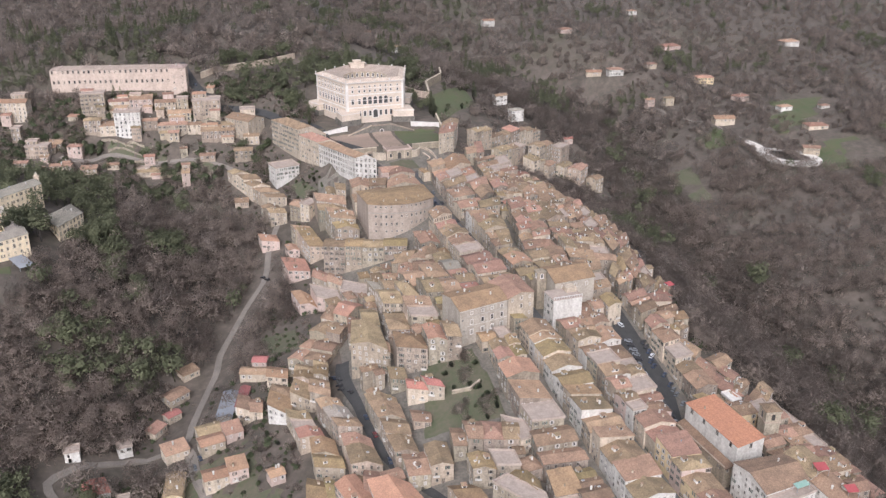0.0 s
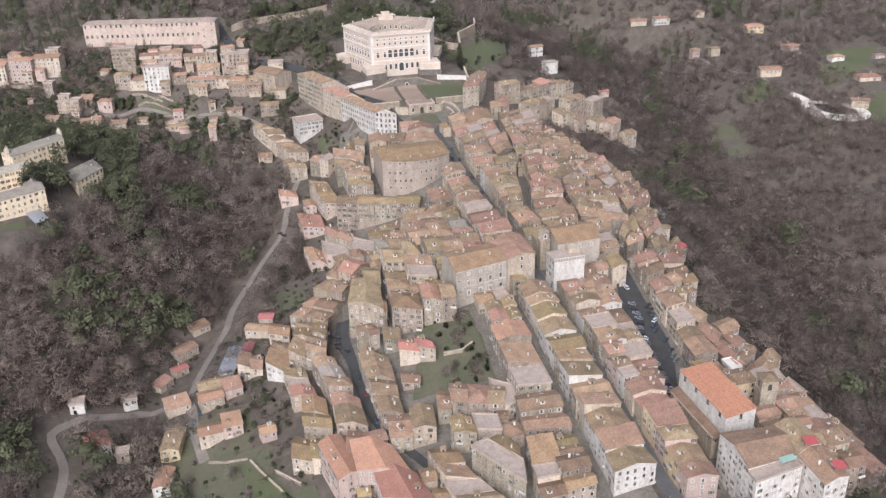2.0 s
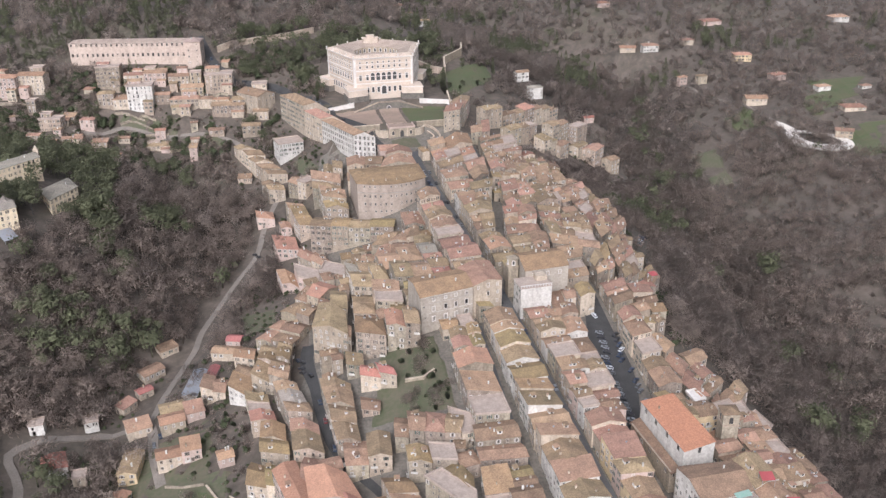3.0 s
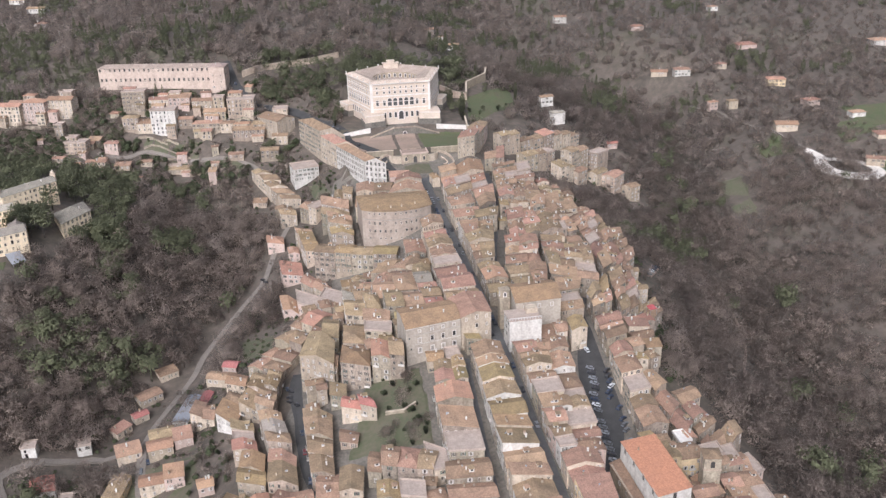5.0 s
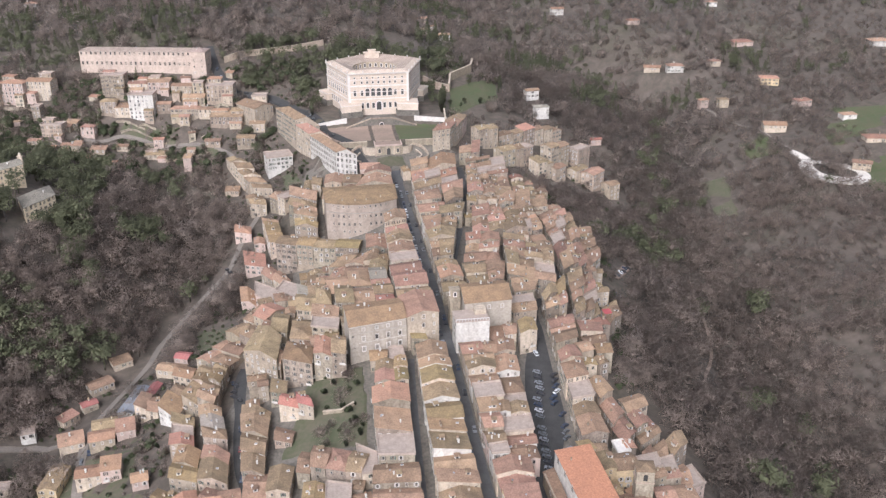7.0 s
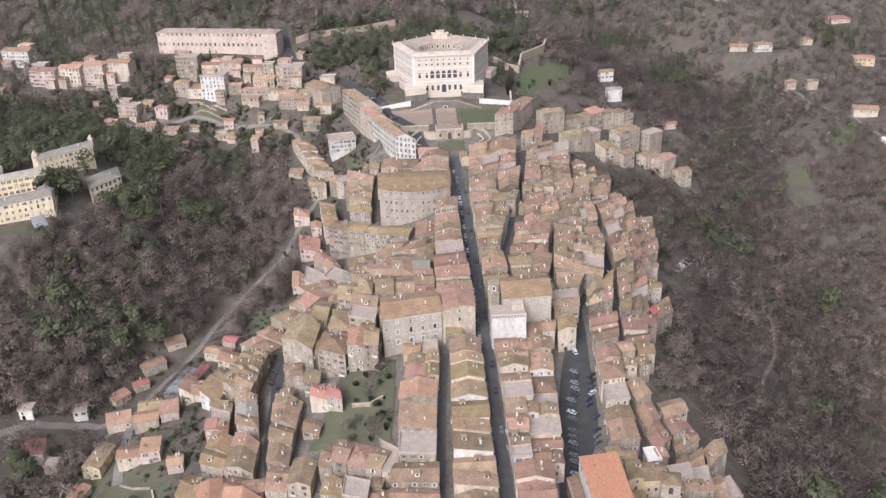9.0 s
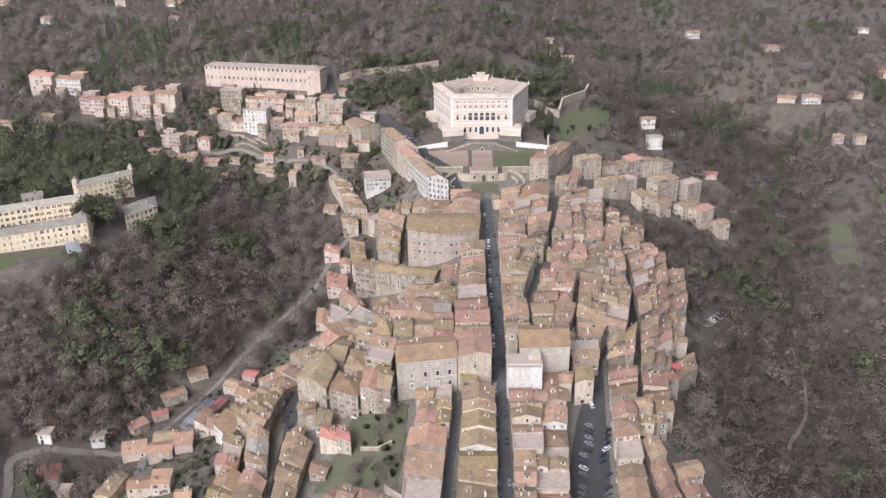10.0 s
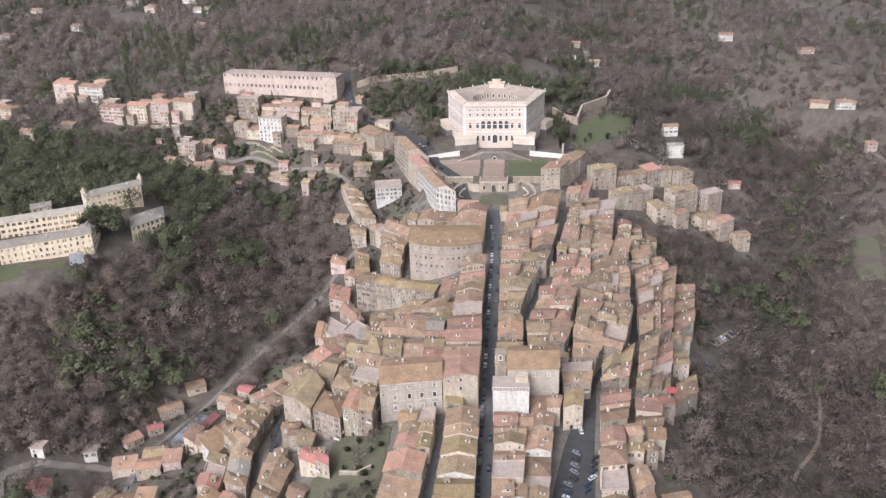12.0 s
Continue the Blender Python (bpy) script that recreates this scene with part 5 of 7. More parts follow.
block([(50, 424), (66, 428), (70, 446), (54, 440)], 2, 1, 10, 116, "u", walls=OLD, tiles=(0, 2))
def row_along(p, q, depth, nu, height, seed, tiles=(0, 0, 2), walls=OLD):
    """A row of houses whose fronts stand on the line from p to q."""
    p, q = Vector(p), Vector(q)
    d = (q - p).normalized()
    n = Vector((-d.y, d.x)) * depth
    block([tuple(p), tuple(q), tuple(q + n), tuple(p + n)], nu, 1, height, seed, "u", walls=walls, tiles=tiles)


for k, (p, q, depth, nu, up, tl_) in enumerate((
    ((90, 472), (112, 486), 10, 2, 9, (0,)), ((113, 487), (133, 501), 10, 2, 12, (3, 0)), ((134, 502), (151, 512), 10, 2, 11, (0,)),
    ((87, 443), (114, 459), 11, 3, 12, (0, 0, 1)), ((114, 442), (128, 450), 11, 2, 12, (0, 2)), ((131, 468), (150, 484), 11, 2, 13, (0,)),
    ((129, 446), (139, 454), 9, 1, 9, (2,)), ((157, 482), (169, 490), 10, 1, 17, (0,)), ((148, 456), (160, 465), 9, 1, 9, (0,)),
    ((161, 450), (173, 461), 12, 1, 14, (2,)), ((174, 447), (183, 452), 10, 1, 11, (0,)), ((72, 460), (88, 469), 11, 2, 13, (0,)))):
    row_along(p, q, depth, nu, up, 240 + k, tl_, (0, 1, 1, 2))

# ---- the great town palace by the street ----
def town_palace():
    """A broad grey palace: a blank western bay, three rows of framed windows and string courses."""
    rng = random.Random(5)
    quad, eave = [(-43.5, 179.5), (-16, 185), (-18, 206), (-45, 202)], 14.6
    top = house(quad, eave, rng, "u", "gable", 1, 8, (False, False, False, False), pitch=0.24, category="palace", name="town_palace", group="", label="large grey stone town palace with ochre tile roof")
    o = top.matrix_basis.translation
    a, b = Vector((quad[0][0] - o.x, quad[0][1] - o.y)), Vector((quad[1][0] - o.x, quad[1][1] - o.y))
    d = (b - a).normalized()
    out, turn, e = Vector((d.y, -d.x)), math.atan2(d.y, d.x), eave - o.z
    attic = opening_mesh("window", 1.3, 1.5, 0.22, fill=2, frame_mat=WHITE_STONE, leaf_mat=PALE_SHUTTER)
    noble = opening_mesh("window", 1.5, 2.5, 0.2, frame_mat=WHITE_STONE)
    closed = opening_mesh("window", 1.5, 2.4, 0.32, fill=2, frame_mat=WHITE_STONE, leaf_mat=PALE_SHUTTER)
    for column, s in enumerate((6.8, 13.2, 18.8, 24.6)):
        p = a + d * s
        for mesh, drop in ((attic, 3.2), (noble if column else closed, 8.6), (closed, 14.0)):
            shared("window", mesh, top, (p.x, p.y, e - drop), turn)
    for s, drop in ((1.6, 6.0), (2.4, 12.0)):
        p = a + d * s
        shared("window", WINDOWS[3], top, (p.x, p.y, e - drop), turn)
    for drop, proud in ((0.7, 0.35), (9.6, 0.18), (4.4, 0.12)):
        bm = bmesh.new()
        p, q = a + d * (0.1 if drop < 1 else 4.4), b - d * 0.1
        prism(bm, [tuple(p + out * proud), tuple(q + out * proud), tuple(q - out * 0.2), tuple(p - out * 0.2)], e - drop, e - drop + 0.35)
        part("string_course", bm, WINDOW_STONE, top, "pale stone string course")
    quad2 = [(-15.7, 185), (0, 188.3), (0, 211), (-17.7, 207)]
    house(quad2, 14.9, rng, "v", "gable", 2, 2, (True, True, False, False), pitch=0.24, kinds=(6, 8, 5), floor=4.6, step=4.2, label="pale plastered wing with a brown tile roof")


town_palace()
# the long row of tall houses below the rounded palace
for k, (p, q, up, tl_) in enumerate((((-80.5, 331), (-68, 325.5), -4.6, 0), ((-67.8, 325.4), (-58, 321.5), -4.0, 1), ((-57.8, 321.4), (-45, 316.8), -4.6, 0), ((-44.8, 316.7), (-31, 312.5), -3.6, 1))):
    d = (Vector(q) - Vector(p)).normalized()
    n = Vector((-d.y, d.x)) * 12.5
    house([p, q, tuple(Vector(q) + n), tuple(Vector(p) + n)], up, random.Random(860 + k), "u", "gable", tl_, (0, 1)[k % 2], (True, k == 3, False, k == 0), pitch=0.22, keep=0.95, floor=3.5, step=2.7, base_drop=4)


def rotunda():
    """A palace with a broad, gently rounded front."""
    cx, cy = -26.0, 352.0
    top = empty("rotunda_palace", (cx, cy, 0))
    base, e = -16.0, 16.6
    arc = [(cx + 38 * math.sin(a), 371.8 - 38 * math.cos(a)) for a in np.linspace(-0.62, 0.62, 15)]
    ring = [(x - cx, y - cy) for x, y in arc] + [(23, 15.5), (-23, 15.5)]
    bm = bmesh.new()
    prism(bm, ring, base, e)
    bmesh.ops.recalc_face_normals(bm, faces=bm.faces)
    part("wall", bm, WALL[9], top, "worn grey and pinkish plaster over stone")
    bm = bmesh.new()
    uv = bm.loops.layers.uv.new("UVMap")
    n = len(ring)
    for i in range(n):
        j = (i + 1) % n
        a, b = Vector(ring[i]) * 1.03, Vector(ring[j]) * 1.03
        slab(bm, uv, [(a.x, a.y, e), (b.x, b.y, e), (0.72 * b.x, 0.12 * b.y + 2, e + 2.3), (0.72 * a.x, 0.12 * a.y + 2, e + 2.3)], 0.25)
    bmesh.ops.remove_doubles(bm, verts=bm.verts, dist=0.002)
    part("roof", bm, TILE[1], top)
    bm = bmesh.new()
    uv = bm.loops.layers.uv.new("UVMap")
    slab(bm, uv, [(0.73 * x, 0.13 * y + 2, e + 2.25) for x, y in ring], 0.2)
    part("roof_crest", bm, TILE[1], top)
    bm = bmesh.new()
    for i in range(len(arc) - 1):
        a, b = Vector(ring[i]), Vector(ring[i + 1])
        d = (b - a).normalized()
        m = Vector((d.y, -d.x)) * 0.22
        prism(bm, [tuple(a + m), tuple(b + m), tuple(b - m), tuple(a - m)], e - 6.3, e - 5.9)
    part("string_course", bm, WINDOW_STONE, top)
    small = opening_mesh("window", 1.1, 1.7, 0.16)
    low = opening_mesh("window", 1.0, 1.2, 0.14)
    for i in range(1, len(arc) - 2):
        a, b = Vector(ring[i]), Vector(ring[i + 1])
        d = (b - a).normalized()
        p = (a + b) / 2
        for mesh, drop in ((low, 2.6), (small, 9.2), (small, 14.4), (low, 19.0)):
            if (i + int(drop)) % 7:
                shared("window", mesh, top, (p.x, p.y, e - drop), math.atan2(d.y, d.x))
    for x, y in ((-12, -12), (-4, -13.5), (3, -13), (12, -10), (16, 2), (-16, 0)):
        shared("chimney", CHIMNEY, top, (x, y, e + 0.9))
    tagged(top, "grey stone palace with a rounded front and ochre roof", "palace")


rotunda()


def church():
    """The parish church on the market street, its square tower beside it."""
    rng = random.Random(14)
    house([(33.3, 96), (34.5, 60), (48.5, 61.3), (48, 96.3)], -3.6, rng, "u", "shed", 8, 3, (1, True, False, False), pitch=0.15, kinds=(4,), dishes=False, name="church", category="church", label="white church with a fresh orange tile roof", group="", step=8, floor=20)
    house([(28.4, 94), (29.4, 60), (33.2, 60), (33.0, 94.5)], -12.5, rng, "u", "shed", 0, 1, (1, True, False, False), pitch=0.3, name="church_aisle", category="aisle", label="low church aisle with a brown lean-to tile roof", group="", step=6, floor=20, dishes=False, over=1.0)
    tower = empty("bell_tower", (64.5, 78.5, ground(64.5, 78.5) + 4.6), radians(-12))
    bm = bmesh.new()
    box(bm, -3.4, 3.4, -3.4, 3.4, -8, 18)
    part("shaft", bm, WALL[0], tower)
    bm = bmesh.new()
    box(bm, -3.7, 3.7, -3.7, 3.7, 12.2, 12.7)
    part("string_course", bm, WALL[1], tower)
    bm = bmesh.new()
    uv = bm.loops.layers.uv.new("UVMap")
    for k in range(4):
        a, b = math.pi / 2 * k - 3 * math.pi / 4, math.pi / 2 * (k + 1) - 3 * math.pi / 4
        slab(bm, uv, [(5.4 * math.cos(a), 5.4 * math.sin(a), 18), (5.4 * math.cos(b), 5.4 * math.sin(b), 18), (0, 0, 19.6)], 0.2)
    bmesh.ops.remove_doubles(bm, verts=bm.verts, dist=0.002)
    part("roof", bm, TILE[0], tower)
    # The dark pane paints the shade of the open bell chamber.
    arch = arch_mesh("bell_opening", 1.7, 3.2, mats=(WALL[1], GLASS_AND_HOLLOW))
    for k in range(4):
        a = math.pi / 2 * k
        shared("bell_opening", arch, tower, (3.42 * math.sin(a), -3.42 * math.cos(a), 13.4), a)
    tagged(tower, "square grey stone bell tower with arched openings", "bell tower")


church()

# the terrace house and oratory on the main street
def terrace_house():
    top = empty("terrace_house", (14, 184.6, ground(10, 186)))
    h = 16.2
    bm = bmesh.new()
    box(bm, -7, 9, -5.5, 6, -3, h)
    part("wall", bm, WALL[3], top, "stained pale plastered wall")
    bm = bmesh.new()
    box(bm, -7.3, 9.3, -5.8, 6.3, h, h + 0.35)
    part("terrace_floor", bm, TERRACE, top)
    for k in range(12):
        bm = bmesh.new()
        x = -6.9 + 16 * k / 11.2
        box(bm, x - 0.12, x + 0.12, -5.6, -5.4, h + 0.35, h + 1.4)
        part("baluster", bm, WHITE_STONE, top)
    bm = bmesh.new()
    box(bm, -7.1, 9.1, -5.7, -5.3, h + 1.4, h + 1.6)
    part("rail", bm, WHITE_STONE, top)
    r = random.Random(6)
    add_windows(top, (-7, 6), (-7, -5.5), 0, h, r, 0.8, floor=3.6, pitch=3.2)
    hut = bmesh.new()
    box(hut, 3.0, 8.5, 0.5, 5.5, h + 0.35, h + 2.9)
    part("roof_hut", hut, WALL[2], top)
    tagged(top, "pale stained terrace house with a stone balustrade", "house", "town houses")
    tower = empty("small_tower", (10.0, 203, ground(10, 200)))
    bm = bmesh.new()
    box(bm, -2.6, 2.6, -2.6, 2.6, -3, 17)
    box(bm, -2.9, 2.9, -2.9, 2.9, 17, 17.5)
    box(bm, -2.2, 2.2, -2.2, 2.2, 17.5, 21)
    box(bm, -2.6, 2.6, -2.6, 2.6, 21, 21.5)
    part("shaft", bm, WALL[1], tower)
    arch = arch_mesh("opening", 1.2, 2.2, mats=(WHITE_STONE, GLASS_AND_HOLLOW))
    for k in (0, 3):
        a = math.pi / 2 * k
        shared("opening", arch, tower, (2.22 * math.sin(a), -2.22 * math.cos(a), 18.2), a)
    tagged(tower, "slender pale stone tower above the roofs", "tower")


terrace_house()
rng = random.Random(17)
oratory = house([(13.2, 191), (36.6, 192.2), (37, 213.5), (13.6, 212.5)], 16.6, rng, "u", "gable", 1, 8, (False, True, False, False), pitch=0.32, name="oratory", label="tall grey oratory with an ochre tile roof", group="", category="chapel", step=6.5, floor=20)
for x in (17.2, 24.6, 31.2):
    o = oratory.matrix_basis.translation
    for side in (-0.75, 0.75):
        shared("window", WINDOWS[6], oratory, (x + side - o.x, 191.1 + (x - 13.2) * 0.052 - o.y, 12.6 - o.z))
# pink apartment house at the town's lower end
for quad, up, tl in (([(-117, 92), (-107, 95), (-112, 121), (-122, 117)], 13, 6), ([(-109, 92), (-88, 82), (-93, 104), (-109, 112)], 12, 6), ([(-102, 74), (-82, 60), (-87, 84), (-103, 92)], 12, 6)):
    house(quad, ground(sum(p[0] for p in quad) / 4, sum(p[1] for p in quad) / 4) + up, random.Random(up * 7), "v", "gable", tl, 4, (True, True, False, True), pitch=0.3, label="pink plastered apartment house with salmon tile roof", group="apartment houses", name="apartment_house", category="apartments")
block([(-133, 122), (-120, 114), (-120, 128), (-130, 136)], 2, 1, 8, 52, "u", tiles=(1, 0), walls=(2, 1))
# white courtyard house at the lower right end of the town
for quad, up, rf, tl in (([(27, 25), (48, 28.4), (48.3, 32.8), (27.2, 30.8)], -6.2, "flat", 2), ([(27.2, 31), (48.3, 33), (50, 50.5), (27.6, 52.5)], -4.2, "gable", 0), ([(48.7, 16), (60, 18), (61, 36), (49.2, 33)], -4.8, "gable", 2), ([(49.3, 33.2), (61, 36.2), (61, 52), (50.3, 50.5)], -3.6, "gable", 0)):
    house(quad, up, random.Random(tl + 31), "u" if quad[0][0] < 40 else "v", rf, tl, 3, (True, True, False, True), pitch=0.26, label="white plastered courtyard house with " + ("a flat roof terrace" if rf == "flat" else "a brown tile roof"), group="courtyard wings", name="courtyard_house")
RED_CLOTH = material("faded_red_awning_cloth", (0.42, 0.09, 0.09), (0.33, 0.07, 0.07), bump=0.1, big=0.4, fine=1.5)
GREEN_CLOTH = material("pale_green_awning_cloth", (0.22, 0.36, 0.28), (0.30, 0.38, 0.32), bump=0.1, big=0.6, fine=2.0)


def awning(x, y, z, w, d, cloth, words, turn=0.0):
    """A cloth sunshade on four posts over a roof terrace."""
    top = empty("awning", (x, y, z), radians(turn))
    for u in (-1, 1):
        for v in (-1, 1):
            bm = bmesh.new()
            box(bm, u * (w / 2 - 0.15) - 0.06, u * (w / 2 - 0.15) + 0.06, v * (d / 2 - 0.15) - 0.06, v * (d / 2 - 0.15) + 0.06, -3.2, 0.2)
            part("post", bm, METAL, top)
    bm = bmesh.new()
    prism(bm, [(-w / 2, -d / 2), (w / 2, -d / 2), (w / 2, d / 2), (-w / 2, d / 2)], [-0.1, -0.1, 0.5, 0.5], [0.0, 0.0, 0.6, 0.6])
    part("cloth", bm, cloth, top)
    tagged(top, words, "awning")


awning(54.5, 34.6, -0.4, 5.0, 4.4, RED_CLOTH, "faded red cloth awning over a roof terrace", -12)
awning(43, 31, -3.6, 6.5, 2.6, GREEN_CLOTH, "pale green cloth awning on a roof terrace", 6)
awning(57, 20.5, -1.4, 4.6, 4.0, RED_CLOTH, "faded red cloth awning over a roof terrace", -12)
awning(88.5, 200, 1.2, 4.2, 4.2, RED_CLOTH, "dark red cloth awning on a house corner", 10)


# more houses closing the gaps between the rows
block([(51.5, 54), (61, 54), (61.5, 70), (51.5, 69)], 1, 2, 14, 130, "u", walls=(1, 2), tiles=(0, 2))
block([(-128, 164), (-117, 160), (-120, 188), (-130, 192)], 1, 3, 7, 131, "v", walls=(2, 1, 0), tiles=(0, 3, 1))
block([(-152, 212), (-140, 206), (-138, 218), (-150, 224)], 2, 1, 6, 132, "u", walls=(2, 1), tiles=(2, 0))
block([(-134, 228), (-124, 222), (-122, 232), (-132, 238)], 1, 1, 6, 133, "u", walls=(2,), tiles=(3,))
block([(-118, 112), (-104, 104), (-102, 119), (-114, 126)], 2, 1, 9, 134, "u", walls=(0, 1), tiles=(0, 2))
block([(-44, 101), (-37.5, 102), (-37.5, 114), (-45, 121)], 1, 1, 8, 135, "v", walls=(2,), tiles=(2,))
block([(91.5, 112), (102, 121), (103, 131), (92.5, 124)], 1, 1, 8, 136, "u", walls=(1,), tiles=(0,))
block([(87, 93), (101, 99), (100, 111), (90, 107)], 2, 1, 7, 147, "u", walls=(4, 3), tiles=(2, 3))
block([(70, 86), (86, 90), (87, 104), (70, 100)], 2, 2, 10, 148, "u", walls=(1, 2), tiles=(2, 0))
block([(52, 90), (68, 90), (67, 101), (53, 101)], 2, 1, 12, 149, "u", walls=(5,), tiles=(0,))
block([(-84, 196), (-77, 190), (-75, 200), (-80, 206)], 1, 1, 10, 137, "u", walls=(0,), tiles=(0,))
block([(44, 218), (55, 219), (62, 236), (46, 236)], 1, 2, 9, 139, "u", walls=OLD, tiles=(0, 2))
block([(20, 316), (34, 318), (38, 332), (22, 328)], 2, 1, 10, 140, "u", walls=OLD, tiles=(0, 2))
block([(60, 336), (84, 348), (88, 366), (66, 354)], 2, 1, 9, 141, "u", walls=OLD, tiles=(0, 2))
block([(-50, 280), (-22, 276), (-20, 290), (-30, 296)], 3, 1, 8, 142, "u", walls=OLD, tiles=(0,))
block([(-27, 297), (-15, 294), (-13, 318), (-25, 320)], 1, 2, 8, 143, "u", walls=OLD, tiles=(0, 0, 2))
block([(-50, 369), (-30, 369), (-20, 398), (-46, 402)], 2, 2, 9, 144, "u", walls=OLD, tiles=(0, 2))
block([(-100, 424), (-88, 420), (-92, 438), (-104, 442)], 1, 2, 8, 145, "u", walls=OLD, tiles=(0,))
block([(-22, 400), (-8, 400), (-10, 412), (-22, 414)], 1, 1, 7, 146, "u", walls=(4,), tiles=(2,))


def in_quad(p, quad, margin):
    """True where the point lies in the plot or nearer to it than the margin."""
    for i in range(4):
        a, b = quad[i], quad[(i + 1) % 4]
        dx, dy = b[0] - a[0], b[1] - a[1]
        if (dx * (p[1] - a[1]) - dy * (p[0] - a[0])) / max(math.hypot(dx, dy), 1e-6) < -margin:
            return False
    return True


def near_line(p, line, reach):
    for a, b in zip(line, line[1:]):
        dx, dy = b[0] - a[0], b[1] - a[1]
        t = min(max(((p[0] - a[0]) * dx + (p[1] - a[1]) * dy) / (dx * dx + dy * dy), 0), 1)
        if math.hypot(p[0] - a[0] - t * dx, p[1] - a[1] - t * dy) < reach:
            return True
    return False


def infill(tries, most, seed):
    """Small low houses in the leftover yards between the rows."""
    rng = random.Random(seed)
    made = 0
    for _ in range(tries):
        if made >= most:
            break
        y = rng.uniform(60, 410)
        x = rng.uniform(edge_x(TOWN_WEST, y) + 14, edge_x(TOWN_EAST, y) - 3)
        w, d, a = rng.uniform(4.5, 9.5), rng.uniform(5, 10), radians(rng.choice((-10, 0, 0, 8, 90)) + rng.uniform(-8, 8))
        if -82 < x < -34 and 118 < y < 184 or y > 366 and -60 < x < -20 or -88 < x < 0 and 296 < y < 368 or x < -110 and y < 170:
            continue
        c, s = math.cos(a), math.sin(a)
        quad = [(x + u * c - v * s, y + u * s + v * c) for u, v in ((-w / 2, -d / 2), (w / 2, -d / 2), (w / 2, d / 2), (-w / 2, d / 2))]
        probe = quad + [tuple((Vector(quad[i]) + Vector(quad[i - 1])) / 2) for i in range(4)] + [(x, y)]
        close = [q for q in PLOTS if abs(q[0][0][0] - x) < 50 and abs(q[0][0][1] - y) < 60]
        if not close or any(in_quad(p, q[0], -0.5) for p in probe for q in close) or any(in_quad(p, quad, -0.5) for q in close for p in q[0]):
            continue
        if any(near_line(p, MAIN, 3.8) or near_line(p, PIAZZA[:3], 4) or near_line(p, PIAZZA[2:6], 8) or near_line(p, PIAZZA[5:], 2.6) or near_line(p, LOWER, 3.6) or near_line(p, LANE_M, 2) or near_line(p, UP_LANE, 2) for p in probe):
            continue
        if not any(in_quad((x, y), q[0], 9) for q in close):
            continue
        house(quad, ground(x, y) + rng.uniform(6, 10), rng, rng.choice("uv"), rng.choice(("gable", "gable", "shed", "hip")), rng.choice((0, 0, 0, 1, 2, 3)), rng.choice((0, 1, 1, 2)), (True, False, False, True), keep=0.6, joined=True, dishes=False)
        made += 1


block([(-86, 420), (-75, 403), (-67, 410), (-78, 429)], 2, 1, 10, 155, "u", walls=(1, 2), tiles=(0, 2))
block([(-62, 404), (-50, 396), (-48, 410), (-60, 418)], 2, 1, 9, 156, "u", walls=(1, 2), tiles=(0,))
infill(9000, 110, 77)


# a low house with a bright white sheet roof beside the market street
white_house = house([(62.5, 101.5), (68, 103), (67, 110.5), (62.5, 110)], ground(65, 106) + 9, random.Random(91), "v", "flat", 0, 2, (True, True, False, True), label="low plastered house with a white flat roof", joined=True)
for piece in white_house.children:
    if piece.name.startswith("roof"):
        piece.data.materials[0] = WHITE_STONE


def town_paving():
    """Worn paving under the whole old town, between and behind the houses."""
    bm = bmesh.new()
    rows = []
    y = 40.0
    while y <= 446:
        west, east = edge_x(TOWN_WEST, y) + 16, edge_x(TOWN_EAST, y) - 2
        if y < 130:
            west = max(west, -118)
        rows.append([bm.verts.new((west + (east - west) * i / 40, y, ground(west + (east - west) * i / 40, y) + (0.06 if 0 < i < 40 else -0.6))) for i in range(41)])
        y += 5
    for r, q in zip(rows, rows[1:]):
        for i in range(40):
            bm.faces.new((r[i], r[i + 1], q[i + 1], q[i]))
    tagged(mesh_object("pavement", bm, ALLEY), "worn grey paving of alleys and yards", "paving", kind="structure")


town_paving()


# ---- stables and houses on the hill west of the palace ----
rng = random.Random(8)
house([(-246, 630), (-138, 606), (-135, 622), (-243, 646)], 58.5, rng, "u", "hip", 7, 7, (2, True, False, True), pitch=0.28, keep=1.0, name="stables", category="stables", windows_far=False, kinds=(4,), floor=8.5, group="", label="long pinkish former stables with rows of windows", step=4.2)
house([(-151, 603), (-138, 600), (-135, 616), (-148, 619)], 60.0, rng, "u", "hip", 7, 7, (True, True, False, True), pitch=0.28, name="stables_tower", category="pavilion", label="square pinkish corner pavilion of the stables", group="", floor=5.2, step=4.2)
for k, (x, y, w, d, h, wl_, tl_, rf) in enumerate(HILL):
    lean = -8 if x > -230 else -14
    lone_house(x, y, w, d, h * 0.92, 300 + k, lean, tl_, wl_, rf, floor=3.3, step=2.9, keep=0.95, kinds=(5, 6, 8, 1))
    if w >= 16 and y < 700:
        side = 1 if k % 2 else -1
        lone_house(x + side * w * 0.2, y + d * 0.75, w * 0.5, d * 0.6, h * (1.12 if k % 3 else 0.98), 1300 + k, lean, (2, 3, 0)[k % 3], (4, 2, 1)[k % 3], ("gable", "hip", "flat")[k % 3], floor=3.3, step=2.9, keep=0.9, kinds=(5, 6, 8), label="taller rear wing of a hillside house")
        lone_house(x - side * w * 0.28, y - 4.2, w * 0.36, 4.4, h * 0.5, 1400 + k, lean, (0, 2, 2)[k % 3], (1, 2, 4)[k % 3], "shed", floor=3.2, step=2.8, keep=0.8, label="low front annexe of a hillside house")
lone_house(-90, 540, 18, 26, 12, 350, 36, 2, 2, "gable", "v")
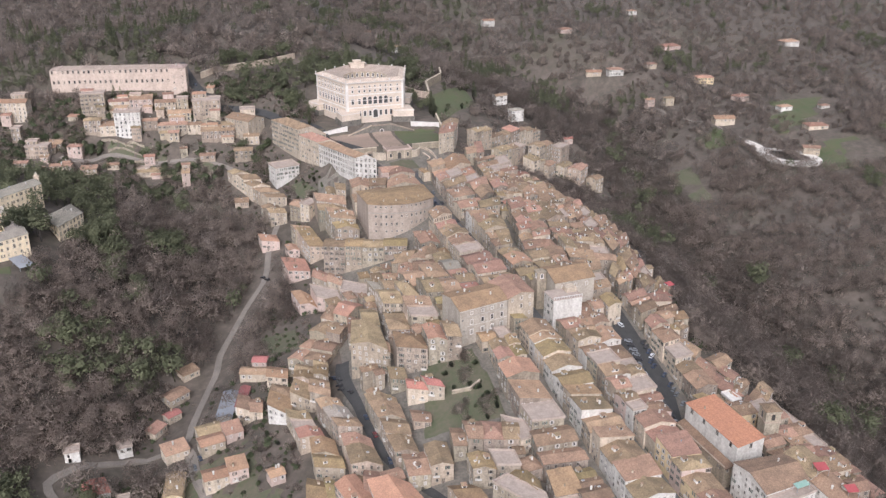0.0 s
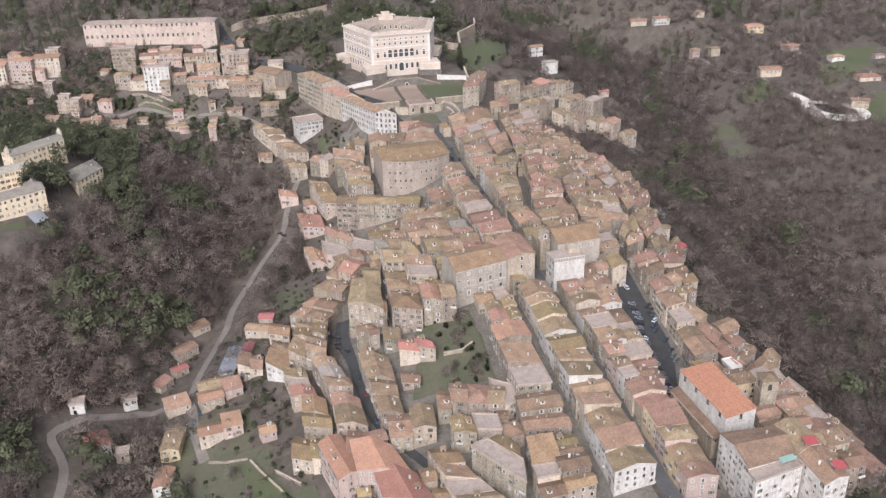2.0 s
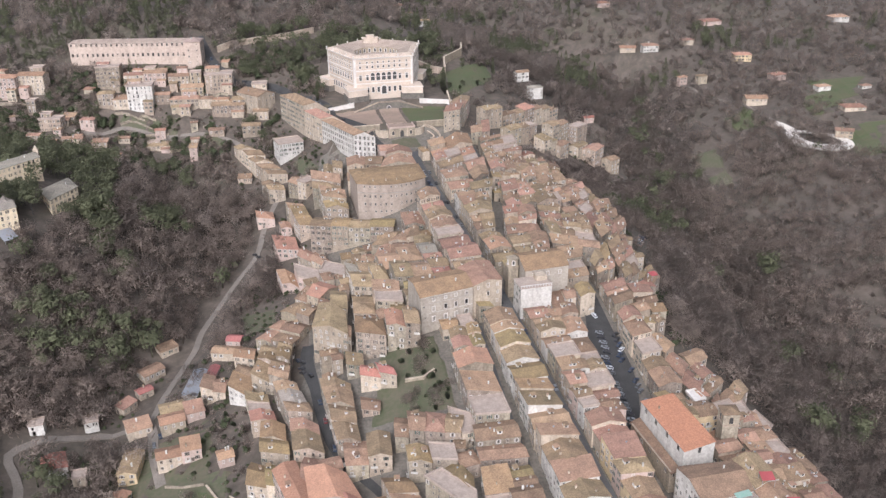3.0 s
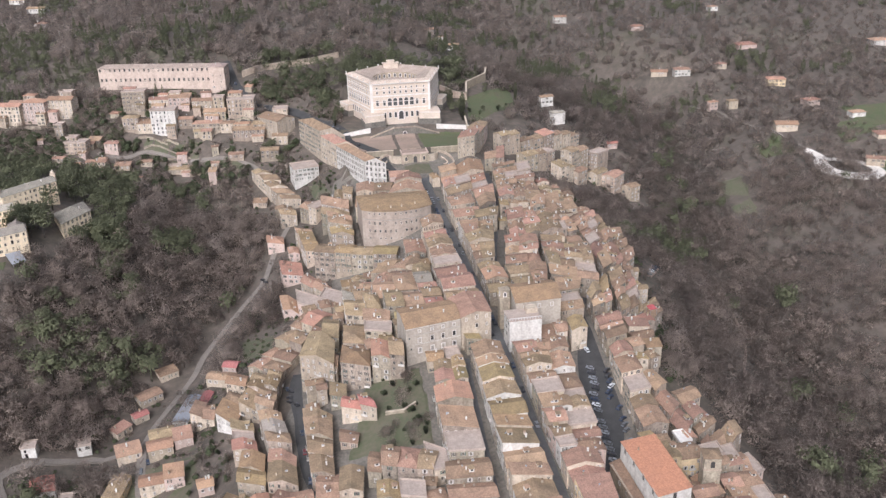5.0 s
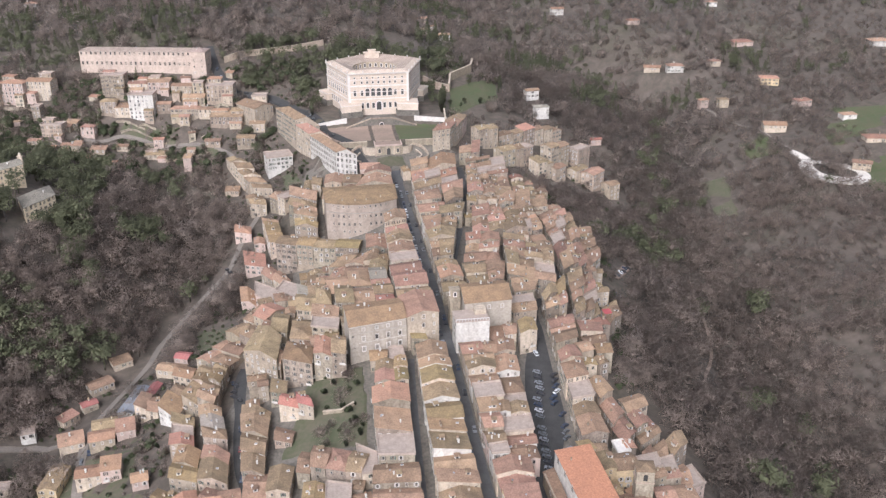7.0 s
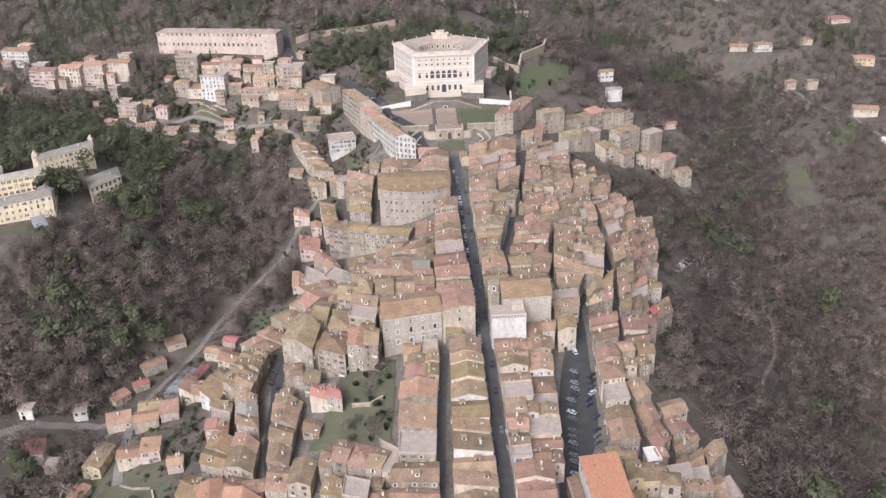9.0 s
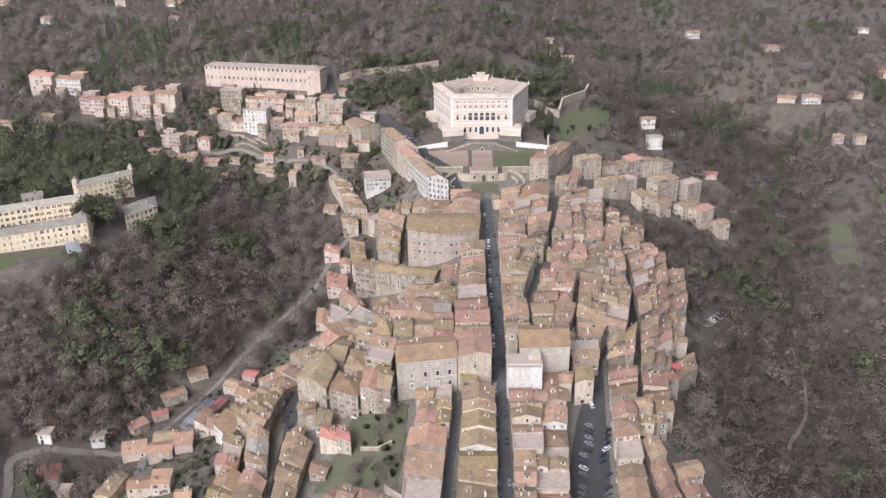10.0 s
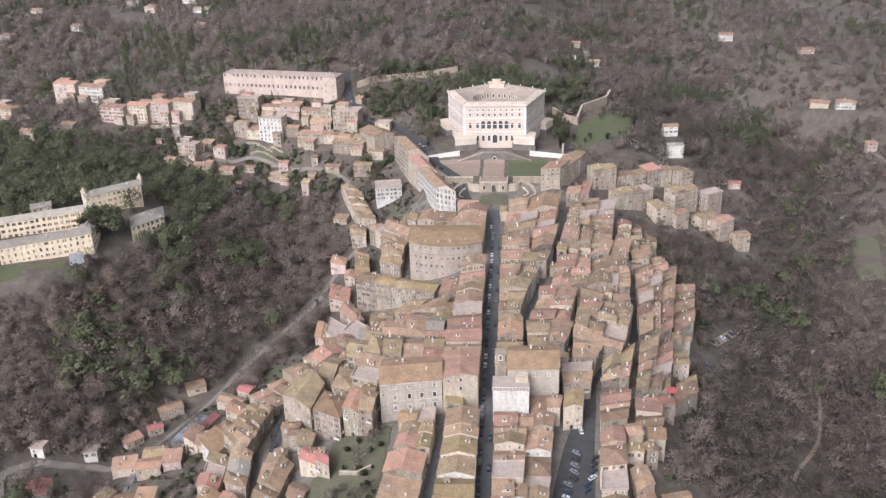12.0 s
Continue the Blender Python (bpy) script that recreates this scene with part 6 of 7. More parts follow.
lone_house(-78, 470, 19, 15, 12.5, 351, 12, 5, 3, "flat", label="white block of flats with a flat roof", floor=3.2, step=2.9, keep=1.0)
# long cream houses with a white gabled front by the palace square
house([(-38, 417), (-24, 409), (-39, 446), (-55, 461)], 24.5, random.Random(41), "v", "gable", 2, 3, (True, True, False, True), pitch=0.32, keep=1.0, floor=4.0, label="white gabled town house with tall windows", group="", kinds=(5,))
house([(-55.4, 462), (-39.4, 447), (-47, 468), (-65, 487)], 25.5, random.Random(42), "v", "gable", 2, 2, (True, True, False, True), pitch=0.3, keep=0.9, floor=3.6)
house([(-65.4, 488), (-47.4, 469), (-58, 496), (-80, 524)], 29.5, random.Random(43), "v", "gable", 0, 2, (True, True, False, True), pitch=0.28, keep=0.9, floor=3.6)

# ---- the monastery on the western spur ----
for k, (quad, up, tl_, wl_, rg, words) in enumerate((
    ([(-297, 321), (-250, 347), (-256, 360), (-303, 334)], 9.5, 5, 6, "u", "long ochre convent wing with a grey roof"),
    ([(-262, 353), (-250, 347.5), (-256, 372), (-268, 380)], 9.5, 5, 6, "v", "short ochre convent wing with a grey roof"),
    ([(-314, 354), (-264, 381), (-269, 393), (-320, 366)], 9.5, 5, 6, "u", "long cream convent wing with a grey roof"),
    ([(-303, 376), (-292, 382), (-297, 392), (-308, 386)], 11, 5, 2, "u", "small grey roofed convent block"),
    ([(-274, 395), (-246, 422), (-253, 434), (-282, 406)], 12.5, 5, 6, "u", "cream convent church with a pale roof"),
    ([(-236, 374), (-222, 396), (-230, 416), (-245, 395)], 9.0, 5, 6, "v", "pale plastered convent house with a grey hip roof"),
)):
    cxm, cym = sum(p[0] for p in quad) / 4, sum(p[1] for p in quad) / 4
    house(quad, max(ground(cxm, cym), ground(*quad[0]) + 1) + up, random.Random(500 + k), rg, "gable" if k not in (1, 5) else "hip", tl_, wl_, (True, True, False, True), pitch=0.3, keep=1.0, kinds=(5, 0, 1), label=words, group="convent buildings", base_drop=4, floor=3.8, step=3.4, name="convent_wing" if k != 4 else "convent_church", category="convent")
for x, y in ((-277, 400), (-249, 429)):
    turret = empty("bell_turret", (x, y, ground(-262, 410) + 14))
    bm = bmesh.new()
    box(bm, -1.5, 1.5, -1.2, 1.2, -3, 2.6)
    box(bm, -1.8, 1.8, -1.5, 1.5, 2.6, 3.0)
    box(bm, -0.9, 0.9, -0.8, 0.8, 3.0, 4.4)
    part("shaft", bm, WALL[2], turret)
    bm = bmesh.new()
    bmesh.ops.create_cone(bm, cap_ends=True, segments=8, radius1=1.0, radius2=0.1, depth=1.2, matrix=Matrix.Translation((0, 0, 5.0)))
    part("cap", bm, TILE[5], turret)
    tagged(turret, "small cream bell turret on the convent church", "bell turret")
bm = bmesh.new()
canopy = empty("canopy", (-254, 331, ground(-254, 331)))
for x, y in ((-3.2, -4.5), (3.2, -4.5), (3.2, 4.5), (-3.2, 4.5)):
    leg = bmesh.new()
    box(leg, x - 0.1, x + 0.1, y - 0.1, y + 0.1, -1.5, 3.4)
    part("post", leg, METAL, canopy)
prism(bm, [(-4.2, -7), (4.2, -7), (4.2, 7), (-4.2, 7)], [2.6, 2.6, 4.6, 4.6], [2.75, 2.75, 4.75, 4.75])
part("sheet", bm, METAL, canopy, "pale blue-grey metal sheet")
canopy.rotation_euler[2] = radians(28)
tagged(canopy, "pale blue-grey metal canopy beside the convent", "canopy")

# ---- farmhouses and villas on the far slopes ----
for k, (x, y, w, h, wl_, tl_, tn) in enumerate(VILLAS):
    lone_house(x, y, w * 0.84, w * 0.56, h * 0.75, 700 + k, tn, tl_, wl_, "hip" if k % 3 else "gable", group="country villas", label=f"{WALL_WORDS[wl_]} country villa with {ROOF_WORDS[tl_]}", over=0.7, name="villa", category="villa")

# ---- small houses along the valley road ----
for k, (x, y, w, d, h, wl_, tl_, rf, tn) in enumerate(ROADSIDE):
    lone_house(x, y, w, d, h, 900 + k, tn, tl_, wl_, rf, "v" if d > w else "u", group="roadside houses", dishes=False, name="roadside_house", category="house")
for x, y, w, d, tn, mt, words in ((-222, 190, 11, 13, 12, TILE[4], "open shed with a faded red sheet roof"), (-155, 230, 8, 25, -16, METAL, "long workshop with a grey corrugated roof"), (-147, 230, 5, 20, -16, TILE[4], "low lean-to with a red roof")):
    shed = empty("shed", (x, y, ground(x, y)), radians(tn))
    low = min(ground(x + u * w / 2, y + v * d / 2) for u in (-1, 1) for v in (-1, 1)) - ground(x, y) - 1
    bm = bmesh.new()
    box(bm, -w / 2, w / 2, -d / 2, d / 2, low, 3.4)
    part("wall", bm, WALL[3], shed)
    bm = bmesh.new()
    uv = bm.loops.layers.uv.new("UVMap")
    slab(bm, uv, [(-w / 2 - 0.4, -d / 2 - 0.4, 3.6), (0, -d / 2 - 0.4, 4.7), (0, d / 2 + 0.4, 4.7), (-w / 2 - 0.4, d / 2 + 0.4, 3.6)], 0.12)
    slab(bm, uv, [(0, -d / 2 - 0.4, 4.7), (w / 2 + 0.4, -d / 2 - 0.4, 3.6), (w / 2 + 0.4, d / 2 + 0.4, 3.6), (0, d / 2 + 0.4, 4.7)], 0.12)
    bmesh.ops.remove_doubles(bm, verts=bm.verts, dist=0.002)
    part("roof", bm, mt, shed)
    tagged(shed, words, "shed")


# terrace walls and little outhouses of the hillside gardens
wall_rng = random.Random(61)
OUTHOUSE_SPOTS = []
for k in range(30):
    x, y = wall_rng.uniform(-305, -112), wall_rng.uniform(512, 600)
    if y < 505 + max(0, (-180 - x) * 0.3) or any(abs(x - r[0]) < r[2] / 2 + 5 and -6 < y - r[1] < r[3] + 5 for r in HILL):
        continue
    OUTHOUSE_SPOTS.append((x, y, wall_rng.uniform(4, 8), wall_rng.uniform(4, 6), wall_rng.uniform(2.4, 4.0), wall_rng.choice((1, 2, 0, 4)), wall_rng.choice((0, 2, 3)), wall_rng.choice(("shed", "gable"))))
for k, (x, y, w, d, h, wl_, tl_, rf) in enumerate(OUTHOUSE_SPOTS):
    lone_house(x, y, w, d, h, 1200 + k, wall_rng.uniform(-25, 15), tl_, wl_, rf, group="garden outhouses", dishes=False, name="outhouse", category="outhouse", label=f"small {WALL_WORDS[wl_]} garden outhouse with {ROOF_WORDS[tl_]}", keep=0.5)

# ---- palace gardens, terraces and walls ----
def wall_line(name, pts, thick, height, mat, label, sink=1.0, level=None):
    """A free wall along a line of (x, y), following the land or with a level top, with a thin coping."""
    top = empty(name, (pts[0][0], pts[0][1], 0))
    ox, oy = pts[0]
    bm, cap = bmesh.new(), bmesh.new()
    rows = []
    for i, (x, y) in enumerate(pts):
        a, b = pts[max(0, i - 1)], pts[min(len(pts) - 1, i + 1)]
        d = Vector((b[0] - a[0], b[1] - a[1])).normalized()
        n = Vector((-d.y, d.x)) * thick / 2
        z = ground(x, y)
        t = level if level is not None else z + height
        rows.append([(x + n.x - ox, y + n.y - oy, z - sink), (x - n.x - ox, y - n.y - oy, z - sink), (x - n.x - ox, y - n.y - oy, t), (x + n.x - ox, y + n.y - oy, t), n])
    for mesh, z_add, wide in ((bm, 0.0, 0.0), (cap, 0.25, 0.12)):
        made = []
        for r in rows:
            n = r[4].normalized() * wide
            ps = [Vector(p) for p in r[:4]]
            if mesh is cap:
                ps = [ps[3] + Vector((n.x, n.y, 0.01)), ps[2] + Vector((-n.x, -n.y, 0.01)), ps[2] + Vector((-n.x, -n.y, z_add)), ps[3] + Vector((n.x, n.y, z_add))]
            made.append([mesh.verts.new(p) for p in ps])
        for r, s in zip(made, made[1:]):
            for k in range(4):
                j = (k + 1) % 4
                mesh.faces.new((r[k], r[j], s[j], s[k]))
        mesh.faces.new(made[0][::-1])
        mesh.faces.new(made[-1])
        bmesh.ops.recalc_face_normals(mesh, faces=mesh.faces)
    part("wall", bm, mat, top)
    part("coping", cap, mat if mat is not WALL[1] else WALL[2], top)
    return tagged(top, label, "wall")


def patch(name, ring, mat, label, lift=0.2, kind="structure", category="lawn", ragged=True):
    """A lawn or yard that follows the land inside a ring of corners (four of them)."""
    bm = bmesh.new()
    A, B, C, D = (Vector(p) for p in ring)
    n = 10
    grid = []
    for j in range(n + 1):
        row = []
        for i in range(n + 1):
            p = A.lerp(B, i / n).lerp(D.lerp(C, i / n), j / n)
            if not (0 < i < n and 0 < j < n) and ragged:
                p += Vector((noise.noise((p.x * 0.12, p.y * 0.12, 1)), noise.noise((p.x * 0.12, p.y * 0.12, 5)))) * 6
            else:
                p += Vector((noise.noise((p.x * 0.3, p.y * 0.3, 1)), noise.noise((p.x * 0.3, p.y * 0.3, 5)))) * 0.6
            row.append(bm.verts.new((p.x, p.y, ground(p.x, p.y) + lift - (1.2 if i in (0, n) or j in (0, n) else 0))))
        grid.append(row)
    for j in range(n):
        for i in range(n):
            bm.faces.new((grid[j][i], grid[j][i + 1], grid[j + 1][i + 1], grid[j + 1][i]))
    return tagged(mesh_object(name, bm, mat), label, category, kind=kind)


patch("lawn", [(7, 448), (46, 448), (46, 488), (7, 488)], LAWN, "green lawn of the palace forecourt", ragged=False)
patch("forecourt", [(-9, 446), (9, 446), (9, 488), (-9, 488)], EARTH, "reddish gravel walk to the palace", category="path", lift=0.3, ragged=False)
patch("lawn", [(-46, 448), (-7, 448), (-7, 488), (-46, 488)], EARTH, "worn earth and thin grass of the forecourt", ragged=False)
patch("lawn", [(-12, 416), (14, 416), (12, 434), (-10, 434)], GRASS, "small oval lawn below the fountain wall")
patch("lawn", [(54, 500), (112, 556), (118, 612), (62, 570)], LAWN, "green palace garden slope")
patch("lawn", [(-80, 130), (-37, 119), (-35, 181), (-66, 181)], GRASS, "overgrown green garden among the houses", lift=0.4)
patch("lawn", [(-214, 116), (-152, 106), (-140, 196), (-204, 204)], GRASS, "rough brown and green garden plots", lift=0.12)
patch("lawn", [(-180, 146), (-140, 126), (-138, 150), (-172, 164)], GRASS, "green garden plot below the houses")
patch("lawn", [(-158, 152), (-141, 128), (-134, 112), (-150, 108)], LAWN, "green kitchen garden within low stone walls", lift=0.3)
patch("lawn", [(-136, 96), (-122, 92), (-124, 112), (-138, 116)], GRASS, "green garden plot below the houses")
patch("lawn", [(-312, 292), (-252, 316), (-256, 334), (-308, 316)], LAWN, "convent lawn at the edge of the woods")
patch("lawn", [(-128, 268), (-108, 252), (-106, 288), (-130, 302)], GRASS, "small green field beside the road")
patch("lawn", [(246, 412), (262, 404), (278, 468), (255, 472)], GRASS, "green clearing on the far side of the ravine")
patch("lawn", [(345, 380), (420, 370), (420, 430), (366, 440)], LAWN, "green meadow beside a villa")
patch("lawn", [(362, 462), (402, 448), (408, 496), (370, 512)], LAWN, "green meadow between the villas")
patch("lawn", [(300, 474), (328, 464), (332, 498), (304, 508)], LAWN, "small green field below a villa")
patch("lawn", [(-74, 436), (-60, 430), (-68, 462), (-80, 468)], GRASS, "rough grass beside the white flats")
patch("lawn", [(390, 480), (450, 470), (460, 520), (400, 540)], LAWN, "green meadow among villas")
patch("lawn", [(-210, 545), (-160, 530), (-160, 556), (-205, 562)], GRASS, "terraced green gardens between houses")
patch("lawn", [(-160, 524), (-126, 514), (-124, 530), (-156, 540)], GRASS, "rough green terraces below the houses")
patch("lawn", [(-262, 570), (-222, 560), (-222, 576), (-258, 586)], GRASS, "terraced vegetable gardens on the hillside")
patch("lawn", [(-100, 494), (-84, 486), (-84, 506), (-100, 514)], LAWN, "small green garden beside the palace road")
patch("lawn", [(-300, 570), (-230, 560), (-235, 590), (-290, 592)], GRASS, "terraced gardens below apartment houses")

wall_line("parapet_wall", [(-52, 489), (-26, 489)], 1.2, 3.2, WHITE_STONE, "white parapet wall before the palace")
wall_line("parapet_wall", [(26, 489), (52, 489)], 1.2, 3.2, WHITE_STONE, "white parapet wall before the palace")
wall_line("retaining_wall", [(-34, 446), (-14, 446)], 1.2, 3.0, WALL[1], "pale retaining wall of the forecourt", level=22)
wall_line("retaining_wall", [(14, 446), (44, 446)], 1.2, 3.0, WALL[1], "pale retaining wall of the forecourt", level=22)
wall_line("garden_wall", [(47, 446), (49, 470), (51, 500)], 1.0, 4.0, WALL[1], "tall garden wall beside the lawn")
for side in (-1, 1):
    arc = [(side * (9 + 9 * math.sin(a)), 437 + 7 * (1 - math.cos(a))) for a in np.linspace(0.1, 1.5, 6)]
    wall_line("court_wall", [(x + 0.6, y) for x, y in arc], 1.0, 5.0, WALL[2], "tall curved pale wall beside the fountain", level=19.5)
    arc = [(side * (16 + 13 * math.sin(a)), 437 + 9 * math.cos(a)) for a in np.linspace(0.2, 2.5, 10)]
    wall_line("stair_wall", [(x + 0.6, y) for x, y in arc], 0.9, 1.6, WALL[1], "curved pale stair wall of the fountain court")
    arc = [(side * (15 + 9 * math.sin(a)), 436 + 6 * math.cos(a)) for a in np.linspace(0.6, 2.5, 8)]
    wall_line("stair_wall", [(x + 0.6, y) for x, y in arc], 0.7, 1.1, WALL[1], "curved pale stair wall of the fountain court")
wall_line("hillside_wall", [(-124, 622), (-111, 629), (-88, 632), (-63, 637), (-37, 648)], 1.6, 5.0, WALL[1], "long pale retaining wall under the woods")
wall_line("garden_wall", [(46, 585), (56, 570), (65, 562)], 1.2, 6.0, WALL[1], "stepped pale garden wall of the palace")
wall_line("garden_wall", [(65, 562), (70, 586), (92, 609), (97, 628)], 1.4, 7.0, WALL[1], "stepped pale garden wall of the palace")
wall_line("garden_wall", [(-151, 145), (-147, 134), (-140, 117), (-137, 108)], 0.6, 1.2, WALL[1], "low pale stone garden wall")
wall_line("garden_wall", [(-141, 130), (-136, 122), (-131, 114)], 0.6, 1.2, WALL[1], "low pale stone garden wall")
wall_line("garden_wall", [(-170, 158), (-162, 152), (-152, 147)], 0.6, 1.0, WALL[0], "low stone garden wall")
wall_line("garden_wall", [(-58, 150), (-50, 147), (-44, 150)], 0.8, 2.0, WALL[1], "ruined stone garden wall")


def fountain_front():
    """A block that carries the walk forward from the forecourt, with three niches in its face."""
    base = ground(0, 432)
    top = empty("fountain_front", (0.6, 441, base))
    up = 21.6 - base
    bm = bmesh.new()
    box(bm, -9.6, 9.6, -5.5, 5.4, -2, up - 0.3)
    part("wall", bm, WALL[0], top)
    bm = bmesh.new()
    box(bm, -9.2, 9.2, -5.0, 5.4, up - 0.3, up)
    part("roof_walk", bm, EARTH, top, "reddish gravel walk")
    for x0, x1, y0, y1 in ((-9.9, 9.9, -5.9, -5.1), (-9.9, -9.3, -5.0, 5.4), (9.3, 9.9, -5.0, 5.4)):
        bm = bmesh.new()
        box(bm, x0, x1, y0, y1, up - 0.25, up + 0.8)
        part("parapet", bm, WALL[4], top, "pinkish parapet")
    for x in (-9.2, -4.0, 4.0, 9.2):
        bm = bmesh.new()
        box(bm, x - 0.5, x + 0.5, -5.75, -5.4, -1, up - 0.3)
        part("pilaster", bm, WALL[1], top)
    # Flat dark panes stand for the shade in the niche hollows.
    centre = arch_mesh("niche", 2.6, 5.2, mats=(WALL[1], GLASS_AND_HOLLOW))
    side = arch_mesh("niche", 1.8, 3.0, mats=(WALL[2], GLASS_AND_HOLLOW))
    shared("niche", centre, top, (0, -5.55, 0.3))
    for x in (-6.6, 6.6):
        shared("niche", side, top, (x, -5.55, 2.2))
    tagged(top, "stone fountain front with three dark niches", "fountain")


fountain_front()


def ramp_front():
    """The double ramp that climbs to the palace door."""
    top = empty("double_ramp", (0, 488, 21))
    for side in (-1, 1):
        bm = bmesh.new()
        xs, zs = (side * 27, side * 8), (0.8, 7.4)
        pts = [(xs[0], -5, -1), (xs[1], -5, -1), (xs[1], -5, zs[1]), (xs[0], -5, zs[0])]
        near = [bm.verts.new(p) for p in pts]
        far = [bm.verts.new((p[0], 6, p[2])) for p in pts]
        bm.faces.new(near)
        bm.faces.new(far[::-1])
        for i in range(4):
            j = (i + 1) % 4
            bm.faces.new((near[j], near[i], far[i], far[j]))
        bmesh.ops.recalc_face_normals(bm, faces=bm.faces)
        part("ramp", bm, DARK_STONE, top, "weathered grey ramp")
        bm = bmesh.new()
        prism(bm, [(xs[0], -5.4), (xs[1], -5.4), (xs[1], -4.9), (xs[0], -4.9)] if side < 0 else [(xs[1], -5.4), (xs[0], -5.4), (xs[0], -4.9), (xs[1], -4.9)], [zs[0], zs[1], zs[1], zs[0]] if side < 0 else [zs[1], zs[0], zs[0], zs[1]], [zs[0] + 1.1, zs[1] + 1.1, zs[1] + 1.1, zs[0] + 1.1] if side < 0 else [zs[1] + 1.1, zs[0] + 1.1, zs[0] + 1.1, zs[1] + 1.1])
        part("parapet", bm, WALL[1], top)
    bm = bmesh.new()
    box(bm, -8, 8, -5.6, 6, -1, 7.4)
    part("landing", bm, DARK_STONE, top)
    arch = arch_mesh("niche", 2.6, 4.6, mats=(WHITE_STONE, GLASS_AND_HOLLOW))
    shared("niche", arch, top, (0, -5.65, 0.0))
    bm = bmesh.new()
    box(bm, -8.2, 8.2, -5.8, -5.4, 7.4, 8.5)
    part("parapet", bm, WALL[1], top)
    tagged(top, "double stone ramp climbing to the palace door", "ramp")


ramp_front()
LOOP = [(331, 466), (336, 449), (328, 436), (325, 417), (334, 403), (352, 400), (362, 412), (359, 430), (345, 442), (334, 444)]
ribbon("villa_drive", LOOP, [5, 8, 11, 13, 14, 12, 8, 6, 6, 6], GRAVEL, lift=0.8, label="pale gravel loop drive of a villa", category="drive", step=2)
EAST_TRACK = [(300, 640), (318, 560), (333, 470)]
ribbon("farm_track", EAST_TRACK, 1.6, LANE, lift=0.3, label="narrow pale farm track", category="track")


for k in range(26):
    x, y = wall_rng.uniform(-320, -125), wall_rng.uniform(515, 606)
    if y < 508 + max(0, (-180 - x) * 0.3):
        continue
    length, lean = wall_rng.uniform(12, 34), wall_rng.uniform(-0.35, 0.15)
    pts = [(x + length * t, y + length * t * lean + 1.5 * math.sin(5 * t)) for t in (0, 0.25, 0.5, 0.75, 1)]
    wall_line("terrace_wall", pts, 0.6, wall_rng.uniform(1.0, 2.2), WALL[wall_rng.choice((0, 1))], "rough stone terrace wall on the hillside")
PATH_W = [(-250, 556), (-225, 546), (-205, 552), (-180, 546), (-160, 540), (-140, 535), (-122, 520), (-112, 500)]
ribbon("hill_path", PATH_W, 3.0, LANE, lift=0.3, label="pale path winding through hillside gardens", category="path")

WOOD_TRACK = [(202, 352), (199, 336), (196, 322), (190, 292), (182, 266), (172, 246), (158, 222), (148, 200)]
ribbon("woodland_track", WOOD_TRACK, 1.8, EARTH, lift=0.3, label="pale earth track through the ravine woods", category="track")
YARD = [(128, 300), (136, 312), (142, 322), (148, 332)]
ribbon("ravine_yard", YARD, 5.0, EARTH, lift=0.3, label="earth yard with parked cars below the town", category="yard")

# ---- parked cars ----
CAR_PAINT = [material(n, c, tuple(v * 0.8 for v in c), rough=0.3, bump=0, big=0.5, fine=2) for n, c in (
    ("white_car_paint", (0.62, 0.62, 0.62)), ("silver_car_paint", (0.24, 0.245, 0.255)), ("black_car_paint", (0.03, 0.03, 0.035)),
    ("blue_car_paint", (0.03, 0.045, 0.08)), ("red_car_paint", (0.16, 0.03, 0.03)), ("grey_car_paint", (0.14, 0.145, 0.15)))]
CAR_WORDS = ["white", "silver", "black", "dark blue", "red", "grey"]
RUBBER = material("tyre_rubber", (0.03, 0.03, 0.03), rough=0.9, bump=0)


def extrude_profile(pts, half, slot=0):
    """A car part: a side outline (y, z) drawn out across its width, the top drawn in a little."""
    bm = bmesh.new()
    top = max(z for _, z in pts)
    low = min(z for _, z in pts)
    left, right = [], []
    for y, z in pts:
        w = half * (1 - 0.12 * max(0, (z - low) / max(top - low, 0.01) - 0.3))
        left.append(bm.verts.new((-w, y, z)))
        right.append(bm.verts.new((w, y, z)))
    bm.faces.new(left)
    bm.faces.new(right[::-1])
    for i in range(len(pts)):
        j = (i + 1) % len(pts)
        bm.faces.new((left[j], left[i], right[i], right[j]))
    bmesh.ops.recalc_face_normals(bm, faces=bm.faces)
    return bm


def make_car(paint):
    car = empty("car", (0, 0, -500))
    body = extrude_profile([(-2.0, 0.3), (2.0, 0.3), (2.05, 0.62), (1.95, 0.82), (0.95, 0.95), (-1.75, 0.98), (-2.02, 0.85), (-2.08, 0.6)], 0.86)
    part("body", body, CAR_PAINT[paint], car)
    glass = extrude_profile([(0.98, 0.94), (0.3, 1.42), (-1.2, 1.44), (-1.78, 0.97)], 0.78)
    part("glasshouse", glass, GLASS_AND_HOLLOW, car)
    roof = extrude_profile([(0.34, 1.425), (0.3, 1.47), (-1.2, 1.48), (-1.26, 1.44)], 0.66)
    part("roof", roof, CAR_PAINT[paint], car)
    for x in (-0.78, 0.78):
        for y in (-1.3, 1.3):
            bm = bmesh.new()
            bmesh.ops.create_cone(bm, cap_ends=True, segments=10, radius1=0.32, radius2=0.32, depth=0.2, matrix=Matrix.Translation((x, y, 0.32)) @ Matrix.Rotation(math.pi / 2, 4, "Y"))
            part("wheel", bm, RUBBER, car)
    return tagged(car, f"{CAR_WORDS[paint]} parked car at the kerb", "car", "parked cars")


CARS = [make_car(k) for k in range(6)]
car_rng = random.Random(78)
used = set()


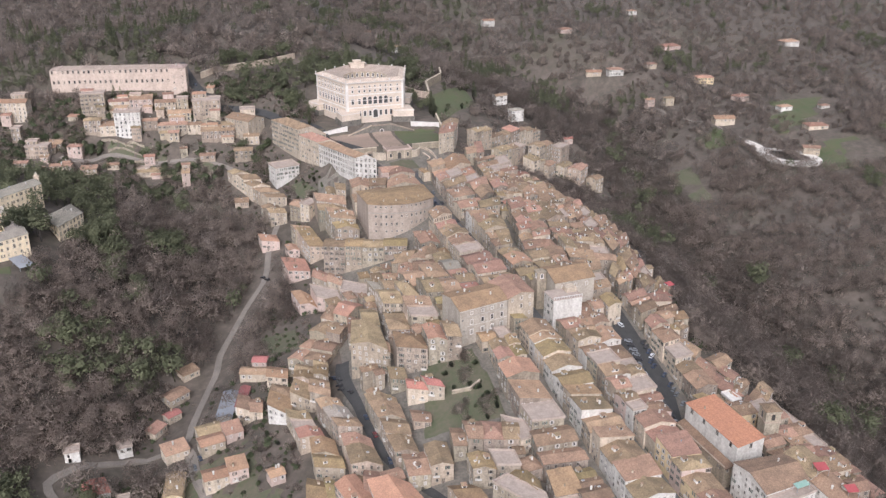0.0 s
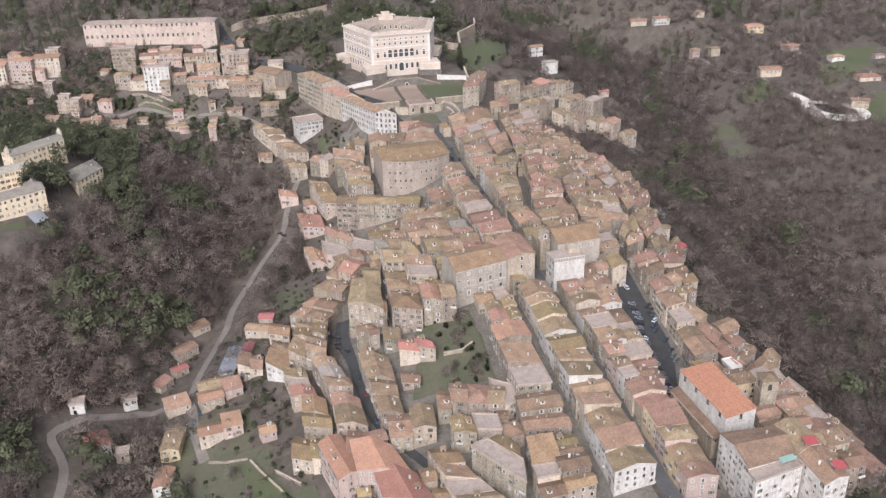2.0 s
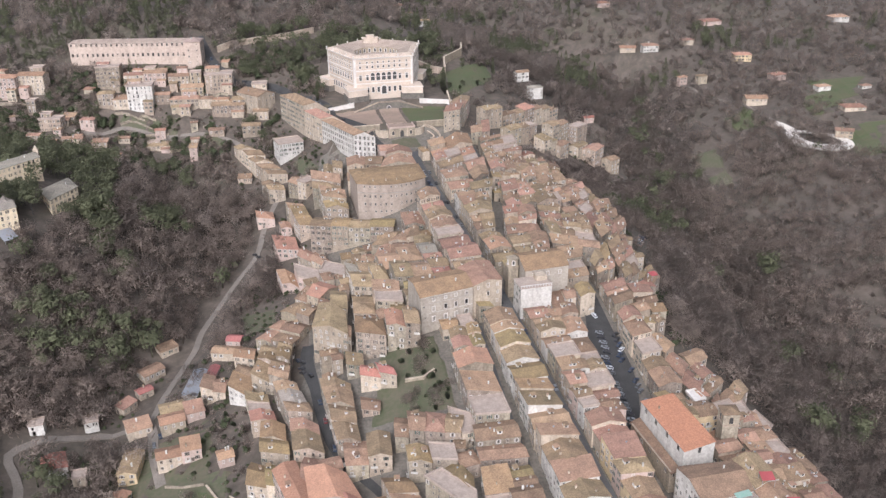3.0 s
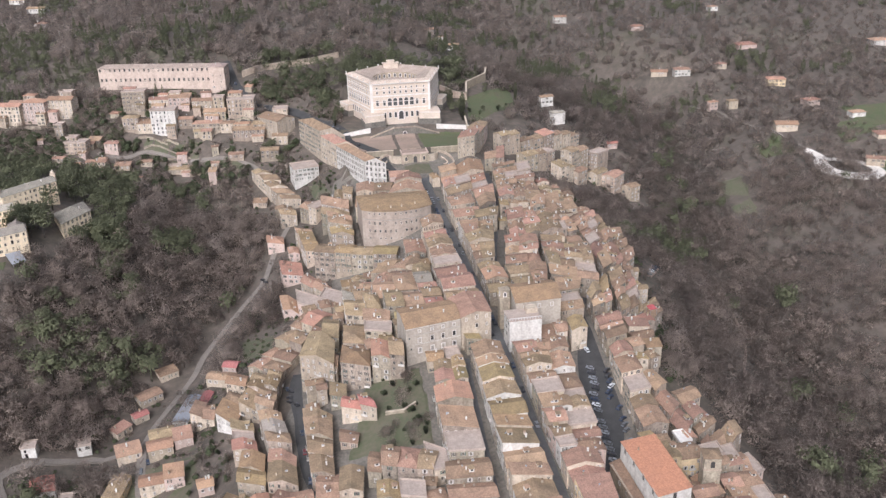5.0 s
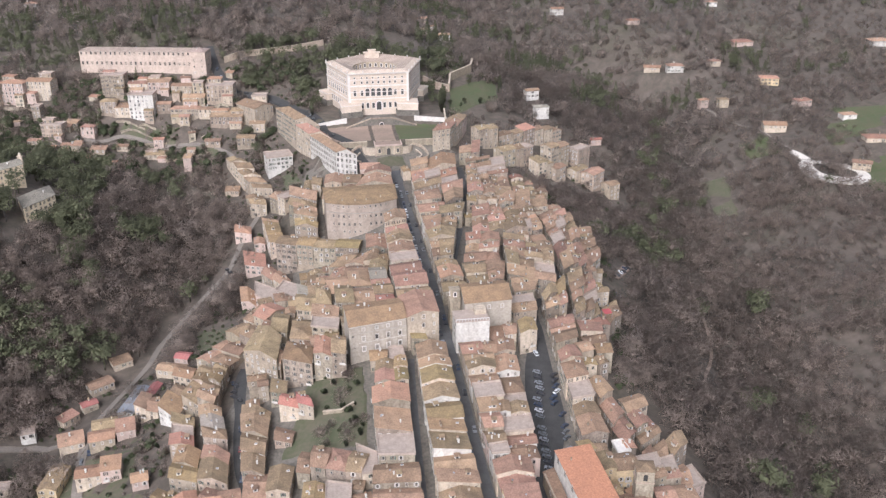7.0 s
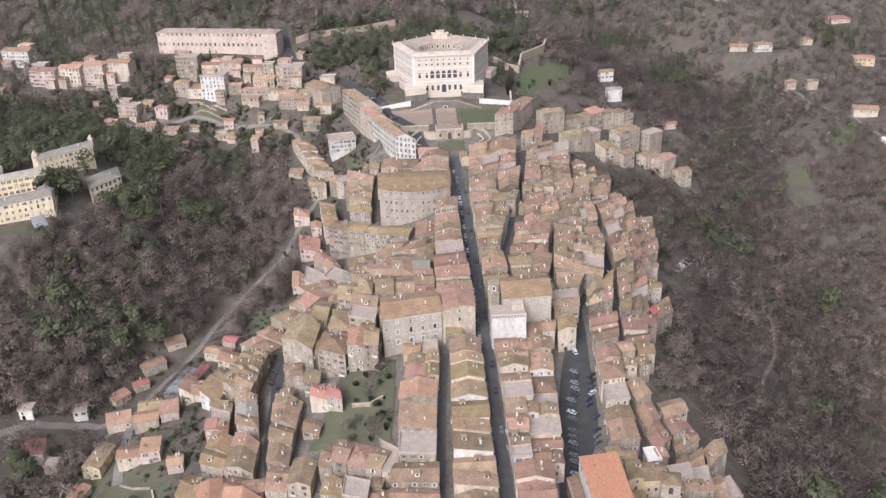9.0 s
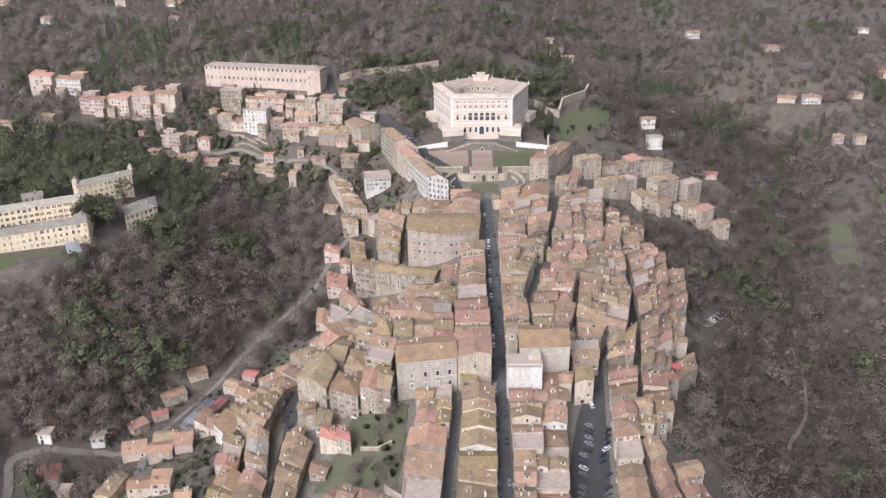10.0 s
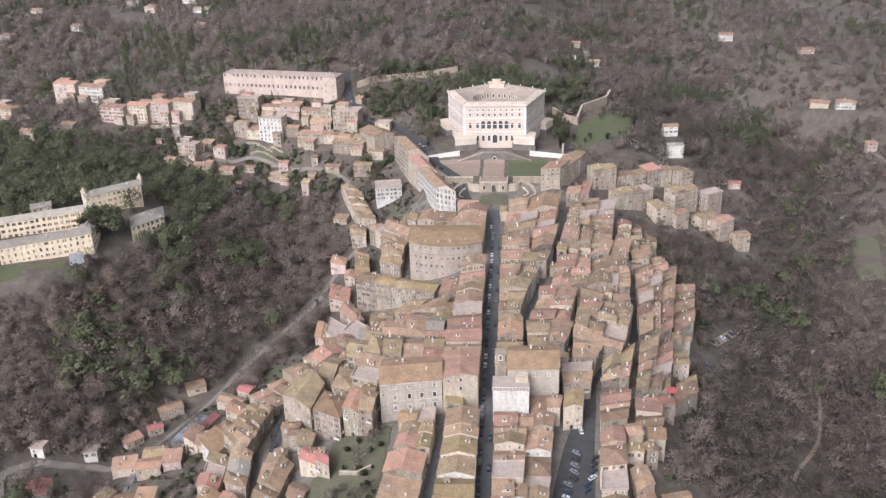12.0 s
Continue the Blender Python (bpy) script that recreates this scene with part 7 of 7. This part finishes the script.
def park(x, y, turn, k=None):
    k = k or car_rng.choice((0, 0, 1, 1, 2, 2, 2, 2, 2, 5, 5, 5, 3, 3, 3))
    e = 1.0
    slope = math.atan2(ground(x - e * math.sin(radians(turn)), y + e * math.cos(radians(turn))) - ground(x + e * math.sin(radians(turn)), y - e * math.cos(radians(turn))), 2 * e)
    m = Matrix.Translation((x, y, ground(x, y) + 0.16)) @ Euler((0, 0, radians(turn + car_rng.uniform(-3, 3)))).to_matrix().to_4x4() @ Euler((slope, 0, 0)).to_matrix().to_4x4()
    if k not in used:
        used.add(k)
        CARS[k].matrix_basis = m
    else:
        copy_thing(CARS[k], m)


y = 108.0
while y < 392:
    park(2.0 if y < 380 else 0.5, y, 0)
    y += car_rng.choice((5.2, 5.4, 5.8, 6.4, 8, 11))
for y in (126, 150, 168, 206, 211, 236, 262, 288, 300, 322, 352, 371):
    park(6.0, y, 180)
for k in range(19):
    y = 100 + 3.6 * k
    x = 31.5 + (y - 100) * 0.13 + (2 if y > 150 else 0)
    if car_rng.random() < 0.85:
        park(x + 1.4, y, 60)
    if car_rng.random() < 0.8 and y < 164:
        park(x + (12.2 if y < 140 else 9.5), y + 1, -50)
for x, y, t in ((46, 178, 10), (49, 190, 15), (-97.5, 190, 20), (-101, 196, 30), (-101, 200, 35), (-100, 205, 20), (-102, 209, 15), (-96, 165, 5), (-94, 130, -5), (-115, 368, 30), (-113, 363, 30), (-176, 192, 0), (-173, 196, 10), (-60, 530, 35), (-57, 520, 30), (-54, 510, 25), (-51, 500, 20), (-44, 480, 30), (-38, 468, 30), (-130, 612, 10), (-126, 600, 15), (-105, 576, 70), (-98, 573, 70), (-92, 570, 70), (-117, 582, 50), (-20, 424, 30), (-17, 418, 20), (132, 306, 40), (137, 314, 60), (141, 319, 30), (144, 326, 70), (148, 330, 20), (119, 269, 10), (121, 274, 80), (128, 303, 70), (-76, 84, 30), (-72, 80, 30)):
    park(x, y, t)
park(-95.5, 150, 2, 4)

# ---- where the woods stand ----
clear(VALLEY_ROAD, 8)
clear([(x + 4, y - 9) for x, y in VALLEY_ROAD], 6)
clear(SIDE_ROAD, 6)
clear(HILL_ROAD, 6)
clear(LOOP, 6)
clear([(-300, 330), (-250, 355)], 15)
clear([(-317, 362), (-265, 388)], 13)
clear([(-280, 402), (-247, 428)], 13)
clear([(-243, 378), (-226, 408)], 16)
clear([(-312, 346), (-272, 366)], 15)
clear([(-290, 300), (-262, 322)], 16)
clear([(-276, 306), (-266, 316)], 20)
clear([(-240, 638), (-138, 612)], 15)
clear([(-118, 280), (-118, 288)], 14)
clear([(400, 405), (370, 405)], 26)
clear([(425, 500), (430, 510)], 26)
clear([(255, 414), (266, 464)], 11)
clear([(-165, 150), (-140, 138)], 18)
for row in VILLAS:
    clear([(row[0], row[1]), (row[0], row[1] - 8)], row[2] * 0.5 + 2.5)
for row in ROADSIDE:
    clear([(row[0], row[1]), (row[0], row[1] - 4)], row[2] * 0.6 + 3)
for row in OUTHOUSE_SPOTS:
    clear([(row[0], row[1] + 2)], 5)
for row in HILL:
    clear([(row[0], row[1]), (row[0], row[1] - 6)], row[2] * 0.5)
wood_rng = random.Random(21)
BARE = [bare_tree(wood_rng, 330, 5, 10.5, 6.8, 1.2) for _ in range(8)]
BARE_FAR = [bare_tree(wood_rng, 130, 3, 9.5, 6.6, 2.0) for _ in range(5)]
LEAFY = [leafy_tree(wood_rng, 210, 11, 5.2, grain=1.05) for _ in range(5)]
CONES = [leafy_tree(wood_rng, 190, 16, 3.8, "cone", 1.1) for _ in range(3)]
BUSH = [bare_tree(wood_rng, 60, 2, 3.4, 3.0, 1.1) for _ in range(4)]


clear([(90, 474), (150, 512)], 9)
clear([(85, 446), (112, 462)], 9)
clear([(114, 444), (140, 452)], 10)
clear([(131, 470), (150, 486)], 9)
clear([(157, 484), (168, 492)], 8)
clear([(148, 460), (180, 452)], 9)
clear([(96, 60), (98, 128)], 13)
clear([(72, 104), (92, 148)], 14)
clear([(74, 462), (88, 470)], 9)
clear([(38, 440), (62, 490)], 13)
clear([(56, 430), (66, 438)], 12)
clear([(-100, 446), (-114, 498)], 13)
clear([(-80, 470), (-78, 484)], 15)
clear([(-92, 540), (-78, 566)], 16)
clear([(-46, 430), (-72, 510)], 18)
clear(WOOD_TRACK, 2.5)
clear([(x - 1, y - 5) for x, y in WOOD_TRACK], 3)
clear(YARD, 6)
clear([(x, y - 6) for x, y in YARD], 6)
clear([(118, 268), (120, 282)], 8)
clear([(-80, 452), (-84, 462)], 12)
clear(PATH_W, 3)
clear([(-150, 610), (-138, 612)], 14)
clear([(-120, 614), (-108, 620), (-86, 624), (-62, 629), (-38, 640)], 6)
clear([(58, 560), (68, 576), (88, 598), (96, 616)], 6)


def in_town(x, y):
    """Built-up ground with no woods on it."""
    if y < 30:
        return False
    if y > 590:
        return -60 < x < 56 and y < 592
    if y > 440:
        return -46 < x < 56 or (48 < x < 118 and 500 + (x - 54) * 0.9 < y < 575 + (x - 62) * 0.6)
    if y > 400:
        return -92 < x < 88
    west, east = edge_x(TOWN_WEST, y) - 12, edge_x(TOWN_EAST, y) + 4
    if y < 270:
        west -= 30
    if 200 < y < 330:
        east += 4
    return west < x < east


far_hazed = []
near, far, pale, leafy, cones, bushes, shaded_trees = [], [], [], [], [], [], []
y = 20.0
while y < 1240:
    gap = 7.1 if y < 460 else (8.8 if y < 720 else 11)
    x = -860.0
    limit = 960
    while x < limit:
        px, py = x + wood_rng.uniform(-0.5, 0.5) * gap, y + wood_rng.uniform(-0.5, 0.5) * gap
        x += gap
        if not -195 - 0.53 * py < px < 150 + 0.88 * py or in_town(px, py) or is_clear(px, py):
            continue
        field = noise.noise((px * 0.012, py * 0.012, 3.0)) + 0.4 * noise.noise((px * 0.05, py * 0.05, 7.0))
        valley = edge_x(EAST_VALLEY, py)
        turn = wood_rng.uniform(0, 6.28)
        if px > valley + 45 and py < 760 or px > 330:
            if field > 0.2:
                if wood_rng.random() < 0.85:
                    bushes.append((px, py, wood_rng.uniform(0.8, 1.6), turn))
                continue
            if wood_rng.random() < 0.15:
                bushes.append((px, py, wood_rng.uniform(0.8, 1.5), turn))
                continue
        elif field > 0.42 and py > 620:
            continue
        hillside = -335 < px < -60 and 500 + max(0, (-180 - px) * 0.3) < py < 612 or 60 < px < 190 and 425 < py < 520
        if hillside and wood_rng.random() < 0.2:
            continue
        size = (0.62 if hillside else 1.0) * wood_rng.choice((0.75, 0.85, 0.9, 1.0, 1.15, 1.35)) * wood_rng.uniform(0.9, 1.1) * (1.0 if px < valley + 40 else 0.85)
        row = (px, py, size, turn)
        kind = noise.noise((px * 0.02, py * 0.02, 9.0)) + 0.3 * noise.noise((px * 0.08, py * 0.08, 2.0))
        # A few valley-floor evergreens are added to darken the ravine line.
        dark = kind > 0.5 or abs(px - valley) < 15 and 120 < py < 760 and wood_rng.random() < 0.15
        if px < -150:
            dark = kind > 0.28 or (px < -205 and 370 < py < 565 and kind > -0.6)
        if -100 < px < -40 and 555 < py < 650 or -40 < px < 70 and 585 < py < 640:
            dark = kind > -0.5
        if dark and (py < 600 or px > -100):
            leafy.append((px, py, size * 1.22, turn))
        elif py > 600 and (kind > 0.22 or px < -120 and py < 760 and kind > 0.0):
            (cones if wood_rng.random() < 0.6 else leafy).append(row)
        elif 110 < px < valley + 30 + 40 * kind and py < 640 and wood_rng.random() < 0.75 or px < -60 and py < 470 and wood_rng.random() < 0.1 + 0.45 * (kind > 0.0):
            # Ravine trees mostly get the shade-dark tone, western slopes get it in patches.
            shaded_trees.append(row)
        elif py > 470:
            # Over half the far trees take the paler tone, haze put into colour.
            (far if wood_rng.random() < 0.42 else far_hazed).append(row)
        elif wood_rng.random() < 0.13:
            pale.append(row)
        else:
            near.append(row)
    y += gap
scatter("woodland", BARE, shaded_trees, [SHADED_TWIGS], "dark leafless trees, the ravine's shade put into their colour")
scatter("woodland", BARE, pale, [PALE_TWIGS], "pale leafless trees among the winter woodland")
scatter("woodland", BARE_FAR, far, [TWIGS], "distant leafless brown woodland on the hills")
scatter("woodland", BARE_FAR, far_hazed, [PALE_TWIGS], "distant leafless trees with haze put into their pale colour")
scatter("thicket", BUSH, bushes, [TWIGS], "low brown scrub on the open slopes", "scrub")
hill_bush, hill_green = [], []
for _ in range(3400):
    x, y = wood_rng.uniform(-335, -52), wood_rng.uniform(470, 612)
    if is_clear(x, y) or y < 500 + max(0, (-180 - x) * 0.3) - max(0, x + 150) * 0.4:
        continue
    (hill_bush if wood_rng.random() < 0.5 else hill_green).append((x, y, wood_rng.uniform(0.7, 1.8), wood_rng.uniform(0, 6.28)))
for _ in range(420):
    x, y = wood_rng.uniform(-225, -128), wood_rng.uniform(120, 262)
    if not is_clear(x, y):
        (hill_bush if wood_rng.random() < 0.75 else hill_green).append((x, y, wood_rng.uniform(0.5, 1.0), wood_rng.uniform(0, 6.28)))
for _ in range(200):
    x, y = wood_rng.uniform(88, 190), wood_rng.uniform(395, 435)
    if not is_clear(x, y) and y < 412 + (x - 88) * 0.2:
        (hill_bush if wood_rng.random() < 0.8 else hill_green).append((x, y, wood_rng.uniform(0.8, 1.6), wood_rng.uniform(0, 6.28)))
for _ in range(620):
    y = wood_rng.uniform(50, 420)
    if wood_rng.random() < 0.6:
        x = edge_x(TOWN_EAST, y) + wood_rng.uniform(2, 16)
    else:
        x = edge_x(TOWN_WEST, y) - wood_rng.uniform(-8, 30)
    if not is_clear(x, y):
        (hill_bush if wood_rng.random() < 0.55 else hill_green).append((x, y, wood_rng.uniform(0.5, 1.2), wood_rng.uniform(0, 6.28)))
def grow(count, x0, x1, y0, y1, small, large, green):
    """Low shrubs on open ground, off the plots and the roads."""
    for _ in range(count):
        x, y = wood_rng.uniform(x0, x1), wood_rng.uniform(y0, y1)
        if any(abs(q[0][0][0] - x) < 60 and abs(q[0][0][1] - y) < 60 and in_quad((x, y), q[0], 1.0) for q in PLOTS):
            continue
        if any(near_line((x, y), line, 4.5) for line in (HILL_ROAD, PATH_W, VALLEY_ROAD, SIDE_ROAD)):
            continue
        (hill_green if wood_rng.random() < green else hill_bush).append((x, y, wood_rng.uniform(small, large), wood_rng.uniform(0, 6.28)))


grow(800, -330, -60, 515, 605, 0.35, 0.8, 0.45)
grow(150, -120, -58, 425, 515, 0.4, 0.9, 0.4)
grow(320, -235, -124, 112, 262, 0.35, 0.8, 0.4)
grow(120, -130, -100, 225, 330, 0.3, 0.7, 0.5)
grow(200, 88, 200, 395, 470, 0.4, 1.0, 0.35)
scatter("thicket", BUSH, hill_bush, [TWIGS], "brown leafless shrubs of the hillside gardens", "scrub")
scatter("shrubbery", [leafy_tree(wood_rng, 90, 3.6, 2.2) for _ in range(4)], hill_green, [SHRUB], "olive green garden shrubs between houses", "shrubs")
for _ in range(420):
    x, y = wood_rng.uniform(-112, 84), wood_rng.uniform(498, 648)
    if not is_clear(x, y) and (x < -44 - max(0, 530 - y) * 0.4 or y > 592 or 42 < x < 52 + (y - 500) * 0.12):
        leafy.append((x, y, wood_rng.uniform(0.6, 1.15), wood_rng.uniform(0, 6.28)))
for _ in range(380):
    x, y = wood_rng.uniform(-330, -60), wood_rng.uniform(490, 612)
    if not is_clear(x, y) and y > 495 + max(0, (-180 - x) * 0.3):
        (leafy if wood_rng.random() < 0.45 else near).append((x, y, wood_rng.uniform(0.4, 0.75), wood_rng.uniform(0, 6.28)))
for _ in range(90):
    x, y = wood_rng.uniform(-200, -130), wood_rng.uniform(226, 310)
    if not is_clear(x, y):
        near.append((x, y, wood_rng.uniform(0.5, 0.9), wood_rng.uniform(0, 6.28)))
for k in range(34):
    t = k / 33
    leafy.append((-214 + 18 * t + wood_rng.uniform(-9, 9), 400 - 75 * t + wood_rng.uniform(-5, 5), wood_rng.uniform(1.0, 1.5), wood_rng.uniform(0, 6.28)))
for _ in range(330):
    x, y = wood_rng.uniform(-335, -195), wood_rng.uniform(205, 325)
    if not is_clear(x, y):
        near.append((x, y, wood_rng.uniform(0.7, 1.1), wood_rng.uniform(0, 6.28)))
scatter("evergreen_woodland", LEAFY, leafy, [EVERGREEN], "dark evergreen trees in the woods")
scatter("woodland", BARE, near, [TWIGS], "leafless brown winter woodland on the valley slopes")
scatter("conifer_woodland", CONES, cones, [EVERGREEN], "dark conifers on the hillside")


# ---- single trees in gardens ----
def make_tree(maker, crown_mat, label, category="tree"):
    verts, tris = maker
    top = empty("tree", (0, 0, -500))
    bm = bmesh.new()
    bmesh.ops.create_cone(bm, cap_ends=True, segments=6, radius1=0.28, radius2=0.08, depth=7.0, matrix=Matrix.Translation((0, 0, 3.0)))
    part("trunk", bm, BARK, top)
    crown = new("crown", tri_mesh("crown", verts, tris, [crown_mat]))
    crown.data.attributes.new("crown", "FLOAT_VECTOR", "POINT").data.foreach_set("vector", crown_lean(verts, np.random.default_rng(3)).astype(np.float32).ravel())
    crown.parent = top
    return tagged(top, label, category, "garden trees")


PROTO = {
    "round": make_tree(leafy_tree(wood_rng, 620, 11, 5.2, grain=0.8), EVERGREEN, "dark green rounded evergreen garden tree"),
    "shrub": make_tree(leafy_tree(wood_rng, 200, 6, 2.8), SHRUB, "olive green bushy garden tree"),
    "cypress": make_tree(leafy_tree(wood_rng, 320, 15, 1.5, "cypress"), EVERGREEN, "tall narrow dark cypress"),
    "bare": make_tree(BARE[0], TWIGS, "leafless brown garden tree"),
}
placed = set()


def plant(kind, x, y, size):
    m = Matrix.Translation((x, y, ground(x, y) - 0.2)) @ Matrix.Rotation(wood_rng.uniform(0, 6.28), 4, "Z")
    if kind in placed:
        tree = copy_thing(PROTO[kind], m)
    else:
        placed.add(kind)
        tree = PROTO[kind]
        tree.matrix_basis = m
    tree.scale = (size, size, size * wood_rng.uniform(0.9, 1.15))


for x, y, s in ((50, 512, 1.1), (53, 520, 1.2), (56, 530, 1.0), (49, 500, 1.0), (112, 575, 1.0), (108, 560, 0.9), (-50, 520, 1.0), (-52, 510, 0.9)):
    plant("cypress", x, y, s)
for x, y, s in ((-258, 372, 1.7), (-251, 378, 1.7), (-246, 369, 1.8), (-253, 366, 1.6), (-248, 374, 1.9), (-257, 380, 1.6), (-262, 366, 1.4), (-226, 372, 1.3), (-219, 385, 1.4), (-215, 398, 1.2), (-268, 392, 1.0)):
    plant("round", x, y, s)
for _ in range(60):
    x, y = wood_rng.uniform(-300, -95), wood_rng.uniform(505, 600)
    if not is_clear(x, y) and y > 500 + max(0, (-180 - x) * 0.3):
        plant(wood_rng.choice(("shrub", "bare", "round", "bare")), x, y, wood_rng.uniform(0.45, 0.8))
for _ in range(24):
    x, y = wood_rng.uniform(60, 118), wood_rng.uniform(505, 610)
    if 500 + (x - 54) * 0.9 < y < 575 + (x - 62) * 0.6:
        plant(wood_rng.choice(("shrub", "shrub", "round")), x, y, wood_rng.uniform(0.4, 0.75))
for x, y, s in ((-57, 164, 0.7), (-46, 160, 0.6), (-42, 163, 0.7), (-56, 152, 0.5), (-48, 146, 0.5), (-52, 168, 0.6), (-118, 310, 0.8), (-124, 325, 0.9), (-114, 330, 0.8), (-150, 158, 0.6), (-130, 118, 0.6), (-137, 180, 0.6), (-140, 190, 0.6), (110, 255, 0.9), (114, 262, 0.9), (128, 330, 1.1), (126, 342, 1.0), (100, 200, 0.7), (98, 192, 0.8)):
    plant("shrub", x, y, s)
for _ in range(34):
    x, y = wood_rng.uniform(-61, -40), wood_rng.uniform(124, 176)
    if not (-80 < x < -58 and 140 < y < 168):
        plant(wood_rng.choice(("shrub", "bare", "bare")), x, y, wood_rng.uniform(0.35, 0.7))
for _ in range(22):
    x, y = wood_rng.uniform(-112, -62), wood_rng.uniform(424, 468)
    if not any(in_quad((x, y), q[0], 1.5) for q in PLOTS):
        plant(wood_rng.choice(("bare", "bare", "shrub")), x, y, wood_rng.uniform(0.4, 0.75))
for x, y, s in ((-145, 180, 0.6), (-150, 210, 0.7), (-125, 240, 0.6), (-132, 170, 0.6), (100, 180, 0.7), (96, 168, 0.7), (-160, 140, 0.7), (-196, 190, 0.7), (-206, 206, 0.6), (118, 440, 0.7), (104, 426, 0.8), (96, 410, 0.8), (134, 424, 0.7)):
    plant("bare", x, y, s)
